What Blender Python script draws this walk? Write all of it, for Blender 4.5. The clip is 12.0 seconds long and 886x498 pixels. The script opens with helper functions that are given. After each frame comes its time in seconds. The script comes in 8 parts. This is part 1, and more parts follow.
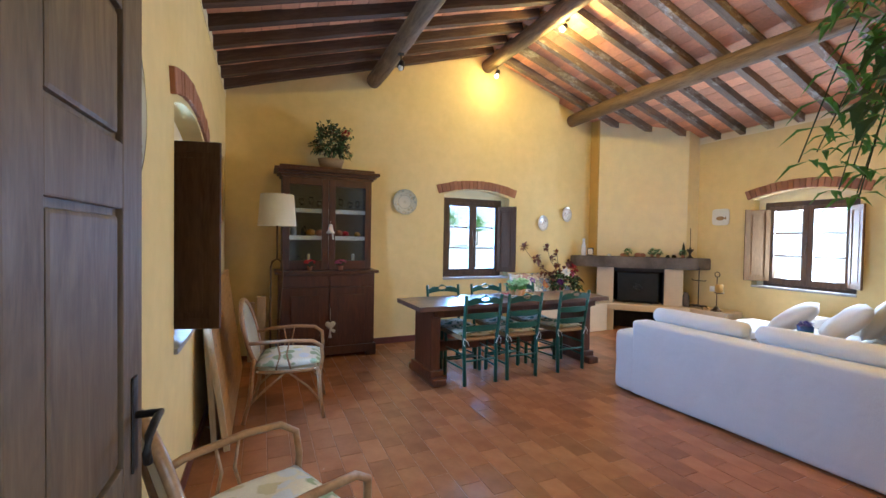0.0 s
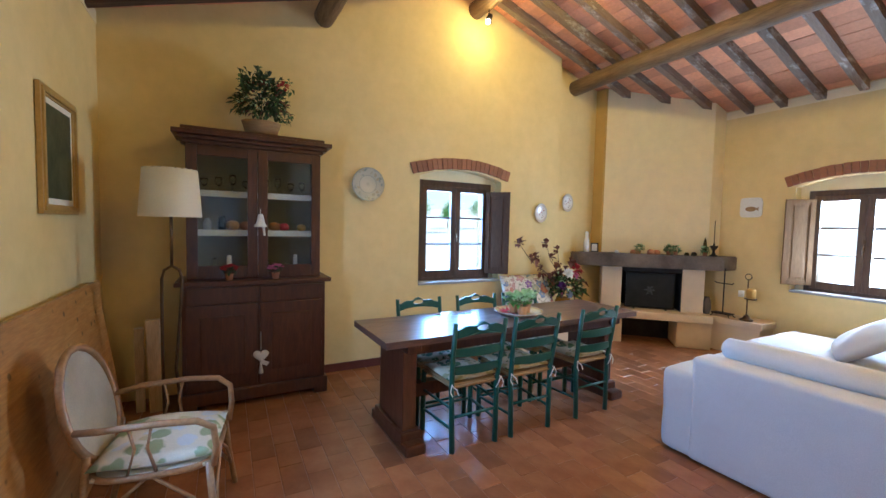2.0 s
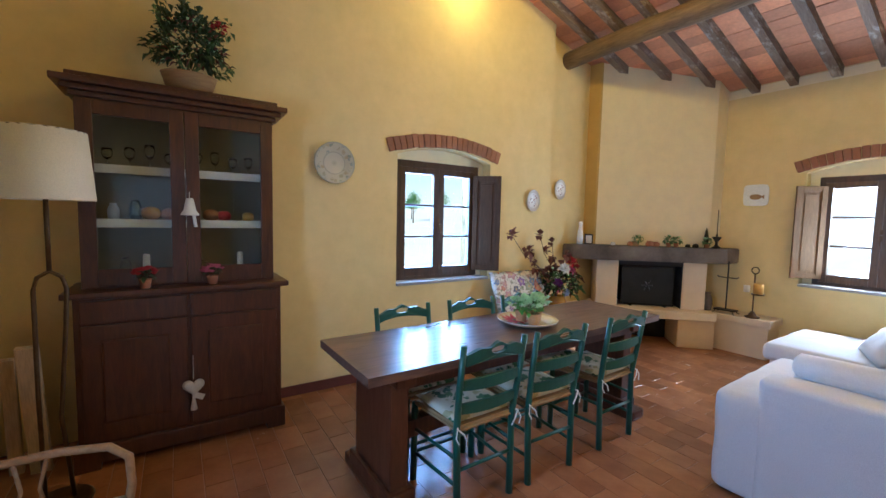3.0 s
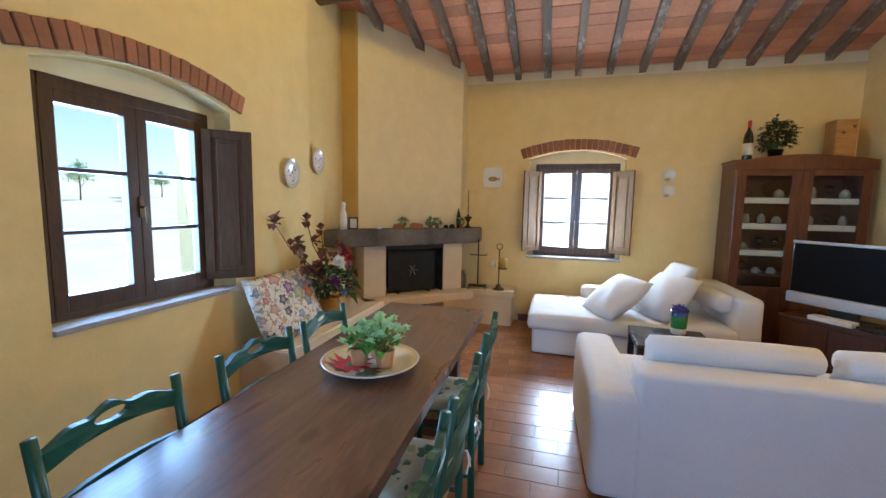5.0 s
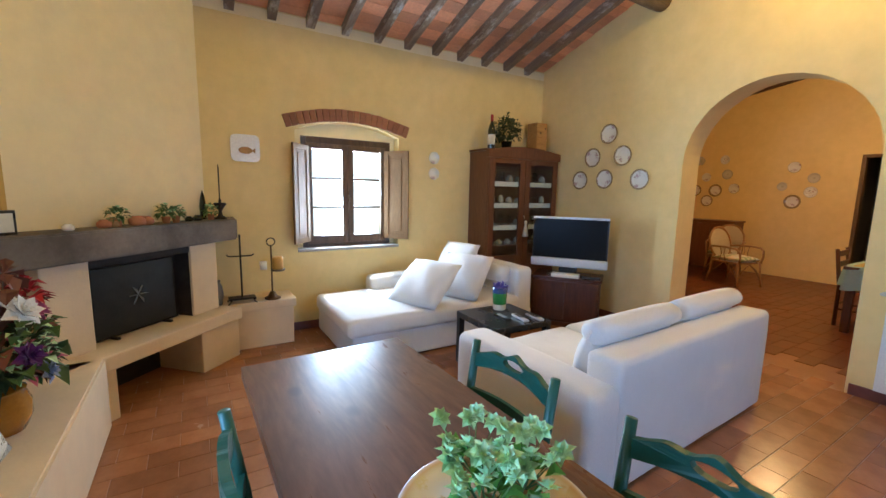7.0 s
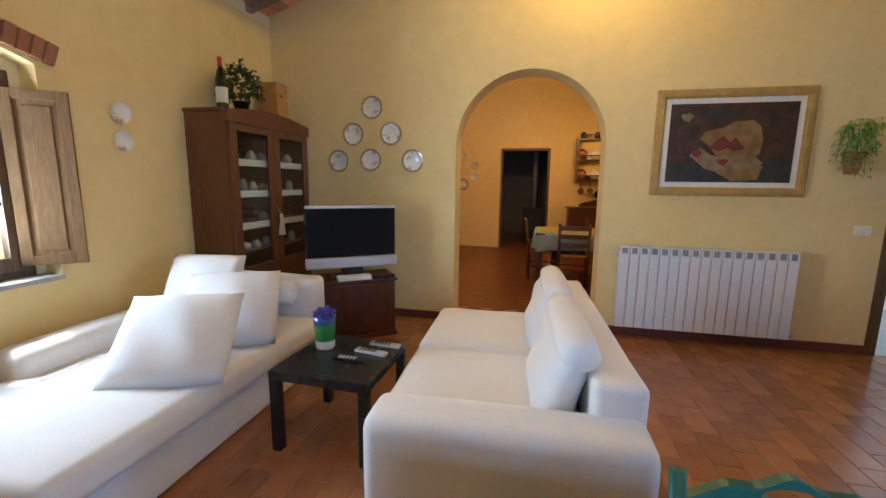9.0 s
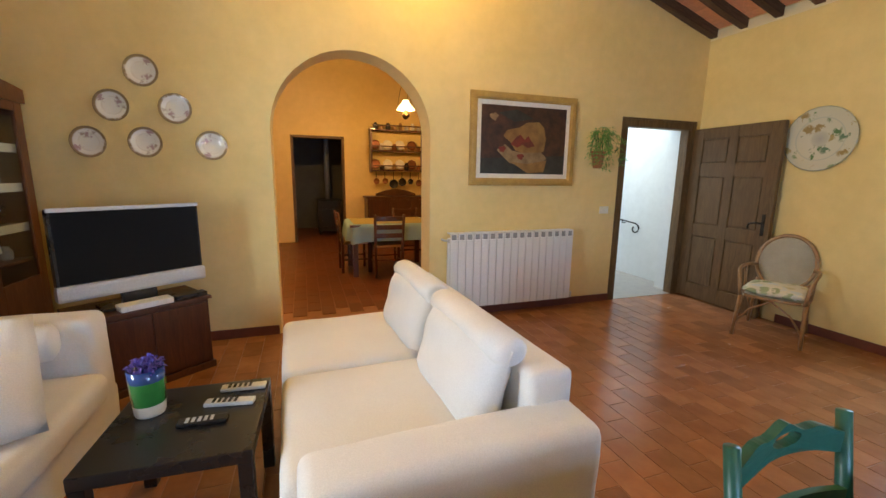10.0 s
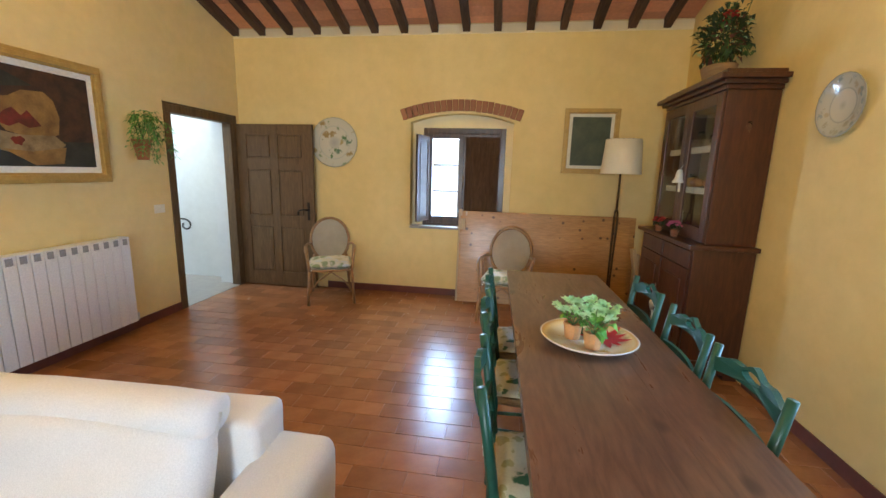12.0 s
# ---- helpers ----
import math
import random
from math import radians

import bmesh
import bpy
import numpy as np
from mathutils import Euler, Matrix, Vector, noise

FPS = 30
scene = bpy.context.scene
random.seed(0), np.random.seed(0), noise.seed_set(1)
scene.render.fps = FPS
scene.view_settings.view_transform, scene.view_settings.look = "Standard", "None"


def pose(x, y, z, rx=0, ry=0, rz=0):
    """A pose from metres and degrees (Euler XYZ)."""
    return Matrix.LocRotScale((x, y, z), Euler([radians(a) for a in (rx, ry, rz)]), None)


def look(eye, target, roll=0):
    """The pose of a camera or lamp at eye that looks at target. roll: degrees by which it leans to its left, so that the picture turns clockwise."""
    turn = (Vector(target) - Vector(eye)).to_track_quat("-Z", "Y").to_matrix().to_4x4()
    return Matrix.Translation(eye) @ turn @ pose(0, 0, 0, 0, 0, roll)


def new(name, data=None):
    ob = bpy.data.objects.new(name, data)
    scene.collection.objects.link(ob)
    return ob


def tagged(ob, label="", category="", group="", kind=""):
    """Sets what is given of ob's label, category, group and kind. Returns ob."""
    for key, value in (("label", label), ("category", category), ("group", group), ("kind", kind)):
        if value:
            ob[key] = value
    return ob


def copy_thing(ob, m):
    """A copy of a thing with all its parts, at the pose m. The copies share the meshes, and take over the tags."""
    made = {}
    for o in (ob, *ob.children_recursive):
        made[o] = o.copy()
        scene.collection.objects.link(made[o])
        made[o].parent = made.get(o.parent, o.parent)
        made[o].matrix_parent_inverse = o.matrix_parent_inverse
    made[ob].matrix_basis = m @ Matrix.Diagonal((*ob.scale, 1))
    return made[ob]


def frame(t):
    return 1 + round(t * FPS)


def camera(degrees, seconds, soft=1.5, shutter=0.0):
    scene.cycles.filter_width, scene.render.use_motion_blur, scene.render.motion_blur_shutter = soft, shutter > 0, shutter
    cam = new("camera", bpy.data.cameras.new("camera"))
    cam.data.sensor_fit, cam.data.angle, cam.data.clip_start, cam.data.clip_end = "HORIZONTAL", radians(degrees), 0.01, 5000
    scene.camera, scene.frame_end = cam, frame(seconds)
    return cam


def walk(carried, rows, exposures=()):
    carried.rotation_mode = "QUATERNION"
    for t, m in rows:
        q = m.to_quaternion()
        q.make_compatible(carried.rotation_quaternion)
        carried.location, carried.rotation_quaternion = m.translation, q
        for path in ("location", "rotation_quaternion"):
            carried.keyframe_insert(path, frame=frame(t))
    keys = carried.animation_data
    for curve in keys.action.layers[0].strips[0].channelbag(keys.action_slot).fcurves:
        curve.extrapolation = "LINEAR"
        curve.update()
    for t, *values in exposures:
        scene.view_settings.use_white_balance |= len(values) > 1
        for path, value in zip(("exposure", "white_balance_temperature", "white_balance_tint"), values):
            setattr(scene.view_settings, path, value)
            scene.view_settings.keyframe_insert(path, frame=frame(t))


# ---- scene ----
cam = camera(95.0, 12.0)
PATH = [
    (0, (0.211, 0.097, 1.422), (1.023, 1.924, 1.376), 1.0),
    (0.5, (0.343, 0.33, 1.514), (1.168, 2.15, 1.447), 1.2),
    (1, (0.477, 0.577, 1.554), (1.334, 2.383, 1.492), 1.1),
    (1.5, (0.558, 0.905, 1.533), (1.455, 2.691, 1.451), 1.2),
    (2, (0.698, 1.299, 1.511), (1.636, 3.062, 1.4), 1.3),
    (2.5, (0.767, 1.673, 1.501), (1.764, 3.401, 1.366), 1.2),
    (2.7, (0.813, 1.817, 1.487), (1.841, 3.527, 1.345), 1.2),
    (4.3, (1.074, 2.912, 1.503), (2.721, 4.026, 1.311), 1.2),
    (4.5, (1.113, 3.043, 1.51), (2.863, 3.989, 1.305), 1.1),
    (5, (1.33, 3.261, 1.473), (3.248, 3.785, 1.259), 1.1),
    (5.5, (1.577, 3.58, 1.459), (3.564, 3.66, 1.241), 1.1),
    (6, (1.789, 3.971, 1.474), (3.748, 3.652, 1.235), 0.9),
    (6.5, (2.022, 4.313, 1.453), (3.879, 3.617, 1.199), 1.0),
    (6.7, (2.116, 4.407, 1.468), (3.913, 3.571, 1.204), 1.1),
    (8.3, (3.322, 4.558, 1.435), (4.334, 2.859, 1.136), 0.7),
    (8.5, (3.47, 4.516, 1.44), (4.335, 2.738, 1.138), 0.8),
    (9, (3.831, 4.334, 1.423), (4.253, 2.405, 1.107), 0.7),
    (9.5, (4.126, 4.144, 1.414), (4.038, 2.173, 1.085), 0.5),
    (10, (4.36, 4.076, 1.438), (3.722, 2.215, 1.083), 0.8),
    (10.5, (4.555, 3.937, 1.475), (3.428, 2.327, 1.106), 1.0),
    (11, (4.717, 3.798, 1.493), (3.2, 2.549, 1.123), 1.3),
    (11.5, (4.74, 3.682, 1.523), (2.948, 2.879, 1.143), 1.5),
    (12, (4.636, 3.585, 1.51), (2.692, 3.305, 1.136), 1.6),
]
walk(cam, [(t, look(eye, target, roll)) for t, eye, target, roll in PATH], [(0, 0.84, 5200, 11), (2.5, 0.62, 5150, 11.5), (4.5, 0.42, 5500, 10.5), (6.5, 0.68, 5550, 8), (8.5, 0.36, 5350, 10), (9.5, 0.50, 6500, 10), (10, 0.66, 6650, 10), (11.5, 0.64, 6450, 7.5), (12, 0.74, 6500, 9)])

# ---- world, sun, large lights ----
from mathutils.geometry import tessellate_polygon

XW, XE, YS, YN = -0.19, 6.605, 0.278, 5.42      # inner faces of the living room
EAVE, PITCH, RIDGE = 3.03, 0.31, 3.21           # underside of the rafters at the walls, slope, ridge line

world = bpy.data.worlds.new("sky")
scene.world = world
world.use_nodes = True
wn = world.node_tree.nodes
sky = wn.new("ShaderNodeTexSky")
sky.sky_type = "NISHITA"
sky.sun_disc = False
SUN_EL, SUN_AZ = 56.0, 93.0                    # degrees; azimuth clockwise from +y
sky.sun_elevation, sky.sun_rotation = radians(SUN_EL), radians(SUN_AZ)
world.node_tree.links.new(sky.outputs[0], wn["Background"].inputs[0])
wn["Background"].inputs[1].default_value = 0.15


def lamp(name, kind, m, energy, colour, **kw):
    data = bpy.data.lights.new(name, kind)
    data.energy, data.color = energy, colour
    for k, v in kw.items():
        if k == "size":
            data.size = v
        elif k == "size_y":
            data.shape, data.size_y = "RECTANGLE", v
        elif k == "radius":
            data.shadow_soft_size = v
        elif k == "angle":
            data.angle = radians(v)
        elif k == "cone":
            data.spot_size, data.spot_blend = radians(v), 0.6
    ob = new(name, data)
    ob.matrix_world = m
    return ob


sd = Vector((math.sin(radians(SUN_AZ)) * math.cos(radians(SUN_EL)), math.cos(radians(SUN_AZ)) * math.cos(radians(SUN_EL)), math.sin(radians(SUN_EL))))
lamp("sun", "SUN", look(sd * 30, (0, 0, 0)), 5.0, (1.0, 0.95, 0.87), angle=0.55)
SKYBLUE = (0.80, 0.90, 1.0)
# daylight in the window openings
lamp("window_light_north", "AREA", look((3.12, YN + 0.34, 1.46), (3.12, 2.0, 2.1)), 72, (0.36, 0.60, 1.0), size=0.95, size_y=1.1)
lamp("window_light_east", "AREA", look((XE + 0.34, 3.02, 1.46), (3.0, 3.02, 3.0)), 108, (0.72, 0.86, 1.0), size=0.60, size_y=1.1)
lamp("window_light_west", "AREA", look((XW - 0.34, 2.84, 1.46), (2.0, 2.84, 1.5)), 70, (0.42, 0.64, 1.0), size=0.48, size_y=1.1)
# daylight falling down the stairwell
lamp("stair_light", "AREA", look((0.5, -1.2, 2.9), (0.4, -0.6, 0.0)), 34, (0.74, 0.88, 1.0), size=1.2, size_y=1.0)
# bulbs that the room shows; the rear one is unseen, added for the south gable's glow
WARM = (1.0, 0.70, 0.17)
lamp("spot_bulb_gable", "POINT", pose(3.24, 5.12, 3.72), 7, WARM, radius=0.035)
lamp("spot_bulb_ridge", "POINT", pose(3.42, 3.90, 3.82), 32, WARM, radius=0.035)
lamp("spot_bulb_rear", "POINT", pose(3.30, 0.90, 3.76), 50, WARM, radius=0.035)
lamp("kitchen_bulb", "POINT", pose(2.62, -3.10, 2.52), 90, (1.0, 0.58, 0.20), radius=0.05)
lamp("kitchen_spot", "POINT", pose(4.30, -2.2, 2.75), 78, (1.0, 0.58, 0.20), radius=0.05)

# ---- materials ----


def nodes_of(name):
    m = bpy.data.materials.new(name)
    m.use_nodes = True
    nt = m.node_tree
    return m, nt, nt.nodes, nt.links, nt.nodes["Principled BSDF"]


def mix_rgb(nt, fac, a, b, blend="MIX"):
    n = nt.nodes.new("ShaderNodeMix")
    n.data_type, n.blend_type = "RGBA", blend
    for sock, v in ((n.inputs[0], fac), (n.inputs[6], a), (n.inputs[7], b)):
        if hasattr(v, "node"):
            nt.links.new(v, sock)
        elif isinstance(v, (int, float)):
            sock.default_value = v
        else:
            sock.default_value = (*v, 1)
    return n.outputs[2]


def ramp(nt, src, stops):
    n = nt.nodes.new("ShaderNodeValToRGB")
    e = n.color_ramp.elements
    while len(e) < len(stops):
        e.new(0.5)
    for el, (p, c) in zip(e, stops):
        el.position = p
        el.color = (*c, 1) if not isinstance(c, (int, float)) else (c, c, c, 1)
    nt.links.new(src, n.inputs[0])
    return n.outputs[0]


def coords(nt, scale=(1, 1, 1), space="Object"):
    tc = nt.nodes.new("ShaderNodeTexCoord")
    mp = nt.nodes.new("ShaderNodeMapping")
    mp.inputs["Scale"].default_value = scale
    nt.links.new(tc.outputs[space], mp.inputs[0])
    return mp.outputs[0]


def world_coords(nt, scale=(1, 1, 1)):
    g = nt.nodes.new("ShaderNodeNewGeometry")
    mp = nt.nodes.new("ShaderNodeMapping")
    mp.inputs["Scale"].default_value = scale
    nt.links.new(g.outputs["Position"], mp.inputs[0])
    return mp.outputs[0]


def noise_tex(nt, vec, scale, detail=4, rough=0.55, distortion=0.0):
    n = nt.nodes.new("ShaderNodeTexNoise")
    n.inputs["Scale"].default_value, n.inputs["Detail"].default_value = scale, detail
    n.inputs["Roughness"].default_value, n.inputs["Distortion"].default_value = rough, distortion
    nt.links.new(vec, n.inputs["Vector"])
    return n.outputs[0]


def bump(nt, bsdf, height, strength, distance=0.01):
    b = nt.nodes.new("ShaderNodeBump")
    b.inputs["Strength"].default_value, b.inputs["Distance"].default_value = strength, distance
    nt.links.new(height, b.inputs["Height"])
    nt.links.new(b.outputs[0], bsdf.inputs["Normal"])


def surface(name, c1, c2, rough=0.6, scale=3.0, fine=60.0, relief=0.15, metal=0.0, stretch=(1, 1, 1), spec=0.5, vary=0.0, island=False, coat=0.0, sheen=0.0, dist=0.004):
    """Two colours mixed by a broad noise, darkened a little by a fine one, with fine relief. vary: tone change from piece to piece."""
    m, nt, ns, ln, b = nodes_of(name)
    v = coords(nt, stretch)
    broad = noise_tex(nt, v, scale, 5, 0.6)
    small = noise_tex(nt, v, fine, 3, 0.6)
    col = mix_rgb(nt, ramp(nt, broad, [(0.3, 0.0), (0.7, 1.0)]), c1, c2)
    col = mix_rgb(nt, 0.35, col, ramp(nt, small, [(0.3, 0.55), (0.7, 1.0)]), "MULTIPLY")
    if vary:
        if island:
            g = ns.new("ShaderNodeNewGeometry")
            rnd = g.outputs["Random Per Island"]
        else:
            g = ns.new("ShaderNodeObjectInfo")
            rnd = g.outputs["Random"]
        col = mix_rgb(nt, vary, col, ramp(nt, rnd, [(0.0, 0.42), (0.6, 0.82), (1.0, 1.25)]), "MULTIPLY")
    ln.new(col, b.inputs["Base Color"])
    b.inputs["Metallic"].default_value, b.inputs["Specular IOR Level"].default_value = metal, spec
    ln.new(ramp(nt, broad, [(0.2, min(1, rough * 1.15)), (0.8, rough * 0.85)]), b.inputs["Roughness"])
    b.inputs["Coat Weight"].default_value, b.inputs["Coat Roughness"].default_value = coat, 0.15
    b.inputs["Sheen Weight"].default_value = sheen
    if relief:
        bump(nt, b, small, relief, dist)
    return m


def wood(name, c1, c2, rough=0.45, grain=(1.2, 14, 14), coat=0.0, relief=0.12, vary=0.0, knots=0.0, wash=None, kscale=5.5):
    """Wood with its grain along the object's x axis by default."""
    m, nt, ns, ln, b = nodes_of(name)
    v = coords(nt, grain)
    g1 = noise_tex(nt, v, 2.2, 6, 0.65, 1.2)
    g2 = noise_tex(nt, coords(nt, tuple(s * 3 for s in grain)), 4.0, 3, 0.6)
    col = mix_rgb(nt, ramp(nt, g1, [(0.32, 0.0), (0.68, 1.0)]), c1, c2)
    col = mix_rgb(nt, 0.4, col, ramp(nt, g2, [(0.35, 0.45), (0.65, 1.0)]), "MULTIPLY")
    if knots:
        vo = ns.new("ShaderNodeTexVoronoi")
        vo.inputs["Scale"].default_value = kscale
        ln.new(coords(nt, (0.6, 1, 1)), vo.inputs["Vector"])
        k = ramp(nt, vo.outputs["Distance"], [(0.0, 1.0), (0.10, 0.9), (0.17, 0.0)])
        col = mix_rgb(nt, mix_rgb(nt, 1.0, k, (knots, knots, knots), "MULTIPLY"), col, tuple(x * 0.18 for x in c1))
    if wash:
        wv = noise_tex(nt, world_coords(nt, (2.2, 5, 5)), 1.6, 5, 0.7)
        col = mix_rgb(nt, ramp(nt, wv, [(0.53, 0.0), (0.66, 0.65)]), col, wash)
    if vary:
        o = ns.new("ShaderNodeObjectInfo")
        col = mix_rgb(nt, vary, col, ramp(nt, o.outputs["Random"], [(0.0, 0.4), (1.0, 1.2)]), "MULTIPLY")
    ln.new(col, b.inputs["Base Color"])
    ln.new(ramp(nt, g1, [(0.2, rough * 1.2), (0.8, rough * 0.8)]), b.inputs["Roughness"])
    b.inputs["Coat Weight"].default_value, b.inputs["Coat Roughness"].default_value = coat, 0.12
    if relief:
        bump(nt, b, g2, relief, 0.003)
    return m


def plaster(name, c1, c2):
    m, nt, ns, ln, b = nodes_of(name)
    v = world_coords(nt)
    a = noise_tex(nt, v, 0.9, 6, 0.6)
    c = noise_tex(nt, v, 7.0, 5, 0.65)
    f = noise_tex(nt, v, 55.0, 4, 0.6)
    col = mix_rgb(nt, ramp(nt, a, [(0.3, 0.0), (0.7, 1.0)]), c1, c2)
    col = mix_rgb(nt, 0.22, col, ramp(nt, c, [(0.3, 0.7), (0.7, 1.08)]), "MULTIPLY")
    ln.new(col, b.inputs["Base Color"])
    b.inputs["Roughness"].default_value, b.inputs["Specular IOR Level"].default_value = 0.88, 0.25
    bump(nt, b, mix_rgb(nt, 0.5, c, f), 0.35, 0.006)
    return m


def thin_glass(name, tint=(1, 1, 1)):
    """A thin pane: clear, with a mirror-like gloss that grows at a slant."""
    m, nt, ns, ln, b = nodes_of(name)
    tr, gl, fr, mx = ns.new("ShaderNodeBsdfTransparent"), ns.new("ShaderNodeBsdfGlossy"), ns.new("ShaderNodeLayerWeight"), ns.new("ShaderNodeMixShader")
    tr.inputs[0].default_value = (*tint, 1)
    gl.inputs["Roughness"].default_value = 0.02
    fr.inputs["Blend"].default_value = 0.5
    ln.new(ramp(nt, fr.outputs["Facing"], [(0.0, 0.02), (0.5, 0.05), (0.8, 0.22), (1.0, 0.8)]), mx.inputs[0])
    ln.new(tr.outputs[0], mx.inputs[1])
    ln.new(gl.outputs[0], mx.inputs[2])
    ln.new(mx.outputs[0], ns["Material Output"].inputs[0])
    return m


def glass(name, tint=(1, 1, 1), rough=0.0):
    m, nt, ns, ln, b = nodes_of(name)
    b.inputs["Base Color"].default_value = (*tint, 1)
    b.inputs["Transmission Weight"].default_value, b.inputs["Roughness"].default_value, b.inputs["IOR"].default_value = 1.0, rough, 1.45
    return m


def plain(name, c, rough=0.5, metal=0.0, emit=0.0, coat=0.0):
    m, nt, ns, ln, b = nodes_of(name)
    v = noise_tex(nt, coords(nt), 35.0, 3)
    ln.new(mix_rgb(nt, 0.25, c, ramp(nt, v, [(0.3, 0.6), (0.7, 1.0)]), "MULTIPLY"), b.inputs["Base Color"])
    b.inputs["Roughness"].default_value, b.inputs["Metallic"].default_value = rough, metal
    b.inputs["Coat Weight"].default_value = coat
    if emit:
        b.inputs["Emission Color"].default_value, b.inputs["Emission Strength"].default_value = (*c, 1), emit
    return m


def spotted(name, base, spots, scale=14.0, rough=0.85, edge=0.32, line=None):
    """Printed cloth: scattered soft patches of several colours on a plain ground."""
    m, nt, ns, ln, b = nodes_of(name)
    v = coords(nt)
    vo = ns.new("ShaderNodeTexVoronoi")
    vo.inputs["Scale"].default_value = scale
    wob = mix_rgb(nt, 0.06, v, noise_tex(nt, v, scale * 1.6, 2))
    ln.new(wob, vo.inputs["Vector"])
    sp = ns.new("ShaderNodeSeparateColor")
    ln.new(vo.outputs["Color"], sp.inputs[0])
    pick = ramp(nt, sp.outputs[0], [(i / len(spots), c) for i, c in enumerate(spots)])
    pick.node.color_ramp.interpolation = "CONSTANT"
    mask = ramp(nt, vo.outputs["Distance"], [(edge, 1.0), (edge + 0.1, 0.0)])
    col = mix_rgb(nt, mask, base, pick)
    if line:
        petals = ns.new("ShaderNodeTexVoronoi")
        petals.feature = "DISTANCE_TO_EDGE"
        petals.inputs["Scale"].default_value = scale * 2.6
        ln.new(wob, petals.inputs["Vector"])
        thread = ramp(nt, petals.outputs["Distance"], [(0.03, 1.0), (0.07, 0.0)])
        col = mix_rgb(nt, mix_rgb(nt, 1.0, thread, mask, "MULTIPLY"), mix_rgb(nt, 0.35, col, base), line)
        rim = ramp(nt, vo.outputs["Distance"], [(edge + 0.02, 0.0), (edge + 0.05, 0.6), (edge + 0.07, 0.6), (edge + 0.10, 0.0)])
        col = mix_rgb(nt, rim, col, line)
    col = mix_rgb(nt, 0.3, col, ramp(nt, noise_tex(nt, v, 120, 2), [(0.3, 0.7), (0.7, 1.0)]), "MULTIPLY")
    ln.new(col, b.inputs["Base Color"])
    b.inputs["Roughness"].default_value = rough
    return m


def embroidery(name, base, threads, scale=8.5):
    """Cream cloth stitched all over with lobed flowers, their eyes, small leaves and stems."""
    m, nt, ns, ln, b = nodes_of(name)
    v = coords(nt)

    def maths(op, p, q=0.0):
        n = ns.new("ShaderNodeMath")
        n.operation = op
        for sock, w in zip(n.inputs, (p, q)):
            if hasattr(w, "node"):
                ln.new(w, sock)
            else:
                sock.default_value = w
        return n.outputs[0]

    wob = mix_rgb(nt, 0.035, v, noise_tex(nt, v, 22, 3))

    def layer(col, sc, reach, lobes, colours, eye):
        vo = ns.new("ShaderNodeTexVoronoi")
        vo.voronoi_dimensions = "2D"
        vo.inputs["Scale"].default_value, vo.inputs["Randomness"].default_value = sc, 1.0
        ln.new(wob, vo.inputs["Vector"])
        sub_ = ns.new("ShaderNodeVectorMath")
        sub_.operation = "SUBTRACT"
        ln.new(wob, sub_.inputs[0])
        ln.new(vo.outputs["Position"], sub_.inputs[1])
        sx = ns.new("ShaderNodeSeparateXYZ")
        ln.new(sub_.outputs[0], sx.inputs[0])
        sp = ns.new("ShaderNodeSeparateColor")
        ln.new(vo.outputs["Color"], sp.inputs[0])
        turn = maths("ADD", maths("ARCTAN2", sx.outputs[1], sx.outputs[0]), maths("MULTIPLY", sp.outputs[1], 6.0))
        size_ = maths("MULTIPLY", maths("ADD", sp.outputs[2], 0.55), reach)
        lobe = maths("MULTIPLY", size_, maths("ADD", 1.0, maths("MULTIPLY", maths("COSINE", maths("MULTIPLY", turn, lobes)), 0.22)))
        ratio = maths("DIVIDE", vo.outputs["Distance"], lobe)
        pick = ramp(nt, sp.outputs[0], [(i / len(colours), c) for i, c in enumerate(colours)])
        pick.node.color_ramp.interpolation = "CONSTANT"
        petal = mix_rgb(nt, ramp(nt, ratio, [(0.35, 0.35), (0.85, 0.0)]), pick, base)
        col = mix_rgb(nt, ramp(nt, ratio, [(0.95, 1.0), (1.02, 0.0)]), col, petal)
        col = mix_rgb(nt, ramp(nt, ratio, [(0.86, 0.0), (0.92, 0.6), (0.98, 0.6), (1.04, 0.0)]), col, (0.16, 0.12, 0.10))
        return mix_rgb(nt, ramp(nt, ratio, [(0.20, 1.0), (0.26, 0.0)]), col, eye)

    stem = ns.new("ShaderNodeTexVoronoi")
    stem.voronoi_dimensions, stem.feature = "2D", "DISTANCE_TO_EDGE"
    stem.inputs["Scale"].default_value = scale
    ln.new(mix_rgb(nt, 0.05, v, noise_tex(nt, v, 14, 2)), stem.inputs["Vector"])
    col = mix_rgb(nt, ramp(nt, stem.outputs["Distance"], [(0.012, 0.8), (0.03, 0.0)]), base, (0.20, 0.20, 0.13))
    col = layer(col, scale * 2.1, 0.30, 3.0, [(0.24, 0.28, 0.16), base, (0.40, 0.36, 0.22), (0.50, 0.30, 0.28), base], (0.10, 0.09, 0.06))
    col = layer(col, scale, 0.29, 5.0, threads, (0.62, 0.45, 0.18))
    th = noise_tex(nt, v, 160, 2)
    col = mix_rgb(nt, 0.45, col, ramp(nt, th, [(0.3, 0.65), (0.7, 1.0)]), "MULTIPLY")
    ln.new(col, b.inputs["Base Color"])
    b.inputs["Roughness"].default_value = 0.9
    bump(nt, b, th, 0.5, 0.002)
    return m


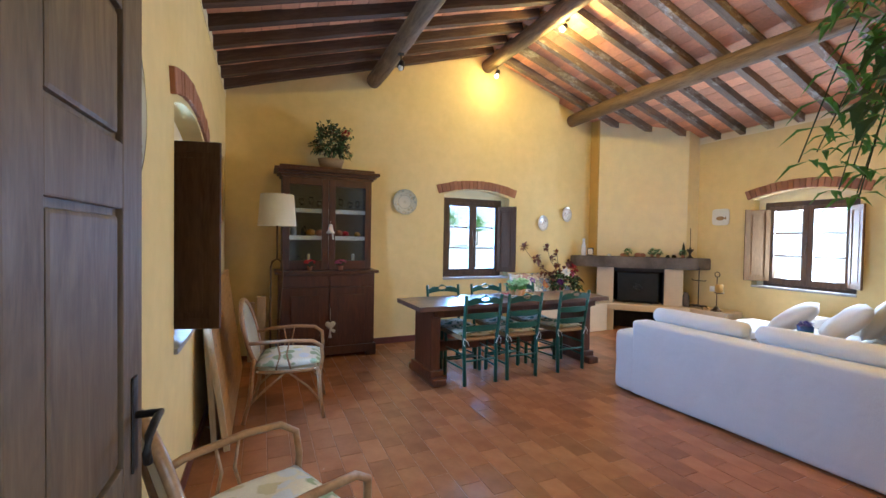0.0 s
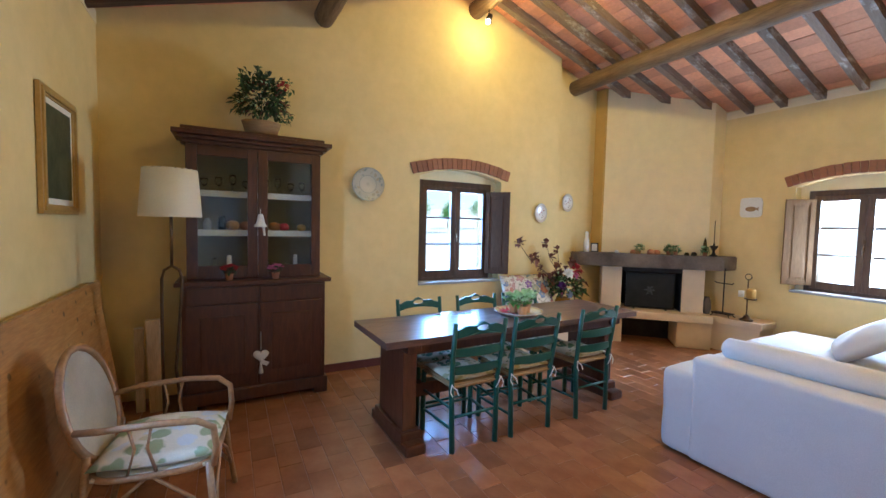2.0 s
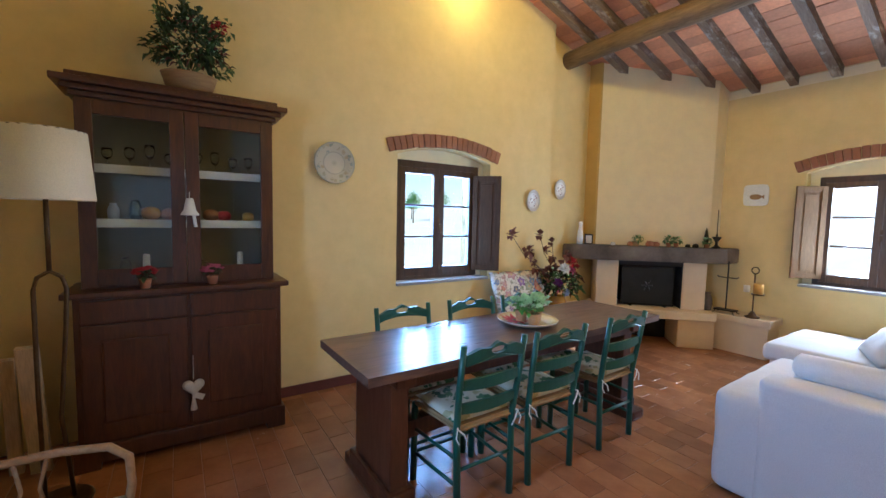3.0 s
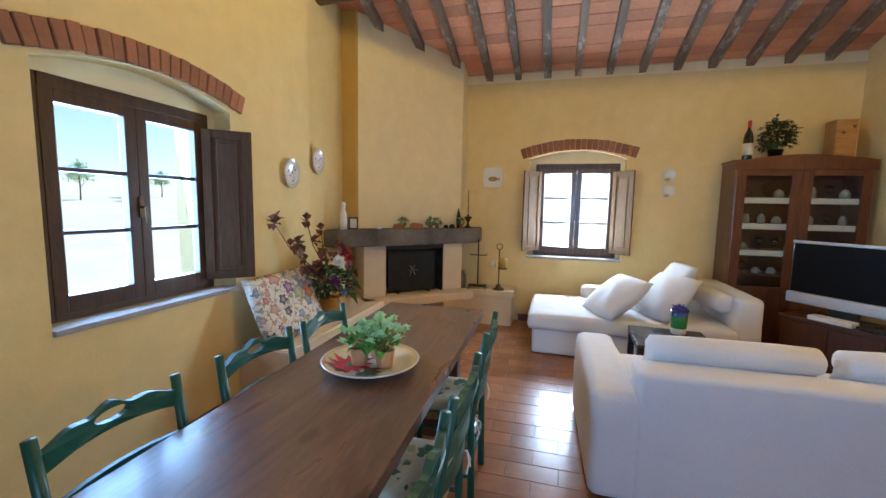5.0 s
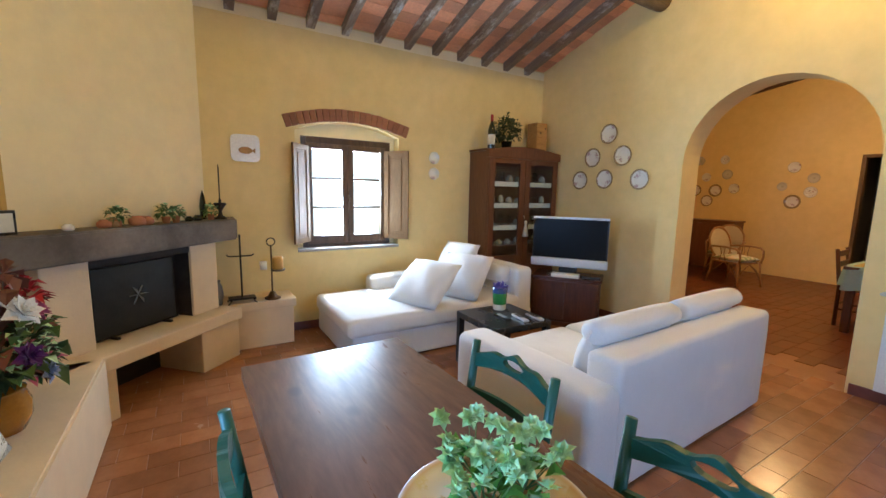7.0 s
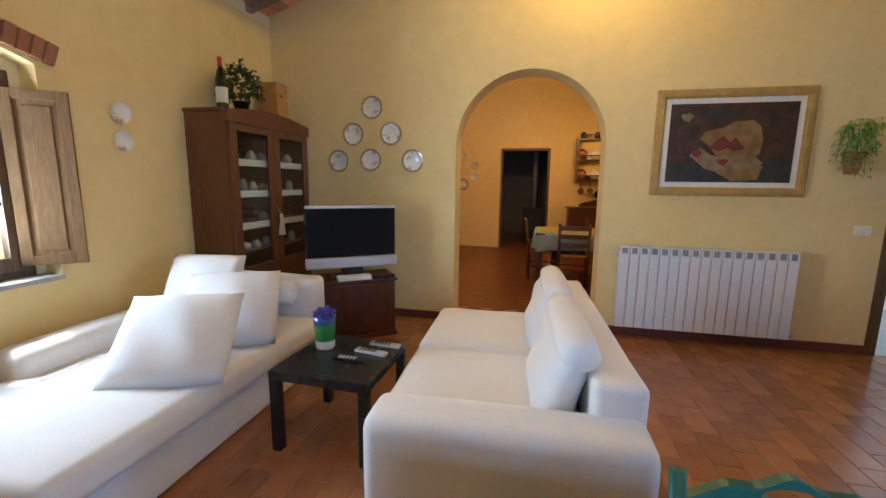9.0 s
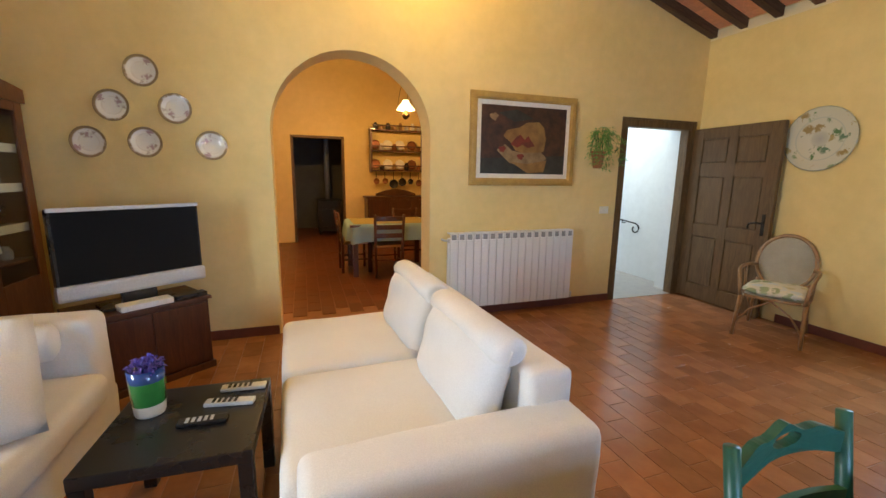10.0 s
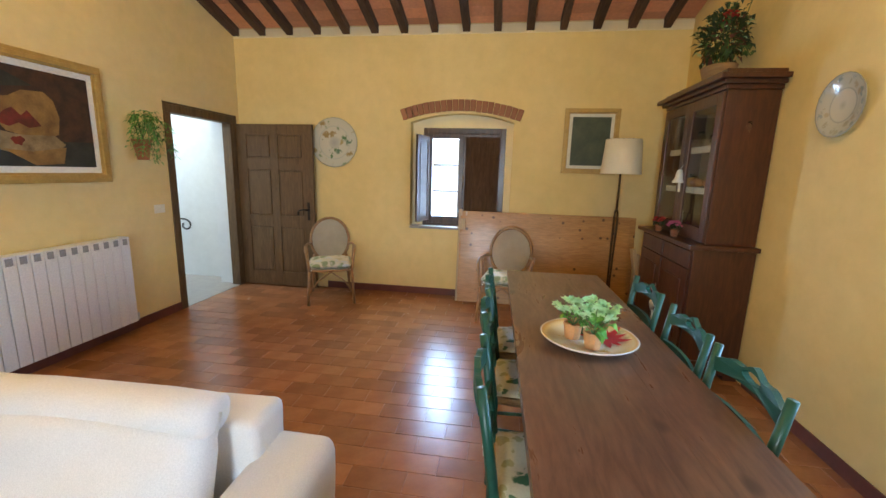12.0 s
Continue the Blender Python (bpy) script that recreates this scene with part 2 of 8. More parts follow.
def ringed(name, ground, stops, marks, scale=26.0, band=(0.55, 0.95)):
    """Glazed plate: rings of colour by the distance from its middle (its radius is 1 in stops), with painted marks on a band."""
    m, nt, ns, ln, b = nodes_of(name)
    tc = ns.new("ShaderNodeTexCoord")
    sx = ns.new("ShaderNodeSeparateXYZ")
    ln.new(tc.outputs["Object"], sx.inputs[0])
    cx = ns.new("ShaderNodeCombineXYZ")
    ln.new(sx.outputs[0], cx.inputs[0])
    ln.new(sx.outputs[1], cx.inputs[1])
    le = ns.new("ShaderNodeVectorMath")
    le.operation = "LENGTH"
    ln.new(cx.outputs[0], le.inputs[0])
    r = le.outputs["Value"]
    col = ramp(nt, r, [(p, c) for p, c in stops])
    vo = ns.new("ShaderNodeTexVoronoi")
    vo.inputs["Scale"].default_value = scale
    ln.new(mix_rgb(nt, 1.3 / scale, tc.outputs["Object"], noise_tex(nt, tc.outputs["Object"], scale * 1.8, 3, 0.7)), vo.inputs["Vector"])
    dots = ramp(nt, vo.outputs["Distance"], [(0.30, 0.9), (0.45, 0.0)])
    zone = ramp(nt, r, [(max(0.001, band[0] - 0.02), 0.0), (band[0], 1.0), (band[1], 1.0), (band[1] + 0.02, 0.0)])
    sp = ns.new("ShaderNodeSeparateColor")
    ln.new(vo.outputs["Color"], sp.inputs[0])
    pick = ramp(nt, sp.outputs[1], [(i / len(marks), c) for i, c in enumerate(marks)])
    pick.node.color_ramp.interpolation = "CONSTANT"
    col = mix_rgb(nt, mix_rgb(nt, 1.0, dots, zone, "MULTIPLY"), col, pick)
    ln.new(col, b.inputs["Base Color"])
    b.inputs["Roughness"].default_value, b.inputs["Coat Weight"].default_value = 0.18, 0.5
    return m


M = {}
M["wall"] = plaster("ochre plaster", (0.80, 0.63, 0.305), (0.745, 0.57, 0.245))
# Darker ochre: the chimney side's shade is put into the plaster colour.
M["wall_shade"] = plaster("ochre plaster with painted shade", (0.60, 0.39, 0.10), (0.53, 0.33, 0.08))
M["wall_cream"] = plaster("cream plaster", (0.88, 0.76, 0.48), (0.85, 0.71, 0.42))
M["stair_white"] = plaster("white plaster", (0.78, 0.80, 0.80), (0.70, 0.73, 0.75))
M["grout"] = surface("cement joint", (0.33, 0.15, 0.075), (0.38, 0.18, 0.09), 0.3)
M["tile"] = surface("waxed terracotta", (0.43, 0.19, 0.085), (0.32, 0.13, 0.055), 0.25, 5, 40, 0.10, vary=0.42, spec=0.5, dist=0.002)
M["tile_field"] = surface("waxed terracotta field", (0.43, 0.19, 0.085), (0.32, 0.13, 0.055), 0.25, 5, 40, 0.10, vary=0.42, island=True, spec=0.5, dist=0.002)
# Same terracotta, with the kitchen's dim warm light put into its colour.
M["tile_kitchen"] = surface("terracotta darkened for dim kitchen lamplight", (0.22, 0.075, 0.03), (0.16, 0.05, 0.02), 0.34, 5, 40, 0.08, vary=0.35, island=True, dist=0.002)
M["pianella"] = surface("fired clay roof tile", (0.86, 0.40, 0.21), (0.78, 0.34, 0.17), 0.85, 4, 30, 0.3, vary=0.5, island=True)
# East-west tone gap is partly lighting put into colour; whitewash patches are real.
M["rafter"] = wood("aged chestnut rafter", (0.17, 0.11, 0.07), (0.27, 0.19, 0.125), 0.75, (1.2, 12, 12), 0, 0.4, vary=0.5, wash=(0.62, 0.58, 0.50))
M["rafter_dark"] = wood("shade-darkened chestnut rafter", (0.075, 0.038, 0.020), (0.135, 0.072, 0.040), 0.8, (1.2, 12, 12), 0, 0.4, vary=0.5)
M["purlin"] = wood("old log beam", (0.11, 0.065, 0.03), (0.24, 0.15, 0.07), 0.7, (8, 1.0, 8), 0, 0.5)
M["brick"] = surface("old brick", (0.42, 0.19, 0.10), (0.34, 0.145, 0.075), 0.9, 9, 50, 0.5, vary=0.35, dist=0.006)
M["skirting"] = surface("dark red skirting tile", (0.17, 0.05, 0.035), (0.12, 0.035, 0.025), 0.4, 6, 40, 0.1)
M["window_wood"] = wood("brown window wood", (0.045, 0.022, 0.012), (0.10, 0.055, 0.028), 0.35, (10, 10, 1.2), 0.3)
M["shutter_wood"] = wood("oak brown shutter", (0.15, 0.080, 0.033), (0.22, 0.125, 0.055), 0.62, (10, 10, 1.2), 0.0)
M["shutter_dark"] = wood("dark varnished shutter", (0.060, 0.030, 0.015), (0.10, 0.053, 0.026), 0.65, (10, 10, 1.2), 0.0)
for k in ("shutter_wood", "shutter_dark"):
    M[k].node_tree.nodes["Principled BSDF"].inputs["Specular IOR Level"].default_value = 0.12
M["window_mid"] = wood("mid-brown window wood", (0.10, 0.055, 0.028), (0.17, 0.10, 0.05), 0.35, (10, 10, 1.2), 0.2)
M["pane"] = thin_glass("window glass", (0.96, 0.98, 0.98))
M["stone"] = surface("grey stone sill", (0.42, 0.40, 0.37), (0.33, 0.31, 0.29), 0.6, 8, 60, 0.3)
M["sofa"] = surface("off-white cotton slipcover", (0.75, 0.735, 0.715), (0.71, 0.69, 0.67), 0.95, 4, 220, 0.25, sheen=0.3, dist=0.002)
nt_ = M["sofa"].node_tree
crease = nt_.nodes.new("ShaderNodeBump")
crease.inputs["Strength"].default_value, crease.inputs["Distance"].default_value = 0.30, 0.03
nt_.links.new(noise_tex(nt_, coords(nt_, (1, 1, 1)), 5.0, 2, 0.45, 0.4), crease.inputs["Height"])
weave = nt_.nodes["Principled BSDF"].inputs["Normal"].links[0].from_node
nt_.links.new(crease.outputs["Normal"], weave.inputs["Normal"])
M["table"] = wood("walnut table", (0.095, 0.048, 0.031), (0.195, 0.105, 0.067), 0.30, (0.9, 5, 5), 0.3, 0.02, knots=0.7)
M["walnut"] = wood("dark cabinet walnut", (0.055, 0.016, 0.008), (0.105, 0.034, 0.014), 0.36, (9, 9, 1.2), 0.2, 0.08)
M["cherry"] = wood("reddish cherry cabinet", (0.11, 0.034, 0.014), (0.17, 0.06, 0.026), 0.34, (9, 9, 1.2), 0.2, 0.08)
M["green_paint"] = surface("green lacquer", (0.013, 0.095, 0.064), (0.010, 0.07, 0.047), 0.40, 6, 60, 0.08)
M["rush"] = surface("woven rush", (0.42, 0.28, 0.13), (0.32, 0.20, 0.09), 0.8, 8, 90, 0.5, stretch=(1, 9, 1))
M["cushion_print"] = spotted("ivy print cotton", (0.62, 0.58, 0.42), [(0.05, 0.14, 0.06), (0.10, 0.20, 0.10), (0.40, 0.38, 0.20), (0.06, 0.16, 0.10)], 17, edge=0.40)
M["pale_print"] = spotted("faded garden print cotton", (0.70, 0.66, 0.52), [(0.30, 0.36, 0.20), (0.55, 0.50, 0.30), (0.62, 0.66, 0.68), (0.36, 0.44, 0.26)], 11, edge=0.42)
M["tapestry"] = embroidery("flower embroidery", (0.78, 0.74, 0.65), [(0.70, 0.20, 0.09), (0.20, 0.04, 0.28), (0.52, 0.24, 0.26), (0.025, 0.04, 0.12), (0.14, 0.27, 0.55), (0.58, 0.36, 0.16), (0.30, 0.34, 0.20), (0.48, 0.08, 0.08)])
M["rattan"] = wood("honey rattan", (0.30, 0.155, 0.06), (0.42, 0.24, 0.11), 0.4, (4, 4, 4), 0.2)
M["cane"] = surface("pale woven cane", (0.80, 0.74, 0.60), (0.72, 0.65, 0.50), 0.7, 12, 160, 0.6)
M["pine"] = wood("knotty pine", (0.43, 0.20, 0.055), (0.56, 0.30, 0.095), 0.4, (9, 1.0, 9), 0.1, 0.06, knots=0.95, kscale=8.5)
M["pale_wood"] = wood("raw pale timber", (0.52, 0.38, 0.22), (0.62, 0.48, 0.30), 0.6, (9, 9, 1), 0)
M["white_paint"] = surface("white enamel", (0.80, 0.80, 0.79), (0.76, 0.76, 0.75), 0.35, 5, 80, 0.04)
M["shade_cloth"] = surface("cream lampshade cloth", (0.80, 0.74, 0.62), (0.76, 0.70, 0.57), 0.9, 6, 200, 0.3)
M["iron"] = surface("dark wrought iron", (0.025, 0.022, 0.02), (0.05, 0.042, 0.035), 0.5, 20, 90, 0.3, metal=0.7)
M["bronze"] = surface("antique bronze", (0.10, 0.06, 0.03), (0.16, 0.10, 0.05), 0.4, 20, 90, 0.2, metal=0.8)
M["black"] = surface("black lacquer", (0.012, 0.011, 0.011), (0.018, 0.016, 0.016), 0.28, 6, 80, 0.03)
M["screen"] = plain("dark screen", (0.006, 0.006, 0.007), 0.3)
M["screen"].node_tree.nodes["Principled BSDF"].inputs["Specular IOR Level"].default_value = 0.12
M["silver"] = surface("silver plastic", (0.60, 0.61, 0.62), (0.55, 0.56, 0.57), 0.35, 6, 90, 0.03, metal=0.3)
M["white_plastic"] = plain("white plastic", (0.78, 0.78, 0.76), 0.4)
M["leaf"] = surface("mid green leaf", (0.08, 0.17, 0.045), (0.13, 0.24, 0.07), 0.5, 12, 80, 0.1, vary=0.5, island=True)
M["leaf_dark"] = surface("dark green leaf", (0.03, 0.065, 0.02), (0.055, 0.09, 0.03), 0.5, 12, 80, 0.1, vary=0.5, island=True)
M["twig"] = surface("dry brown twig", (0.16, 0.10, 0.06), (0.24, 0.16, 0.10), 0.8, 20, 90, 0.4)
M["leaf_bright"] = surface("bright green leaf", (0.12, 0.36, 0.05), (0.20, 0.47, 0.10), 0.5, 12, 80, 0.1, vary=0.4, island=True)
M["leaf_red"] = surface("russet vine leaf", (0.16, 0.045, 0.035), (0.24, 0.10, 0.06), 0.6, 12, 80, 0.1, vary=0.5, island=True)
M["petal_white"] = surface("pale green-white petal", (0.42, 0.74, 0.34), (0.68, 0.86, 0.58), 0.6, 12, 80, 0.1)
M["petal_red"] = surface("red petal", (0.52, 0.03, 0.03), (0.42, 0.02, 0.03), 0.6, 12, 80, 0.1)
M["petal_pink"] = surface("pink petal", (0.62, 0.16, 0.26), (0.50, 0.10, 0.22), 0.6, 12, 80, 0.1)
M["petal_purple"] = surface("dark purple petal", (0.13, 0.02, 0.16), (0.08, 0.012, 0.11), 0.6, 12, 80, 0.1)
M["petal_pale_blue"] = surface("pale blue petal", (0.34, 0.42, 0.62), (0.28, 0.35, 0.54), 0.6, 12, 80, 0.1)
M["petal_blue"] = surface("violet petal", (0.07, 0.06, 0.34), (0.12, 0.08, 0.42), 0.6, 12, 80, 0.1)
M["basket"] = surface("wicker basket", (0.42, 0.26, 0.11), (0.30, 0.17, 0.07), 0.75, 10, 60, 0.6, stretch=(1, 1, 7))
M["terracotta"] = surface("terracotta pot", (0.46, 0.19, 0.09), (0.38, 0.15, 0.07), 0.8, 8, 60, 0.25)
M["peach_pot"] = surface("peach clay pot", (0.60, 0.34, 0.16), (0.52, 0.28, 0.12), 0.7, 8, 60, 0.2)
# Grey that paints the shade in the radiator's top slots; also the flue's grey.
M["slot_grey"] = surface("slot-shade and flue grey", (0.30, 0.31, 0.32), (0.24, 0.25, 0.26), 0.5)
M["amber"] = surface("amber glazed pot", (0.52, 0.25, 0.03), (0.42, 0.18, 0.02), 0.2, 8, 60, 0.08, coat=0.5)
M["ceramic"] = surface("white ceramic", (0.90, 0.89, 0.86), (0.86, 0.85, 0.81), 0.2, 8, 60, 0.03, coat=0.5)
# White china greyed so the cabinet's dim inside is in its colour.
M["china"] = surface("china dimmed for the cabinet inside", (0.40, 0.38, 0.33), (0.33, 0.31, 0.27), 0.25, 8, 60, 0.03, coat=0.3)
M["crystal"] = glass("drinking glass", (0.95, 0.97, 0.96))
M["smoke_glass"] = thin_glass("cabinet glass", (0.93, 0.95, 0.94))
M["wine"] = plain("dark bottle glass", (0.012, 0.016, 0.008), 0.12, coat=0.6)
M["paper"] = plain("cream label paper", (0.70, 0.66, 0.55), 0.8)
M["mantel"] = surface("smoke-stained stone mantel", (0.085, 0.068, 0.055), (0.21, 0.17, 0.135), 0.8, 4, 40, 0.4)
M["fireplace"] = plaster("fireplace plaster", (0.76, 0.62, 0.44), (0.70, 0.56, 0.38))
M["soot"] = surface("sooty firebrick and niche black", (0.016, 0.014, 0.013), (0.03, 0.026, 0.023), 0.8, 8, 60, 0.4)
M["firescreen"] = surface("black iron fire plate", (0.018, 0.022, 0.022), (0.032, 0.032, 0.032), 0.4, 8, 60, 0.1, metal=0.5)
M["gilt"] = surface("gilt wood frame", (0.58, 0.38, 0.11), (0.44, 0.27, 0.075), 0.42, 12, 80, 0.2, metal=0.2)
M["mount"] = surface("ivory mount", (0.86, 0.83, 0.72), (0.82, 0.79, 0.67), 0.85)
M["door_wood"] = wood("dark walnut door", (0.10, 0.056, 0.023), (0.165, 0.098, 0.04), 0.58, (9, 9, 1.2), 0.0, 0.12)
M["wax"] = plain("honey beeswax", (0.60, 0.32, 0.06), 0.5)
M["candle"] = plain("white candle wax", (0.80, 0.77, 0.68), 0.5)
M["lace"] = surface("white lace", (0.78, 0.76, 0.70), (0.70, 0.68, 0.62), 0.9, 20, 120, 0.3)
M["bulb"] = plain("lit bulb", (1.0, 0.80, 0.45), 0.3, 0, 14.0)
M["opal"] = plain("lit opal glass", (1.0, 0.86, 0.50), 0.3, 0, 2.5)
# Meadow colour raised so the overexposed glare outside is in the paint.
M["grass"] = surface("meadow paled for glare", (0.52, 0.52, 0.40), (0.62, 0.60, 0.48), 0.9, 0.2, 6, 0.2)
M["cloth_aqua"] = surface("pale aqua tablecloth", (0.36, 0.54, 0.52), (0.30, 0.48, 0.46), 0.9, 5, 120, 0.2)
M["cloth_olive"] = surface("olive-yellow table runner", (0.40, 0.34, 0.10), (0.33, 0.27, 0.08), 0.9, 5, 120, 0.2)
M["copper"] = surface("tarnished copper", (0.36, 0.15, 0.07), (0.24, 0.10, 0.05), 0.4, 9, 60, 0.1, metal=0.8)
M["lining"] = surface("olive-brown cabinet back", (0.30, 0.25, 0.165), (0.24, 0.195, 0.125), 0.8)
M["pantry_dim"] = surface("grey darkened for the unlit pantry", (0.16, 0.16, 0.14), (0.12, 0.12, 0.11), 0.9)

# ---- building blocks ----


def part(name, bm, material, parent=None, label="", smooth=False, loc=None):
    """Link a bmesh as one mesh object under a thing or part."""
    me = bpy.data.meshes.new(name)
    bmesh.ops.recalc_face_normals(bm, faces=bm.faces)
    bm.to_mesh(me)
    bm.free()
    me.materials.append(material)
    if smooth:
        for p in me.polygons:
            p.use_smooth = True
    ob = new(name, me)
    if parent is not None:
        ob.parent = parent
    if loc is not None:
        ob.matrix_basis = loc if isinstance(loc, Matrix) else Matrix.Translation(loc)
    if label:
        ob["label"] = label
    return ob


def thing(name, m, label, category, group="", kind=""):
    ob = new(name)
    ob.empty_display_size = 0.1
    ob.matrix_basis = m if isinstance(m, Matrix) else pose(*m)
    return tagged(ob, label, category, group, kind)


def bx(bm, x0, y0, z0, x1, y1, z1, bev=0.0, m=None):
    """A box between two corners, its edges rounded by bev."""
    r = bmesh.ops.create_cube(bm, size=1.0)
    vs = r["verts"]
    for v in vs:
        v.co = Vector((x0 + (v.co.x + 0.5) * (x1 - x0), y0 + (v.co.y + 0.5) * (y1 - y0), z0 + (v.co.z + 0.5) * (z1 - z0)))
    if bev:
        es = {e for v in vs for e in v.link_edges}
        res = bmesh.ops.bevel(bm, geom=list(es), offset=bev, segments=2, affect="EDGES", profile=0.6)
        vs = list({v for f in res["faces"] for v in f.verts} | {v for v in vs if v.is_valid})
    if m is not None:
        bmesh.ops.transform(bm, matrix=m, verts=vs)
    return vs


def box(x0, y0, z0, x1, y1, z1, bev=0.0, m=None):
    bm = bmesh.new()
    bx(bm, x0, y0, z0, x1, y1, z1, bev, m)
    return bm


def tube(bm, pts, r, seg=8, closed=False, r2=None):
    """A round bar along a line of points; its radius may run from r to r2."""
    pts = [Vector(p) for p in pts]
    n = len(pts)
    rings = []
    up = Vector((0.13, 0.21, 1)).normalized()
    for i, p in enumerate(pts):
        a = pts[(i - 1) % n] if (closed or i) else p
        b = pts[(i + 1) % n] if (closed or i < n - 1) else p
        d = (b - a).normalized()
        s = d.cross(up)
        if s.length < 0.05:
            s = d.cross(Vector((1, 0.1, 0)))
        s.normalize()
        t = s.cross(d)
        rr = r if r2 is None else r + (r2 - r) * i / max(1, n - 1)
        rings.append([bm.verts.new(p + (s * math.cos(2 * math.pi * k / seg) + t * math.sin(2 * math.pi * k / seg)) * rr) for k in range(seg)])
    for i in range(n if closed else n - 1):
        A, B = rings[i], rings[(i + 1) % n]
        for k in range(seg):
            bm.faces.new((A[k], A[(k + 1) % seg], B[(k + 1) % seg], B[k]))
    if not closed:
        bm.faces.new(rings[0][::-1])
        bm.faces.new(rings[-1])
    return bm


def rod(pts, r, seg=8, closed=False, r2=None):
    return tube(bmesh.new(), pts, r, seg, closed, r2)


def lathe(bm, profile, seg=24, centre=(0, 0, 0), sx=1.0, sy=1.0):
    """Turn a profile of (radius, height) about the vertical axis."""
    c = Vector(centre)
    rings = []
    for r, z in profile:
        if r < 1e-5:
            rings.append([bm.verts.new(c + Vector((0, 0, z)))])
        else:
            rings.append([bm.verts.new(c + Vector((r * sx * math.cos(2 * math.pi * k / seg), r * sy * math.sin(2 * math.pi * k / seg), z))) for k in range(seg)])
    for A, B in zip(rings, rings[1:]):
        for k in range(seg):
            k2 = (k + 1) % seg
            if len(A) == 1 and len(B) > 1:
                bm.faces.new((A[0], B[k2], B[k]))
            elif len(B) == 1 and len(A) > 1:
                bm.faces.new((A[k], A[k2], B[0]))
            elif len(A) > 1:
                bm.faces.new((A[k], A[k2], B[k2], B[k]))
    return bm


def turned(profile, seg=24, centre=(0, 0, 0), sx=1.0, sy=1.0):
    return lathe(bmesh.new(), profile, seg, centre, sx, sy)


def prism(bm, poly, z0, z1, m=None):
    """A plan polygon raised from z0 to z1; z1 may be a rule of x and y."""
    lo = [bm.verts.new((x, y, z0)) for x, y in poly]
    hi = [bm.verts.new((x, y, z1(x, y) if callable(z1) else z1)) for x, y in poly]
    n = len(poly)
    bm.faces.new(lo[::-1])
    bm.faces.new(hi)
    for i in range(n):
        bm.faces.new((lo[i], lo[(i + 1) % n], hi[(i + 1) % n], hi[i]))
    if m is not None:
        bmesh.ops.transform(bm, matrix=m, verts=lo + hi)
    return bm


def pillow(bm, w, d, h, m=None, seg=12, edge=0.12, flat=2.6):
    """A stuffed cushion: thick in the middle, thin at its four seams, with soft dents."""
    vs = {}
    made = []
    for side in (1, -1):
        for i in range(seg + 1):
            for j in range(seg + 1):
                u, v = 2 * i / seg - 1, 2 * j / seg - 1
                border = i in (0, seg) or j in (0, seg)
                if border and side == -1:
                    vs[side, i, j] = vs[1, i, j]
                    continue
                t = (1 - abs(u) ** flat) * (1 - abs(v) ** flat)
                z = side * h / 2 * (t ** 0.55 * (1 - edge) + edge * (0 if border else 1))
                z += 0.012 * math.sin(5 * u + 3 * v) * t
                pull = 1 - 0.05 * (1 - abs(u * v))
                vs[side, i, j] = bm.verts.new((u * w / 2 * (pull if abs(v) > 0.6 else 1), v * d / 2 * (pull if abs(u) > 0.6 else 1), z))
                made.append(vs[side, i, j])
        for i in range(seg):
            for j in range(seg):
                q = (vs[side, i, j], vs[side, i + 1, j], vs[side, i + 1, j + 1], vs[side, i, j + 1])
                bm.faces.new(q if side == 1 else q[::-1])
    if m is not None:
        bmesh.ops.transform(bm, matrix=m, verts=made)
    return bm


def soft_box(x0, y0, z0, x1, y1, z1, r=0.05, puff=0.0, cuts=6):
    """An upholstered block: rounded edges and a slightly domed, uneven surface."""
    bm = bmesh.new()
    bx(bm, x0, y0, z0, x1, y1, z1)
    bmesh.ops.bevel(bm, geom=list(bm.edges), offset=r, segments=4, affect="EDGES", profile=0.5)
    long_edges = [e for e in bm.edges if e.calc_length() > 0.15]
    bmesh.ops.subdivide_edges(bm, edges=long_edges, cuts=cuts, use_grid_fill=True)
    c = Vector(((x0 + x1) / 2, (y0 + y1) / 2, (z0 + z1) / 2))
    h = Vector(((x1 - x0) / 2, (y1 - y0) / 2, (z1 - z0) / 2))
    for v in bm.verts:
        q = v.co - c
        u = [min(1, abs(q[i]) / h[i]) for i in range(3)]
        if puff:
            k = (1 - u[0] ** 2) * (1 - u[1] ** 2)
            if u[2] > 0.6:
                v.co.z += math.copysign(puff * k, q.z)
        v.co += 0.006 * noise.noise_vector(v.co * 5)
    return bm


def leaf_blade(bm, base, way, length, width, droop=0.3, lobes=False):
    """One folded leaf of four triangles from its base along way."""
    way = Vector(way).normalized()
    side = way.cross(Vector((0, 0, 1)))
    if side.length < 0.1:
        side = Vector((1, 0, 0))
    side.normalize()
    base = Vector(base)
    mid = base + way * length * 0.5
    tip = base + way * length + Vector((0, 0, -droop * length))
    lift = side.cross(way) * width * 0.25
    a = bm.verts.new(base)
    l, r = bm.verts.new(mid + side * width / 2 + lift), bm.verts.new(mid - side * width / 2 + lift)
    c, t = bm.verts.new(mid), bm.verts.new(tip)
    for f in ((a, l, c), (a, c, r), (c, l, t), (c, t, r)):
        bm.faces.new(f)


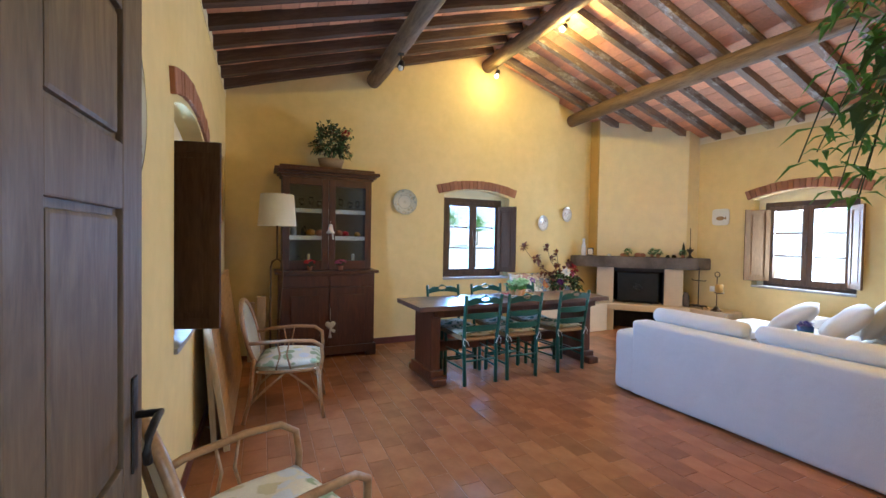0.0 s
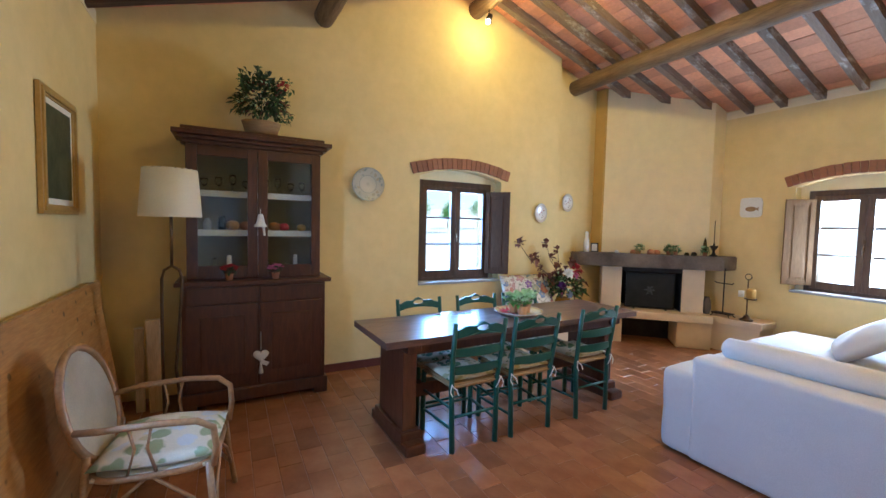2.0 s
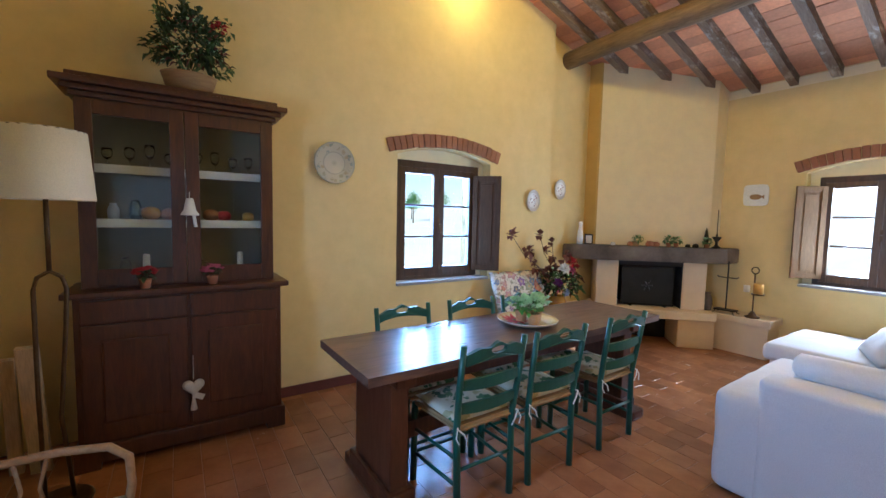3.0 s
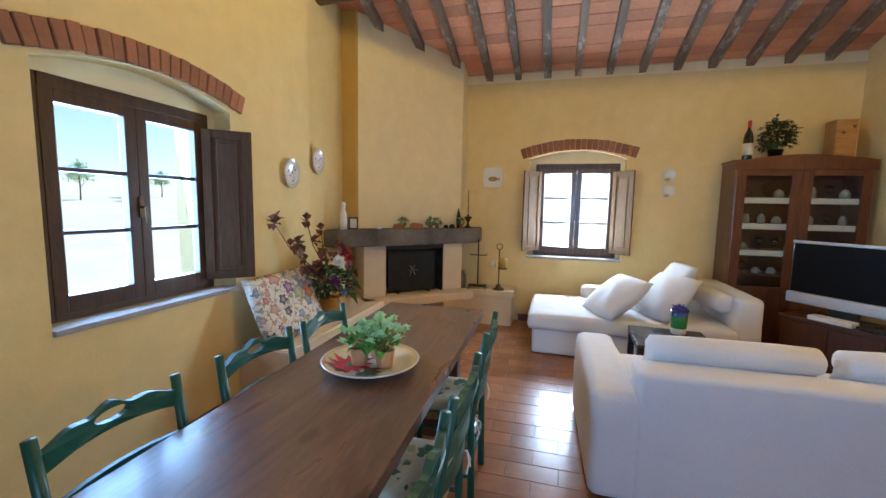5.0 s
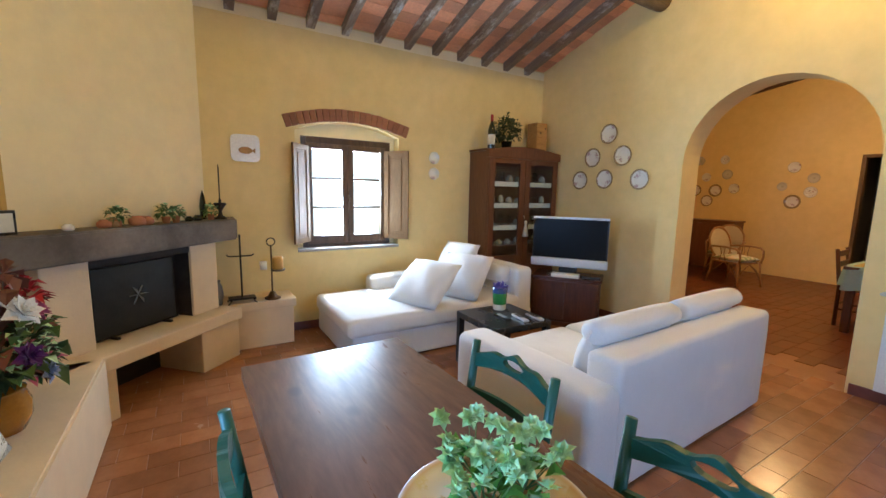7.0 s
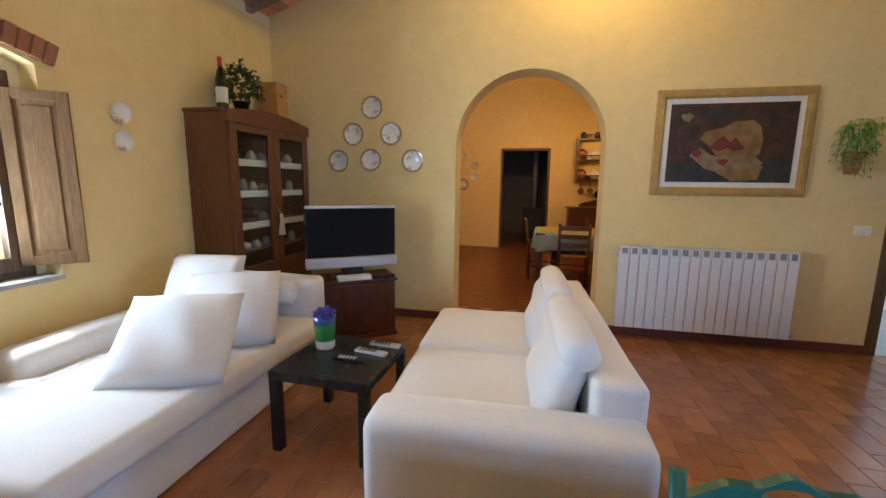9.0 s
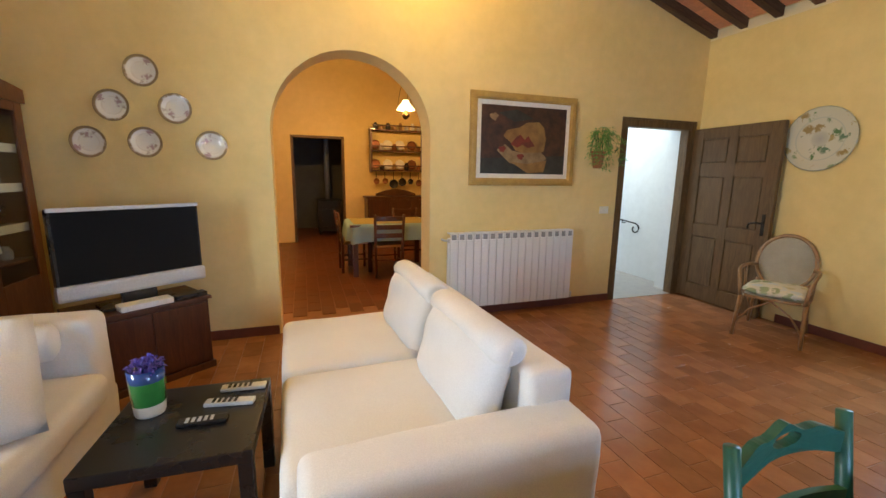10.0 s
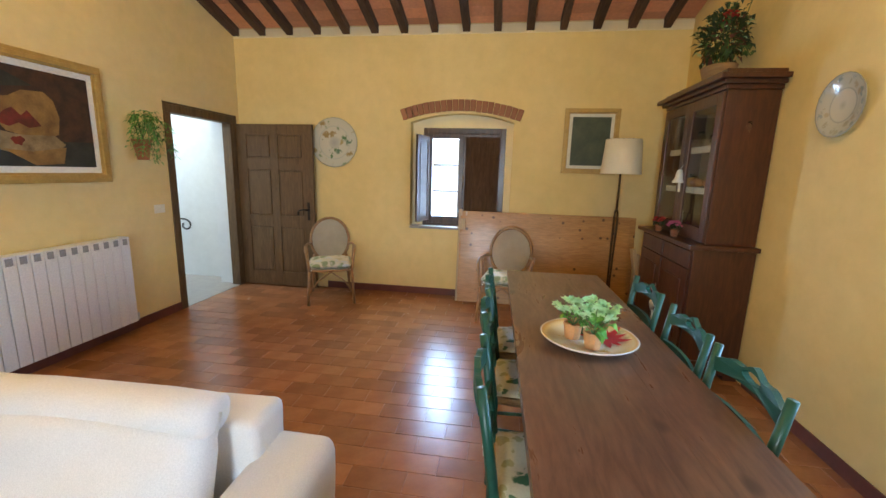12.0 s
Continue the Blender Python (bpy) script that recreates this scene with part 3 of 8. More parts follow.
def bush(count, size, lsize, rng, up=0.3, hollow=0.35, lw=0.6, centre=(0, 0, 0), droop=0.3):
    """A crown of many small leaves within an uneven egg."""
    bm = bmesh.new()
    for _ in range(count):
        a, b = rng.uniform(0, 2 * math.pi), math.acos(rng.uniform(-0.75, 1))
        d = Vector((math.cos(a) * math.sin(b), math.sin(a) * math.sin(b), math.cos(b)))
        lump = 0.75 + 0.45 * noise.noise(d * 2.3 + Vector((size[0] * 9, 0, 0)))
        r = rng.uniform(hollow, 1.0) ** 0.6 * lump
        p = Vector((d.x * size[0] * r, d.y * size[1] * r, d.z * size[2] * r)) + Vector(centre)
        w = d + Vector((rng.gauss(0, 0.5), rng.gauss(0, 0.5), rng.gauss(up, 0.4)))
        s = lsize * rng.uniform(0.6, 1.3)
        leaf_blade(bm, p, w, s, s * lw, droop)
    return bm


def wall(name, outer, holes, axis, p0, p1, material, label, kind="structure"):
    """A wall slab with real openings. axis 'y': the outline runs in x and z, the slab from y=p0 to y=p1; 'x' likewise."""
    polys = [[Vector((u, z, 0)) for u, z in outer]] + [[Vector((u, z, 0)) for u, z in hl] for hl in holes]
    flat = [v for pl in polys for v in pl]
    tris = tessellate_polygon(polys)
    bm = bmesh.new()
    put = (lambda u, z, p: (u, p, z)) if axis == "y" else (lambda u, z, p: (p, u, z))
    A = [bm.verts.new(put(v.x, v.y, p0)) for v in flat]
    B = [bm.verts.new(put(v.x, v.y, p1)) for v in flat]
    for i, j, k in tris:
        bm.faces.new((A[i], A[j], A[k]))
        bm.faces.new((B[k], B[j], B[i]))
    s = 0
    for pl in polys:
        n = len(pl)
        for i in range(n):
            a, b = s + i, s + (i + 1) % n
            bm.faces.new((A[a], A[b], B[b], B[a]))
        s += n
    ob = part(name, bm, material)
    return tagged(ob, label, "wall", "", kind)


def arc_top(u0, u1, spring, crown, z0, n=14):
    """A hole outline with a segmental arch on top."""
    c, half, rise = (u0 + u1) / 2, (u1 - u0) / 2, crown - spring
    R = (half * half + rise * rise) / (2 * rise)
    pts = [(u0, z0), (u1, z0)]
    for i in range(n + 1):
        u = u1 + (u0 - u1) * i / n
        pts.append((u, crown - R + math.sqrt(max(0, R * R - (u - c) ** 2))))
    return pts


def rect(u0, u1, z0, z1):
    return [(u0, z0), (u1, z0), (u1, z1), (u0, z1)]

# ---- large structure ----
T = 0.42                                         # thickness of the outer walls
NICHE = 0.13                                     # depth of the window niches


def roof_z(x, lift=0.0):
    return EAVE + lift + PITCH * min(x - XW, XE - x)


TOP = 3.0
STEP = 4.60                                      # east of this the gable wall is set back to fit the camera's view
gable = [(XW - T, 0), (XE + T, 0), (XE + T, roof_z(XE, 0.1)), (RIDGE, roof_z(RIDGE, 0.1)), (XW - T, roof_z(XW, 0.1))]
W1 = (2.62, 3.62, 0.87, 2.045)                   # north window: x from, to, z from, to
W2 = (2.52, 3.52, 0.85, 2.02)                    # east window, along y
W3 = (2.60, 3.58, 0.85, 2.02)                    # west window, along y
gable_in = [(XW - T, 0), (STEP, 0), (STEP, roof_z(STEP, 0.1)), (RIDGE, roof_z(RIDGE, 0.1)), (XW - T, roof_z(XW, 0.1))]
wall("wall_north", gable_in, [arc_top(2.58, 3.68, 2.07, 2.17, 0.86)], "y", YN, YN + NICHE, M["wall"], "ochre plastered gable wall with an arched window niche")
wall("wall_north_outer", gable, [rect(*W1)], "y", YN + NICHE, YN + T, M["wall_cream"], "cream plastered outer leaf of the gable wall")
wall("wall_north_recess", [(STEP + 0.002, 0), (XE, 0), (XE, roof_z(XE, 0.09)), (STEP + 0.002, roof_z(STEP, 0.09))], [], "y", YN + NICHE - 0.012, YN + NICHE - 0.001, M["wall"], "ochre plastered recess beside the chimney breast")
side = [(YS - 0.3, 0), (YN, 0), (YN, EAVE + 0.11), (YS - 0.3, EAVE + 0.11)]
side_out = [(YS - 0.3, 0), (YN + T, 0), (YN + T, EAVE + 0.1), (YS - 0.3, EAVE + 0.1)]
wall("wall_east", [(YS, 0), (YN, 0), (YN, EAVE + 0.09), (YS, EAVE + 0.09)], [arc_top(2.47, 3.60, 2.06, 2.17, 0.84)], "x", XE, XE + NICHE, M["wall"], "ochre plastered side wall with an arched window niche")
wall("wall_east_outer", side_out, [rect(*W2)], "x", XE + NICHE, XE + T - 0.003, M["wall_cream"], "cream plastered outer leaf of the side wall")
wall("wall_west", [(YS, 0), (YN, 0), (YN, EAVE + 0.09), (YS, EAVE + 0.09)], [arc_top(2.47, 3.66, 2.07, 2.17, 0.84)], "x", XW - NICHE, XW, M["wall"], "ochre plastered side wall with an arched window niche")
wall("wall_west_outer", side_out, [rect(*W3)], "x", XW - T + 0.003, XW - NICHE, M["wall_cream"], "cream plastered outer leaf of the side wall")
# wall with the archway and the stair door
ARX0, ARX1, ARS, ART = 3.20, 4.60, 1.80, 2.49
arch = [(ARX0, -0.001), (ARX1, -0.001)]
for i in range(25):
    a = math.pi * i / 24
    arch.append(((ARX0 + ARX1) / 2 + (ARX1 - ARX0) / 2 * math.cos(a), ARS + (ART - ARS) * math.sin(a)))
DX0, DX1, DZ = 0.0, 0.89, 2.01
door_hole = rect(DX0 - 0.06, DX1 + 0.06, -0.001, DZ + 0.08)
south = [(XW - T, -0.002), (DX0 - 0.06, -0.002), (DX0 - 0.06, DZ + 0.08), (DX1 + 0.06, DZ + 0.08), (DX1 + 0.06, -0.002), (ARX0, -0.002)] + arch[::-1][:-2] + [(ARX1, -0.002), (XE + T, -0.002), (XE + T, roof_z(XE, 0.1)), (RIDGE, roof_z(RIDGE, 0.1)), (XW - T, roof_z(XW, 0.1))]
wall("wall_south", south, [], "y", YS - 0.30, YS, M["wall"], "ochre plastered gable wall with a round archway and a doorway")

# ground floor slab and tiles are laid at the end; the roof
bm = bmesh.new()


def clay(bm, x0, x1, y0, y1, lift, thick=0.03):
    """One roof tile on the slope between two distances along x."""
    v = []
    for dz in (0, thick):
        for x, y in ((x0, y0), (x1, y0), (x1, y1), (x0, y1)):
            v.append(bm.verts.new((x, y, roof_z(x, lift) + dz)))
    for f in ((3, 2, 1, 0), (4, 5, 6, 7), (0, 1, 5, 4), (1, 2, 6, 5), (2, 3, 7, 6), (3, 0, 4, 7)):
        bm.faces.new([v[i] for i in f])


rng = random.Random(5)
RAFT_E = [0.258 + 0.352 * k for k in range(15)]
RAFT_W = [0.315 + 0.346 * k for k in range(15)]
for ys, x_from, x_to in ((RAFT_E, XE + 0.05, RIDGE), (RAFT_W, XW - 0.05, RIDGE)):
    n = 24
    edges = [ys[0] - 0.36] + list(ys) + [ys[-1] + 0.36]
    for a, b in zip(edges, edges[1:]):
        for i in range(n):
            xa, xb = x_from + (x_to - x_from) * i / n, x_from + (x_to - x_from) * (i + 1) / n
            lo, hi = min(xa, xb), max(xa, xb)
            j = rng.uniform(-0.004, 0.004)
            clay(bm, lo + 0.003, hi - 0.003, max(YS - 0.02, a + 0.003), min(YN + NICHE + 0.02, b - 0.003), 0.096 + j)
ceil = part("ceiling", bm, M["pianella"])
tagged(ceil, "sloping ceiling of orange fired clay tiles", "ceiling", "", "structure")
bm = bmesh.new()
for x0, x1 in ((XW - T, RIDGE), (RIDGE, XE + T)):
    v = [bm.verts.new((x, y, roof_z(x, 0.14) + dz)) for dz in (0, 0.06) for x, y in ((x0, YS - 0.3), (x1, YS - 0.3), (x1, YN + T), (x0, YN + T))]
    for f in ((3, 2, 1, 0), (4, 5, 6, 7), (0, 1, 5, 4), (1, 2, 6, 5), (2, 3, 7, 6), (3, 0, 4, 7)):
        bm.faces.new([v[i] for i in f])
tagged(part("roof", bm, M["terracotta"]), "clay covered roof deck over the rafters", "roof", "", "structure")

roof_frame = thing("roof_timbers", (0, 0, 0), "rough chestnut rafters on round log purlins", "roof beams", "", "structure")
ang = math.atan(PITCH)


def rafter(y, east):
    ln = (RIDGE - XW) / math.cos(ang) - 0.02
    bm = bmesh.new()
    n = 10
    w, h = rng.uniform(0.036, 0.042), 0.092
    rings = []
    for i in range(n + 1):
        x = ln * i / n
        jy, jz = rng.uniform(-0.004, 0.004), rng.uniform(-0.004, 0.003)
        rings.append([bm.verts.new((x, jy - w, jz)), bm.verts.new((x, jy + w, jz)), bm.verts.new((x, jy + w, h)), bm.verts.new((x, jy - w, h))])
    for A, B in zip(rings, rings[1:]):
        for k in range(4):
            bm.faces.new((A[k], A[(k + 1) % 4], B[(k + 1) % 4], B[k]))
    bm.faces.new(rings[0][::-1])
    bm.faces.new(rings[-1])
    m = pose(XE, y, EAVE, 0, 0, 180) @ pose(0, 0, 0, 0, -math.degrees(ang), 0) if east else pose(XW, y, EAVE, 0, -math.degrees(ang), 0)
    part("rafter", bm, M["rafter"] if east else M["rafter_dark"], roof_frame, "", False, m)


for y in RAFT_E:
    if YS + 0.02 < y < YN - 0.02:
        rafter(y, True)
for y in RAFT_W:
    if YS + 0.02 < y < YN - 0.02:
        rafter(y, False)


def log(x, zc, r):
    pts = []
    n = 22
    for i in range(n + 1):
        y = YS - 0.05 + (YN - YS + 0.19) * i / n
        pts.append((x + 0.012 * math.sin(y * 1.3 + x), y, zc + 0.01 * math.sin(y * 0.9 + 2 * x)))
    bm = rod(pts, r, 14)
    for v in bm.verts:
        v.co += 0.012 * noise.noise_vector(v.co * 2.2)
    part("purlin", bm, M["purlin"], roof_frame, "round dark log purlin", True)


log(1.53, roof_z(1.53) - 0.075, 0.095)
log(4.97, roof_z(4.97) - 0.085, 0.102)
log(3.26, roof_z(RIDGE) - 0.065, 0.10)


# skirting along the walls
def skirting(x0, y0, x1, y1):
    tagged(part("baseboard", box(x0, y0, 0, x1, y1, 0.085, 0.004), M["skirting"]), "low dark red tiled skirting", "baseboard", "", "structure")


skirting(1.55, YN - 0.012, 3.78, YN)
skirting(XW, 1.40, XW + 0.012, YN)
skirting(XE - 0.012, 1.45, XE, 3.67)
skirting(DX1 + 0.07, YS, ARX0 - 0.02, YS + 0.012)
skirting(ARX1 + 0.02, YS, XE, YS + 0.012)

# pale mortar band between the rafter ends
for nm, x0, x1 in (("trim", XE - 0.005, XE + 0.02), ("trim", XW - 0.02, XW + 0.005)):
    tagged(part(nm, box(x0, YS + 0.001, EAVE - 0.02, x1, YN - 0.001, EAVE + 0.075), M["wall_cream"]), "pale mortar band under the rafter ends", "trim", "", "structure")

# ---- windows ----


def brick_arch(m, width, spring, crown, depth, n):
    """A flat segmental arch of upright bricks; local x along the wall, y out of it into the room."""
    a = thing("brick_arch", m, "segmental arch of old red bricks over the window niche", "brick arch", "window arches", "structure")
    half, rise = width / 2, crown - spring
    R = (half * half + rise * rise) / (2 * rise)
    cz = crown - R
    tot = 2 * math.asin(half / R)
    st = tot / n
    share = None
    for i in range(n):
        th = -tot / 2 + st * (i + 0.5)
        if share is None:
            bm = bmesh.new()
            w0, w1 = R * st / 2 - 0.003, (R + depth) * st / 2 - 0.003
            v = [bm.verts.new(p) for p in ((-w0, -0.05, 0), (w0, -0.05, 0), (w1, -0.05, depth), (-w1, -0.05, depth), (-w0, 0.022, 0), (w0, 0.022, 0), (w1, 0.022, depth), (-w1, 0.022, depth))]
            for f in ((0, 1, 2, 3), (7, 6, 5, 4), (0, 4, 5, 1), (1, 5, 6, 2), (2, 6, 7, 3), (3, 7, 4, 0)):
                bm.faces.new([v[k] for k in f])
            bmesh.ops.bevel(bm, geom=list(bm.edges), offset=0.004, segments=1, affect="EDGES")
            b = part("brick", bm, M["brick"], a)
            share = b.data
        else:
            b = new("brick", share)
            b.parent = a
        b.matrix_basis = Matrix.Translation((R * math.sin(th), rng.uniform(-0.004, 0.004), cz + R * math.cos(th) + rng.uniform(-0.004, 0.004))) @ Matrix.Rotation(th + rng.uniform(-0.01, 0.01), 4, "Y")


brick_arch(pose(3.135, YN, 0, 0, 0, 180), 1.28, 2.075, 2.175, 0.125, 21)
brick_arch(pose(XE, 3.03, 0, 0, 0, 90), 1.30, 2.065, 2.175, 0.125, 21)
brick_arch(pose(XW, 3.055, 0, 0, 0, -90), 1.35, 2.085, 2.195, 0.125, 21)


def window(name, m, w, z0, z1, label, shutters, wd=M["window_wood"], wc=M["window_wood"]):
    """A two-leaf window; local x along the wall, y into the room, origin at the middle of the opening's floor line, y=0 at the frame's inner face.
    shutters: (side, degrees open, material)."""
    t = thing(name, m, label, "window", "", "structure")
    h = w / 2
    fr = bmesh.new()
    f = 0.055
    bx(fr, -h, -0.07, z0, -h + f, 0, z1, 0.006)
    bx(fr, h - f, -0.07, z0, h, 0, z1, 0.006)
    bx(fr, -h + f, -0.07, z1 - f - 0.01, h - f, 0.006, z1, 0.006)
    bx(fr, -h + f, -0.07, z0, h - f, 0.0, z0 + 0.04, 0.006)
    part("window_frame", fr, wd, t)
    for s in (-1, 1):
        c = bmesh.new()
        a, b = (0.0005, h - f + 0.002)
        zb, zt = z0 + 0.039, z1 - f - 0.009
        st = 0.062
        x = lambda q: s * q
        lo = lambda p, q: (min(x(p), x(q)), max(x(p), x(q)))
        for p, q, za, zc in ((a, a + st, zb, zt), (b - st, b, zb, zt), (a + st, b - st, zb, zb + 0.085), (a + st, b - st, zt - 0.06, zt)):
            l, r = lo(p, q)
            bx(c, l, -0.048, za, r, 0.004, zc, 0.005)
        g0, g1 = zb + 0.085, zt - 0.06
        l, r = lo(a + st, b - st)
        for k in (1, 2):
            zz = g0 + (g1 - g0) * k / 3
            bx(c, l, -0.040, zz - 0.011, r, -0.006, zz + 0.011, 0.003)
        leaf = part("casement", c, wc, t)
        for k in range(3):
            za, zc = g0 + (g1 - g0) * k / 3, g0 + (g1 - g0) * (k + 1) / 3
            p = part("pane", box(l, -0.026, za + 0.008, r, -0.022, zc - 0.008), M["pane"], leaf)
            p.visible_shadow = False
    hd = bmesh.new()
    bx(hd, -0.013, 0.005, z0 + 0.50, 0.013, 0.014, z0 + 0.62, 0.003)
    tube(hd, [(0, 0.012, z0 + 0.56), (0, 0.045, z0 + 0.56), (0.0, 0.05, z0 + 0.46)], 0.008, 8)
    part("window_handle", hd, M["bronze"], t, "bronze espagnolette handle")
    for s, deg, sw, mt in shutters:
        za, zc = z0 + 0.07, z1 - 0.10
        b = bmesh.new()
        r_, th = 0.055, 0.022
        for p, q, zz0, zz1 in ((0, r_, za, zc), (sw - r_, sw, za, zc), (r_, sw - r_, za, za + r_), (r_, sw - r_, zc - r_, zc)):
            bx(b, p, 0, zz0, q, th, zz1, 0.003)
        bx(b, r_ - 0.005, 0.006, za + r_ - 0.005, sw - r_ + 0.005, 0.014, zc - r_ + 0.005)
        bx(b, r_ + 0.03, 0.002, za + r_ + 0.03, sw - r_ - 0.03, 0.018, zc - r_ - 0.03, 0.004)
        hinge = s * (h - f - 0.01)
        mm = pose(hinge, 0.008, 0, 0, 0, 180 - deg) if s > 0 else pose(hinge, 0.008, 0, 0, 0, deg) @ Matrix.Diagonal((1, -1, 1, 1))
        part("shutter", b, mt, t, "panelled inside shutter standing open" if deg > 20 else "panelled inside shutter, closed", False, mm)
    return t


def sill(m, w, z, d, label="grey stone window sill"):
    tagged(part("window_sill", box(-w / 2, -0.16, z - 0.03, w / 2, d, z, 0.006), M["stone"], None, "", False, m), label, "window sill", "", "structure")


yf = YN + NICHE
window("window_1", pose((W1[0] + W1[1]) / 2, yf, 0, 0, 0, 180), W1[1] - W1[0], W1[2], W1[3], "dark brown two-leaf window in the gable wall, one shutter open", [(-1, 130, 0.30, M["shutter_dark"])])
window("window_2", pose(XE + NICHE, (W2[0] + W2[1]) / 2, 0, 0, 0, 90), W2[1] - W2[0], W2[2], W2[3], "brown two-leaf window beside the fireplace, both shutters open", [(-1, 132, 0.30, M["shutter_wood"]), (1, 132, 0.30, M["shutter_wood"])], M["window_wood"], M["window_mid"])
window("window_3", pose(XW - NICHE, (W3[0] + W3[1]) / 2, 0, 0, 0, -90), W3[1] - W3[0], W3[2], W3[3], "dark brown window with one shutter open and one closed", [(1, 106, 0.325, M["shutter_dark"]), (-1, 2, 0.40, M["shutter_dark"])])
sill(pose(3.13, YN, 0, 0, 0, 180), 1.10, 0.875, 0.02)
sill(pose(XE, 3.035, 0, 0, 0, 90), 1.13, 0.855, 0.02)
sill(pose(XW, 3.065, 0, 0, 0, -90), 1.19, 0.855, 0.02)

# ---- stair door and stairwell ----
fr = bmesh.new()
bx(fr, DX0 - 0.06, YS - 0.10, 0, DX0, YS + 0.012, DZ, 0.006)
bx(fr, DX1, YS - 0.10, 0, DX1 + 0.06, YS + 0.012, DZ, 0.006)
bx(fr, DX0 - 0.06, YS - 0.10, DZ, DX1 + 0.06, YS + 0.012, DZ + 0.08, 0.006)
trim = [(DX0 - 0.12, DX0 - 0.06, 0, DZ + 0.10), (DX1 + 0.06, DX1 + 0.085, 0, DZ + 0.10), (DX0 - 0.06, DX1 + 0.06, DZ + 0.08, DZ + 0.10)]
for a, b, c, d in trim:
    bx(fr, a, YS, c, b, YS + 0.014, d, 0.004)
tagged(part("door_frame", fr, M["door_wood"]), "dark walnut frame round the open stair door", "door frame", "", "structure")
HINGE = (-0.085, YS + 0.02)
LEAF_W, LEAF_H, LEAF_T = 1.0, 2.0, 0.045
lm = pose(HINGE[0], HINGE[1], 0.015, 0, 0, 88.4)
door = thing("door_1", lm, "heavy dark walnut panelled door, wide open against the wall", "door", "", "structure")
b = bmesh.new()
st = 0.13
xs = [0, st, (LEAF_W - 0.10) / 2, (LEAF_W + 0.10) / 2, LEAF_W - st, LEAF_W]
zr = [0, 0.18, 0.76, 0.90, 1.46, 1.60, LEAF_H - 0.12, LEAF_H]
for a, c in ((0, 1), (2, 3), (4, 5)):
    bx(b, xs[a], 0, 0, xs[c], LEAF_T, LEAF_H, 0.004)
for k in (0, 2, 4, 6):
    for a, c in ((1, 2), (3, 4)):
        bx(b, xs[a] - 0.001, 0.001, zr[k], xs[c] + 0.001, LEAF_T - 0.001, zr[k + 1], 0.004)
body = part("door_leaf", b, M["door_wood"], door)
for k in (1, 3, 5):
    for a, c in ((1, 2), (3, 4)):
        p = bmesh.new()
        bx(p, xs[a], 0.014, zr[k], xs[c], LEAF_T - 0.014, zr[k + 1])
        bx(p, xs[a] + 0.015, 0.004, zr[k] + 0.015, xs[c] - 0.015, LEAF_T - 0.004, zr[k + 1] - 0.015, 0.009)
        part("door_panel", p, M["door_wood"], door)
hb = bmesh.new()
for sgn, y0 in ((-1, 0.0), (1, LEAF_T)):
    bx(hb, LEAF_W - 0.085, min(y0, y0 + sgn * 0.006), 0.86, LEAF_W - 0.05, max(y0, y0 + sgn * 0.006), 1.08, 0.003)
    y1 = y0 + sgn * 0.055
    tube(hb, [(LEAF_W - 0.067, y0, 0.99), (LEAF_W - 0.067, y1, 0.99), (LEAF_W - 0.10, y1, 0.995), (LEAF_W - 0.17, y1, 0.98), (LEAF_W - 0.185, y1, 0.95), (LEAF_W - 0.175, y1, 0.925)], 0.009, 8)
part("door_handle", hb, M["iron"], door, "curved wrought iron lever handle", True)

# stairwell beyond the door
for a, b in ((DX0 - 0.0605, DX0 - 0.054), (DX1 + 0.054, DX1 + 0.0605)):
    tagged(part("trim", box(a, YS - 0.299, 0.005, b, YS - 0.101, DZ + 0.079), M["stair_white"]), "white plastered reveal of the stair doorway", "trim", "", "structure")
tagged(part("stair_landing", box(-0.6, -2.4, -0.08, 1.6, YS - 0.30, 0.0), M["stone"]), "grey stone stair landing beyond the door", "landing", "", "structure")
tagged(part("threshold", box(DX0 - 0.06, YS - 0.30, -0.07, DX1 + 0.06, YS - 0.0, 0.004), M["stone"]), "worn grey stone door threshold", "threshold", "", "structure")
for nm, c in (("wall_stair_west", (-0.62, -2.4, 0, -0.30, YS - 0.302, 3.0)), ("wall_stair_east", (1.32, -2.4, 0, 1.6, YS - 0.302, 3.0)), ("wall_stair_end", (-0.62, -2.6, 0, 1.6, -2.4, 3.0))):
    tagged(part(nm, box(*c), M["stair_white"]), "cool white plaster stairwell wall", "wall", "", "structure")
tagged(part("ceiling_stair", box(-0.62, -2.6, 3.0, 1.6, YS - 0.302, 3.1), M["stair_white"]), "white stairwell ceiling", "ceiling", "", "structure")
rail = thing("handrail", (0, 0, 0), "black wrought iron handrail with a scrolled end", "handrail")
rb = bmesh.new()
scroll = [(-0.22, -0.62 + 0.09 * math.sin(a) * (1 - a / 9), 0.71 + 0.08 * math.cos(a) * (1 - a / 9)) for a in [i * 0.5 for i in range(12)]]
tube(rb, [(-0.24, -2.3, 0.85), (-0.24, -1.0, 0.82), (-0.22, -0.62, 0.79)] + scroll, 0.011, 8)
part("rail", rb, M["iron"], rail, "", True)
for y in (-0.9, -2.0):
    part("bracket", rod([(-0.30, y, 0.77), (-0.24, y, 0.77), (-0.24, y, 0.83)], 0.008), M["iron"], rail)

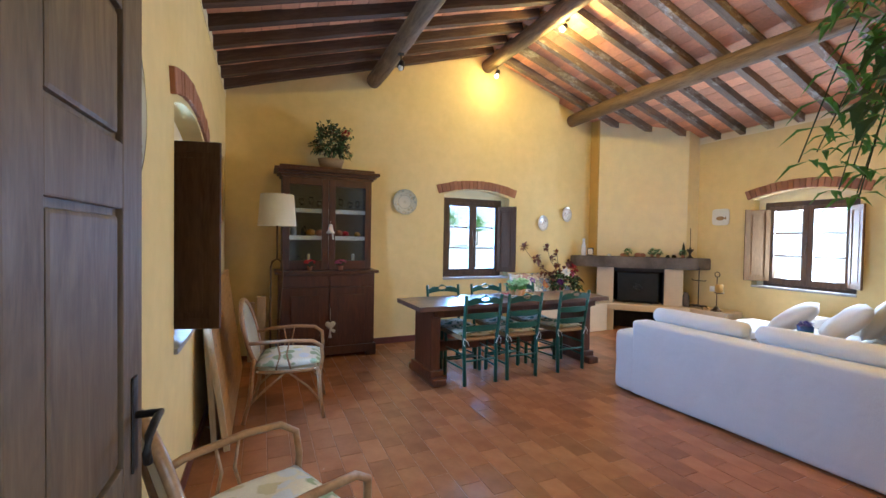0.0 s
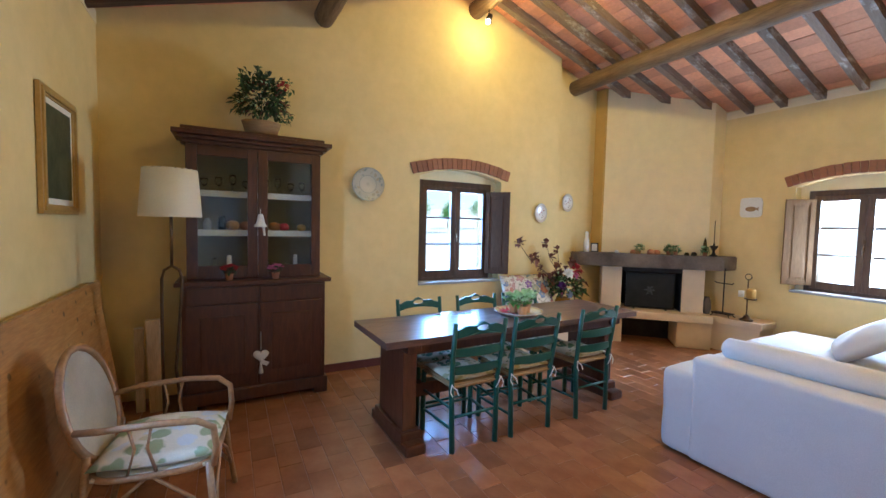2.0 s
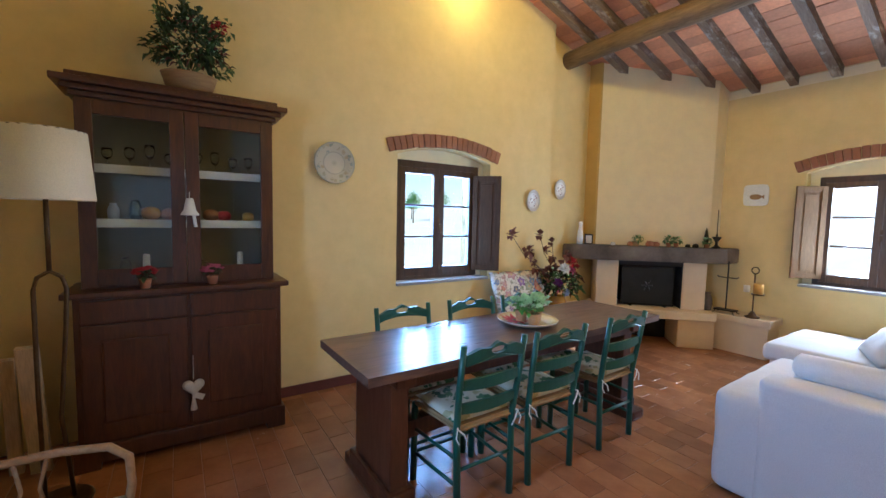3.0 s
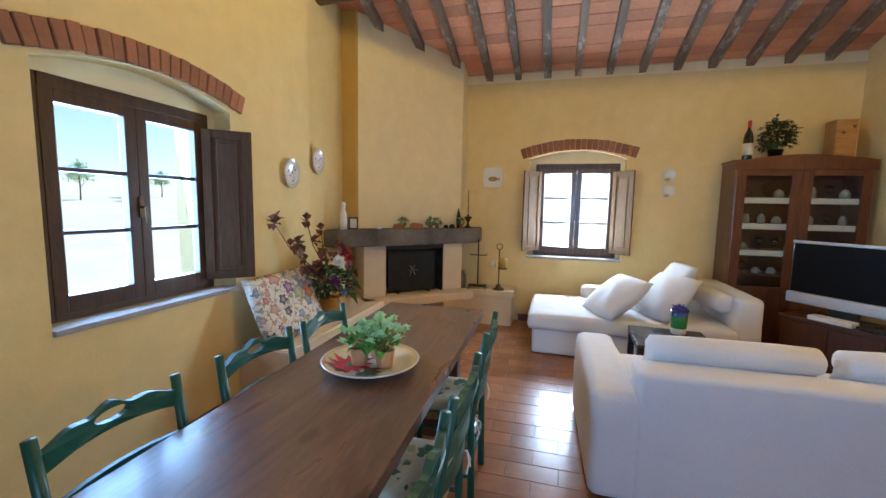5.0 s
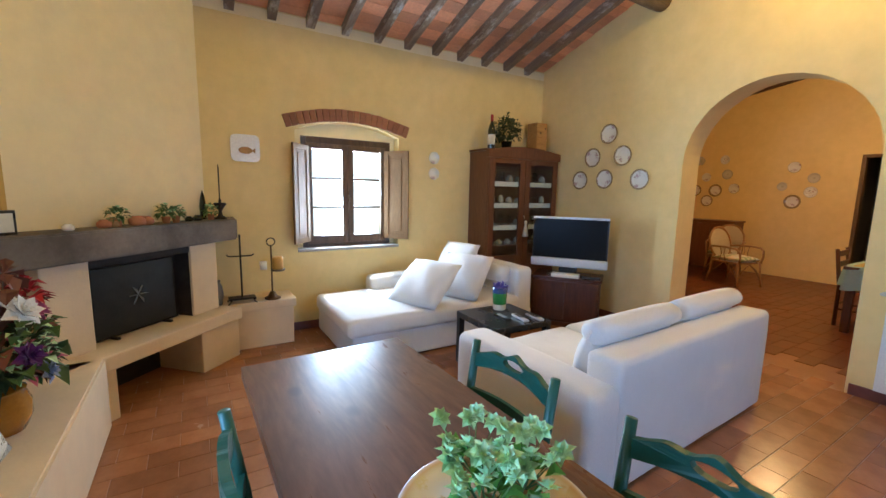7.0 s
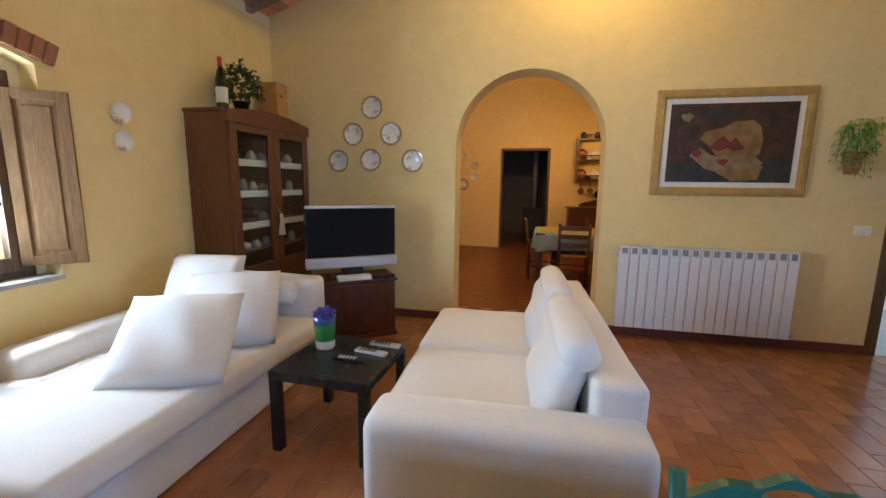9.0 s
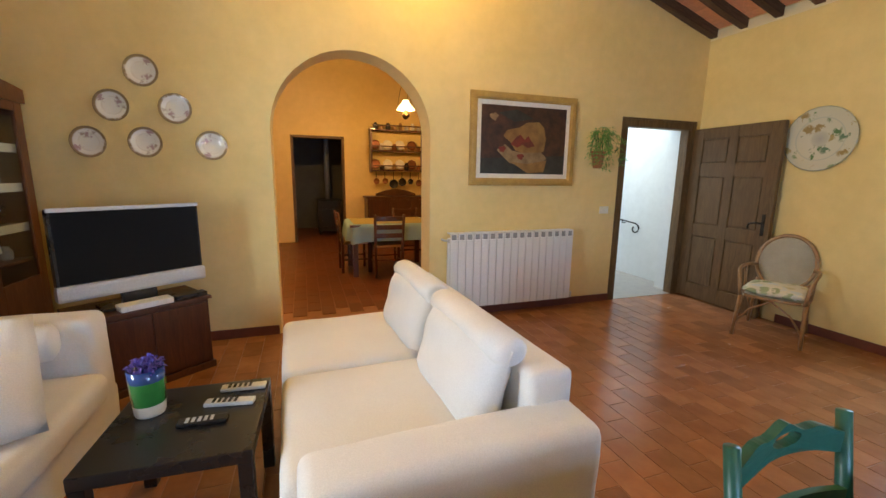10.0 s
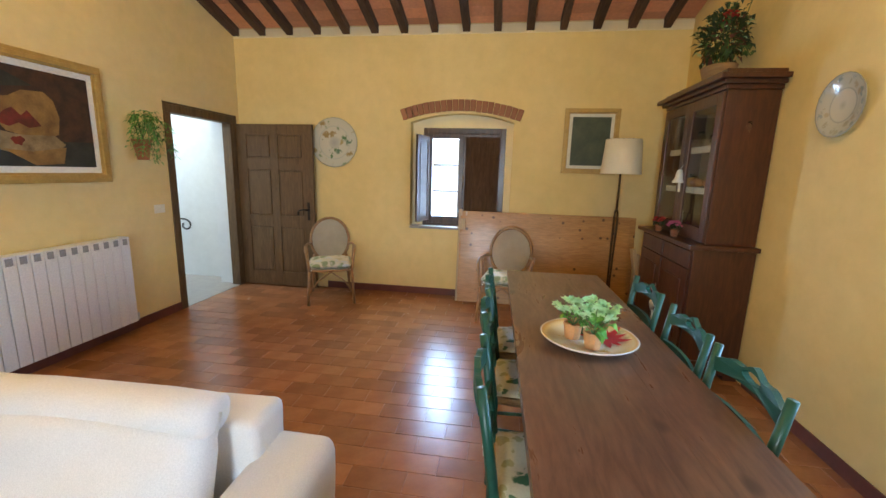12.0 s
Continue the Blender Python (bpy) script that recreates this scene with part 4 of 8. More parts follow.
# ---- fireplace in the corner ----
fire = thing("fireplace", (0, 0, 0), "plastered corner fireplace with a smoke-stained stone mantel", "fireplace", "", "structure")
C = math.sqrt(0.5)
FC = Vector((5.28 + 0.485, 5.28 - 0.485, 0))       # middle of the fire opening's front
fm = Matrix.Translation(FC) @ Matrix.Rotation(radians(-45), 4, "Z")   # local x along the front to the right, y back into the corner
YB_ = YN + NICHE - 0.014                          # wall set back beside the chimney breast to fit the camera's view
hood = bmesh.new()
prism(hood, [(5.43, 5.36), (6.348, 4.41), (XE, 4.41), (XE, YB_), (5.428, YB_)], 1.20, lambda x, y: roof_z(x, 0.09))
part("hood", hood, M["wall_cream"], fire, "tall plastered chimney breast")
# Side strip of the hood, coloured darker to carry its shade.
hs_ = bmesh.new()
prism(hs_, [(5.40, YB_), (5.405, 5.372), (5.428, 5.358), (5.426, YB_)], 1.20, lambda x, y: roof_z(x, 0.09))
part("hood_side", hs_, M["wall_shade"], fire, "side of the chimney breast, its shade put into the ochre")
man = bmesh.new()
prism(man, [(5.00, YB_), (5.00, 5.385), (6.275, 4.175), (XE, 4.175), (XE, YB_)], 1.02, 1.20)
bmesh.ops.bevel(man, geom=list(man.edges), offset=0.012, segments=2, affect="EDGES")
part("mantel", man, M["mantel"], fire, "thick smoke-stained stone mantel shelf")
for x0, x1 in ((-0.63, -0.37), (0.37, 0.63)):
    part("pier", box(x0, 0.0, 0.44, x1, 0.45, 1.02, 0.01, fm), M["fireplace"], fire)
fb = bmesh.new()
bx(fb, -0.372, 0.42, 0.43, 0.372, 0.47, 1.03, 0, fm)
bx(fb, -0.38, 0.01, 0.96, 0.38, 0.46, 1.015, 0, fm)
bx(fb, -0.378, 0.02, 0.44, -0.366, 0.45, 1.0, 0, fm)
bx(fb, 0.366, 0.02, 0.44, 0.378, 0.45, 1.0, 0, fm)
part("firebox", fb, M["soot"], fire, "soot-blackened firebox")
part("hearth_slab", box(-0.68, -0.17, 0.34, 0.70, 0.45, 0.44, 0.012, fm), M["fireplace"], fire, "cream hearth slab")
for x0, x1 in ((-0.68, -0.36), (0.30, 0.70)):
    part("hearth_leg", box(x0, -0.13, 0, x1, 0.4, 0.34, 0.01, fm), M["fireplace"], fire)
# Near-black sheet closes the niche so that the recess reads dark.
part("wood_niche", box(-0.37, 0.30, 0.0, 0.31, 0.36, 0.34, 0, fm), M["soot"], fire, "near-black sheet at the back of the log niche")
lb = bmesh.new()
prism(lb, [(3.68, 4.99), (5.32, 4.99), (5.32, YB_), (STEP + 0.004, YB_), (STEP + 0.004, YN - 0.001), (3.68, YN - 0.001)], 0, 0.44)
bmesh.ops.bevel(lb, geom=list(lb.edges), offset=0.012, segments=2, affect="EDGES")
part("bench", lb, M["fireplace"], fire, "low plastered bench along the wall")
rbn = bmesh.new()
bx(rbn, 6.27, 3.725, 0, XE, 4.60, 0.36, 0.008)
bx(rbn, 6.245, 3.70, 0.36, XE, 4.60, 0.44, 0.010)
part("bench", rbn, M["fireplace"], fire, "low plastered bench beside the hearth")
fs = thing("fire_screen", fm, "black iron fire screen with a small painted motif, in the fireplace", "fire screen")
part("plate", box(-0.30, 0.10, 0.46, 0.30, 0.115, 0.93, 0.004), M["firescreen"], fs)
part("screen_frame", rod([(-0.31, 0.105, 0.455), (0.31, 0.105, 0.455), (0.31, 0.105, 0.94), (-0.31, 0.105, 0.94)], 0.010, 6, True), M["iron"], fs)
for x in (-0.2, 0.2):
    part("foot", box(x - 0.012, 0.04, 0.44, x + 0.012, 0.17, 0.456, 0.003), M["iron"], fs)
mo = bmesh.new()
for k in range(6):
    a = k * math.pi / 3
    leaf_blade(mo, (0, 0.094, 0.70), (math.cos(a), 0, math.sin(a)), 0.075, 0.03, 0)
part("motif", mo, M["silver"], fs, "pale butterfly-like motif")

# ---- kitchen beyond the archway ----
KY = -5.0
KX0, KX1 = 1.62, 8.2
kd = rect(3.47, 4.57, 0.0, 2.22)
kback = [(KX0, 0), (3.50, 0), (3.50, 2.22), (4.57, 2.22), (4.57, 0), (KX1, 0), (KX1, 3.6), (KX0, 4.4)]
wall("wall_kitchen_end", kback, [], "y", KY - 0.3, KY, M["wall"], "ochre plastered end wall of the kitchen")
tagged(part("wall_kitchen_west", box(KX0 - 0.2, KY, 0, KX0, YS - 0.302, 4.4), M["wall"]), "ochre plastered kitchen wall", "wall", "", "structure")
tagged(part("wall_kitchen_east", box(KX1, KY, 0, KX1 + 0.2, YS - 0.302, 3.8), M["wall"]), "ochre plastered kitchen wall", "wall", "", "structure")
tagged(part("wall_kitchen_near", box(XE + T, YS - 0.6, 0, KX1, YS - 0.302, 3.7), M["wall"]), "ochre plastered kitchen wall", "wall", "", "structure")
bm = bmesh.new()
v = [bm.verts.new(p) for p in ((KX0 - 0.2, KY - 0.3, 4.30), (KX1 + 0.2, KY - 0.3, 3.20), (KX1 + 0.2, YS - 0.302, 3.20), (KX0 - 0.2, YS - 0.302, 4.30))]
v += [bm.verts.new(p.co + Vector((0, 0, 0.1))) for p in v]
for f in ((3, 2, 1, 0), (4, 5, 6, 7), (0, 1, 5, 4), (1, 2, 6, 5), (2, 3, 7, 6), (3, 0, 4, 7)):
    bm.faces.new([v[i] for i in f])
tagged(part("ceiling_kitchen", bm, M["pianella"]), "sloping clay tiled kitchen ceiling", "ceiling", "", "structure")
kt = thing("kitchen_rafters", (0, 0, 0), "dark wooden rafters under the kitchen ceiling", "roof beams", "", "structure")
slope = math.atan(1.1 / (KX1 - KX0 + 0.4))
for k in range(13):
    y = KY + 0.2 + 0.38 * k
    part("rafter", box(0, -0.04, -0.10, KX1 - KX0, 0.04, 0), M["rafter_dark"], kt, "", False, Matrix.Translation((KX0, y, 4.27)) @ Matrix.Rotation(slope, 4, "Y"))
# pantry behind the kitchen door, its darkness put into the wall colour
for nm, c in (("wall_pantry_west", (3.0, KY - 2.4, 0, 3.2, KY - 0.302, 2.6)), ("wall_pantry_east", (4.9, KY - 2.4, 0, 5.1, KY - 0.302, 2.6)), ("wall_pantry_end", (3.0, KY - 2.6, 0, 5.1, KY - 2.4, 2.6)), ("ceiling_pantry", (3.0, KY - 2.6, 2.6, 5.1, KY - 0.302, 2.7))):
    tagged(part(nm, box(*c), M["pantry_dim"]), "wall of the unlit room, its dimness put into dark grey", "wall", "", "structure")
kf = bmesh.new()
bx(kf, 3.50, KY - 0.12, 0, 3.55, KY + 0.012, 2.22, 0.004)
bx(kf, 4.52, KY - 0.12, 0, 4.57, KY + 0.012, 2.22, 0.004)
bx(kf, 3.55, KY - 0.12, 2.17, 4.52, KY + 0.012, 2.22, 0.004)
tagged(part("door_frame", kf, M["door_wood"]), "dark frame of the inner kitchen doorway", "door frame", "", "structure")

# ---- outside ----
bm = bmesh.new()
bmesh.ops.create_grid(bm, x_segments=60, y_segments=60, size=900)
for v in bm.verts:
    d = v.co.length
    v.co.z = -3.3 + (max(0, d - 40) * 0.045 + 8 * noise.noise(v.co * 0.006) * min(1, d / 200) if d > 40 else 0)
tagged(part("ground", bm, M["grass"], None, "", True), "meadows and low hills around the house, paled to look overexposed", "ground", "", "structure")


def tree(x, y, h, seed):
    """A broad tree beyond the meadow."""
    r = random.Random(seed)
    d = math.hypot(x, y)
    z = -3.4 + max(0, d - 40) * 0.045 + 8 * noise.noise(Vector((x, y, 0)) * 0.006) * min(1, d / 200)
    t = thing("tree", (x, y, z), "leafy green tree in a far row that stands in for a hillside", "tree", "far row of trees")
    tr = rod([(0, 0, 0), (0.1, 0.05, h * 0.35), (0.0, 0.1, h * 0.7)], 0.16, 8, False, 0.06)
    for k in range(6):
        a = k * 1.1
        tube(tr, [(0.08, 0.05, h * (0.3 + 0.05 * k)), (math.cos(a) * h * 0.12, math.sin(a) * h * 0.12, h * (0.45 + 0.05 * k)), (math.cos(a) * h * 0.24, math.sin(a) * h * 0.24, h * (0.6 + 0.04 * k))], 0.06, 6, False, 0.02)
    part("trunk", tr, M["purlin"], t, "", True)
    cr = bmesh.new()
    for k in range(700):
        a, e, q = r.uniform(0, 6.28), r.uniform(-0.5, 1.57), r.uniform(0.45, 1.0) * (0.8 + 0.2 * math.sin(k % 7))
        c = Vector((math.cos(a) * math.cos(e) * h * 0.34 * q, math.sin(a) * math.cos(e) * h * 0.34 * q, h * 0.6 + math.sin(e) * h * 0.4 * q))
        leaf_blade(cr, c, (r.uniform(-1, 1), r.uniform(-1, 1), r.uniform(-0.6, 0.6)), 0.42, 0.26)
    part("crown", cr, M["leaf_bright"], t)


# Row stands in for a green hillside, spread to fit the north window's view.
row = random.Random(9)
for k in range(13):
    x, y, h, sd_ = 34 + 6.4 * k, 92 + row.uniform(-7, 7), row.uniform(6.0, 9.5), k + 1
    tree(x, y, h, sd_)

# ---- living room: seats and tables ----


def dining_table():
    t = thing("dining_table", (2.765, 4.003, 0, 0, 0, 1.2), "long walnut trestle table with worn plank top", "table")
    x0, x1, y0, y1, z = -1.21, 1.21, -0.333, 0.333, 0.78
    w = (y1 - y0) / 3
    for k in range(3):
        part("tabletop_board", box(x0, y0 + k * w + 0.0001, z - 0.045, x1, y0 + (k + 1) * w - 0.0001, z - 0.0003 * (k % 2)), M["table"], t)
    ym = (y0 + y1) / 2
    for x in (x0 + 0.22, x1 - 0.22):
        tr = bmesh.new()
        bx(tr, x - 0.05, ym - 0.22, 0.10, x + 0.05, ym + 0.22, z - 0.10, 0.008)
        bx(tr, x - 0.055, ym - 0.29, z - 0.11, x + 0.055, ym + 0.29, z - 0.045, 0.01)
        part("trestle", tr, M["walnut"], t)
        ft = bmesh.new()
        bx(ft, x - 0.075, ym - 0.26, 0.05, x + 0.075, ym + 0.26, 0.13, 0.012)
        bx(ft, x - 0.075, ym - 0.34, 0.0, x + 0.075, ym + 0.34, 0.075, 0.02)
        part("foot", ft, M["walnut"], t)
    part("stretcher", box(x0 + 0.18, ym - 0.045, 0.26, x1 - 0.18, ym + 0.045, 0.36, 0.006), M["walnut"], t)
    for y in (y0 + 0.07, y1 - 0.09):
        part("apron", box(x0 + 0.2, y, z - 0.125, x1 - 0.2, y + 0.025, z - 0.046, 0.003), M["walnut"], t)


def top_rail(w, z):
    """A scalloped chair rail with a slot for the fingers."""
    n = 24
    upper, lower = [], []
    for i in range(n + 1):
        u = i / n * 2 - 1
        upper.append((u * w / 2, z + 0.035 * math.cos(u * math.pi / 2) + 0.013 * math.cos(3 * math.pi * u) * (1 - abs(u)) - 0.02))
        lower.append((u * w / 2, z - 0.075 + 0.022 * (1 - u * u)))
    slot = [(0.052 * math.cos(a), z - 0.012 + 0.019 * math.sin(a)) for a in [2 * math.pi * k / 12 for k in range(12)]]
    outer = lower + upper[::-1]
    polys = [[Vector((x, y, 0)) for x, y in outer], [Vector((x, y, 0)) for x, y in slot]]
    tris = tessellate_polygon(polys)
    bm = bmesh.new()
    flat = outer + slot
    bow = lambda x: 0.022 * (1 - (2 * x / w) ** 2)
    A = [bm.verts.new((x, -0.011 - bow(x), y)) for x, y in flat]
    B = [bm.verts.new((x, 0.011 - bow(x), y)) for x, y in flat]
    for i, j, k in tris:
        bm.faces.new((A[i], A[j], A[k]))
        bm.faces.new((B[k], B[j], B[i]))
    s = 0
    for pl in (outer, slot):
        for i in range(len(pl)):
            a, b = s + i, s + (i + 1) % len(pl)
            bm.faces.new((A[a], A[b], B[b], B[a]))
        s += len(pl)
    return bm


def dining_chair(m):
    """Origin on the floor below the back legs' middle; the chair faces +y."""
    c = thing("dining_chair", m, "green lacquered ladder-back chair with rush seat and ivy cushion", "chair", "chairs round the table")
    W, D = 0.40, 0.38
    for s in (-1, 1):
        bm = bmesh.new()
        tube(bm, [(s * W / 2 * 0.88, 0.0, 0), (s * W / 2 * 0.92, 0.01, 0.44), (s * W / 2 * 0.98, -0.02, 0.66), (s * W / 2, -0.055, 0.89)], 0.019, 10, False, 0.016)
        part("leg", bm, M["green_paint"], c, "", True)
        part("leg", rod([(s * 0.21, D, 0), (s * 0.205, D, 0.45)], 0.019, 10), M["green_paint"], c, "", True)
        for z in (0.16, 0.30):
            part("stretcher", rod([(s * W / 2 * 0.9, 0.01, z), (s * 0.207, D, z)], 0.010, 8), M["green_paint"], c, "", True)
    for z in (0.14, 0.27):
        part("stretcher", rod([(-0.207, D, z + 0.02), (0.207, D, z + 0.02)], 0.010, 8), M["green_paint"], c, "", True)
    part("stretcher", rod([(-0.18, 0.005, 0.24), (0.18, 0.005, 0.24)], 0.010, 8), M["green_paint"], c, "", True)
    part("top_rail", top_rail(W - 0.03, 0.865), M["green_paint"], c, "scalloped top rail with a finger slot", False, (0, -0.05, 0))
    for z, yy in ((0.56, -0.005), (0.685, -0.022)):
        bm = bmesh.new()
        n = 8
        rg = []
        for i in range(n + 1):
            u = i / n * 2 - 1
            y = yy - 0.022 * (1 - u * u)
            hgt = 0.024 + 0.006 * (1 - u * u)
            rg.append([bm.verts.new((u * W * 0.46, y - 0.008, z - hgt)), bm.verts.new((u * W * 0.46, y + 0.008, z - hgt)), bm.verts.new((u * W * 0.46, y + 0.008, z + hgt)), bm.verts.new((u * W * 0.46, y - 0.008, z + hgt))])
        for A, B in zip(rg, rg[1:]):
            for k in range(4):
                bm.faces.new((A[k], A[(k + 1) % 4], B[(k + 1) % 4], B[k]))
        bm.faces.new(rg[0][::-1])
        bm.faces.new(rg[-1])
        part("slat", bm, M["green_paint"], c)
    bm = bmesh.new()
    prism(bm, [(-0.185, 0.0), (0.185, 0.0), (0.215, D + 0.01), (-0.215, D + 0.01)], 0.43, 0.465)
    bmesh.ops.bevel(bm, geom=list(bm.edges), offset=0.014, segments=3, affect="EDGES")
    part("seat", bm, M["rush"], c, "woven rush seat")
    part("cushion", pillow(bmesh.new(), 0.40, 0.38, 0.055, pose(0, D / 2 + 0.01, 0.487), 10), M["cushion_print"], c, "ivy-printed seat cushion", True)
    for s in (-1, 1):
        bm = rod([(s * 0.17, 0.02, 0.475), (s * 0.20, -0.02, 0.47), (s * 0.215, -0.03, 0.43), (s * 0.20, -0.035, 0.40)], 0.004, 5)
        tube(bm, [(s * 0.20, -0.02, 0.47), (s * 0.17, -0.035, 0.44), (s * 0.15, -0.03, 0.40)], 0.004, 5)
        part("cushion_tie", bm, M["lace"], c, "white cushion tie")
    return c


def rattan_chair(m, label):
    """A rattan armchair that faces +y; origin on the floor below the seat's middle."""
    c = thing("rattan_armchair", m, label, "armchair", "rattan armchairs")
    # oval back, leaning away
    back = [(0.235 * math.cos(a), -0.24 - 0.13 * (0.5 + 0.5 * math.sin(a)), 0.68 + 0.27 * math.sin(a)) for a in [2 * math.pi * k / 28 for k in range(28)]]
    bm = rod(back, 0.018, 8, True)
    part("back_hoop", bm, M["rattan"], c, "", True)
    inner = bmesh.new()
    ctr = inner.verts.new((0, -0.302, 0.68))
    ring = [inner.verts.new((p[0] * 0.93, p[1] + 0.002, 0.68 + (p[2] - 0.68) * 0.93)) for p in back]
    for k in range(28):
        inner.faces.new((ctr, ring[k], ring[(k + 1) % 28]))
    r = bmesh.ops.solidify(inner, geom=list(inner.faces), thickness=0.014)
    part("backrest", inner, M["cane"], c, "pale woven cane backrest")
    for s in (-1, 1):
        arm = [(s * 0.225, -0.29, 0.63), (s * 0.27, -0.18, 0.645), (s * 0.285, 0.05, 0.655), (s * 0.28, 0.20, 0.645), (s * 0.265, 0.265, 0.60), (s * 0.25, 0.275, 0.50), (s * 0.24, 0.26, 0.40)]
        part("armrest", rod(arm, 0.016, 8), M["rattan"], c, "", True)
        loop = [(s * 0.275, 0.02, 0.645), (s * 0.265, 0.0, 0.54), (s * 0.255, 0.03, 0.42)]
        part("arm_brace", rod(loop, 0.007, 6), M["rattan"], c, "", True)
        part("arm_brace", rod([(s * 0.27, -0.07, 0.645), (s * 0.262, -0.05, 0.54), (s * 0.255, -0.08, 0.42)], 0.007, 6), M["rattan"], c, "", True)
        part("leg", rod([(s * 0.24, 0.24, 0.42), (s * 0.25, 0.26, 0.2), (s * 0.26, 0.29, 0.0)], 0.016, 8), M["rattan"], c, "", True)
        part("leg", rod([(s * 0.20, -0.25, 0.50), (s * 0.22, -0.27, 0.2), (s * 0.24, -0.32, 0.0)], 0.016, 8), M["rattan"], c, "", True)
        part("side_brace", rod([(s * 0.25, 0.27, 0.13), (s * 0.245, 0.17, 0.26), (s * 0.245, 0.0, 0.40), (s * 0.235, -0.16, 0.26), (s * 0.23, -0.29, 0.13)], 0.009, 6), M["rattan"], c, "", True)
    part("front_brace", rod([(-0.25, 0.27, 0.13), (-0.15, 0.26, 0.28), (0, 0.255, 0.385), (0.15, 0.26, 0.28), (0.25, 0.27, 0.13)], 0.009, 6), M["rattan"], c, "", True)
    part("seat_ring", rod([(0.25 * math.copysign(abs(math.cos(a)) ** 0.5, math.cos(a)), 0.255 * math.copysign(abs(math.sin(a)) ** 0.5, math.sin(a)), 0.40) for a in [2 * math.pi * k / 28 for k in range(28)]], 0.015, 8, True), M["rattan"], c, "", True)
    part("seat", box(-0.23, -0.23, 0.395, 0.23, 0.23, 0.41, 0.004), M["cane"], c)
    part("seat_cushion", pillow(bmesh.new(), 0.50, 0.50, 0.11, pose(0, 0.01, 0.455), 12), M["pale_print"], c, "faded flower-print seat cushion", True)
    return c


def sofa_back_to_table():
    """Two-seat sofa that faces +x; its back towards the entrance."""
    s = thing("sofa", (3.44, 1.10, 0, 0, 0, 2.0), "white cotton two-seat sofa with bolster headrests, mid room", "sofa", "white sofas")
    x0, x1, y0, y1 = 0.0, 1.10, 0.0, 1.94
    part("base", soft_box(x0 + 0.02, y0 + 0.01, 0.012, x1 - 0.06, y1 - 0.02, 0.27, 0.03), M["sofa"], s, "", True)
    part("back", soft_box(x0, y0, 0.012, x0 + 0.20, y1 - 0.20, 0.70, 0.035), M["sofa"], s, "", True)
    part("armrest", soft_box(x0 + 0.005, y1 - 0.25, 0.012, x1 - 0.06, y1, 0.575, 0.05, 0.01), M["sofa"], s, "square upholstered armrest", True)
    ym = (y0 + y1 - 0.25) / 2
    for a, b in ((y0 + 0.01, ym - 0.004), (ym + 0.004, y1 - 0.255)):
        part("seat_cushion", soft_box(x0 + 0.18, a, 0.26, x1, b, 0.42, 0.05, 0.025), M["sofa"], s, "", True)
        m = pose(x0 + 0.30, (a + b) / 2, 0.56, 0, 74, 0)
        part("back_cushion", pillow(bmesh.new(), 0.44, b - a - 0.04, 0.19, m, 12, 0.25, 3.5), M["sofa"], s, "", True)
        bm = bmesh.new()
        n = 14
        prof = [(0, -(b - a) / 2 + 0.03), (0.05, -(b - a) / 2 + 0.032), (0.078, -(b - a) / 2 + 0.05), (0.085, -(b - a) / 4), (0.085, (b - a) / 4), (0.078, (b - a) / 2 - 0.05), (0.05, (b - a) / 2 - 0.032), (0, (b - a) / 2 - 0.03)]
        lathe(bm, prof, 18, (0, 0, 0), 1.0, 0.8)
        part("bolster", bm, M["sofa"], s, "rolled bolster headrest", True, pose(x0 + 0.235, (a + b) / 2, 0.755, 90, 0, 0))
    for x in (x0 + 0.08, x1 - 0.14):
        for y in (y0 + 0.08, y1 - 0.08):
            part("foot", box(x - 0.03, y - 0.03, 0, x + 0.03, y + 0.03, 0.04), M["black"], s)


def chaise():
    s = thing("chaise_longue", (0, 0, 0), "white cotton chaise longue under the window, with loose pillows", "sofa", "white sofas")
    x0, x1, y0, y1 = 5.38, 6.52, 1.45, 3.48
    part("base", soft_box(x0 + 0.03, y0, 0.012, x1, y1 - 0.05, 0.27, 0.03), M["sofa"], s, "", True)
    part("seat_cushion", soft_box(x0 - 0.02, y0 + 0.20, 0.26, x1 - 0.10, y1, 0.42, 0.05, 0.02, 8), M["sofa"], s, "", True)
    part("armrest", soft_box(x0 + 0.03, y0, 0.03, x1, y0 + 0.22, 0.70, 0.05, 0.01), M["sofa"], s, "upholstered end rest", True)
    part("back", soft_box(x1 - 0.24, y0 + 0.2, 0.03, x1, 2.92, 0.56, 0.06, 0.01), M["sofa"], s, "low upholstered back against the wall", True)
    bm = bmesh.new()
    lathe(bm, [(0, -0.26), (0.06, -0.255), (0.088, -0.235), (0.092, 0.0), (0.088, 0.235), (0.06, 0.255), (0, 0.26)], 18)
    part("bolster", bm, M["sofa"], s, "rolled bolster at the end rest", True, pose(5.78, y0 + 0.30, 0.62, 0, 90, 8))
    for x in (x0 + 0.1, x1 - 0.1):
        for y in (y0 + 0.08, y1 - 0.1):
            part("foot", box(x - 0.03, y - 0.03, 0, x + 0.03, y + 0.03, 0.04), M["black"], s)


def cushion(m, w, d, h, label):
    c = pillow(bmesh.new(), w, d, h, None, 14, 0.15, 2.4)
    ob = part("throw_pillow", c, M["sofa"], None, "", True, m)
    return tagged(ob, label, "pillow", "pillows on the chaise")


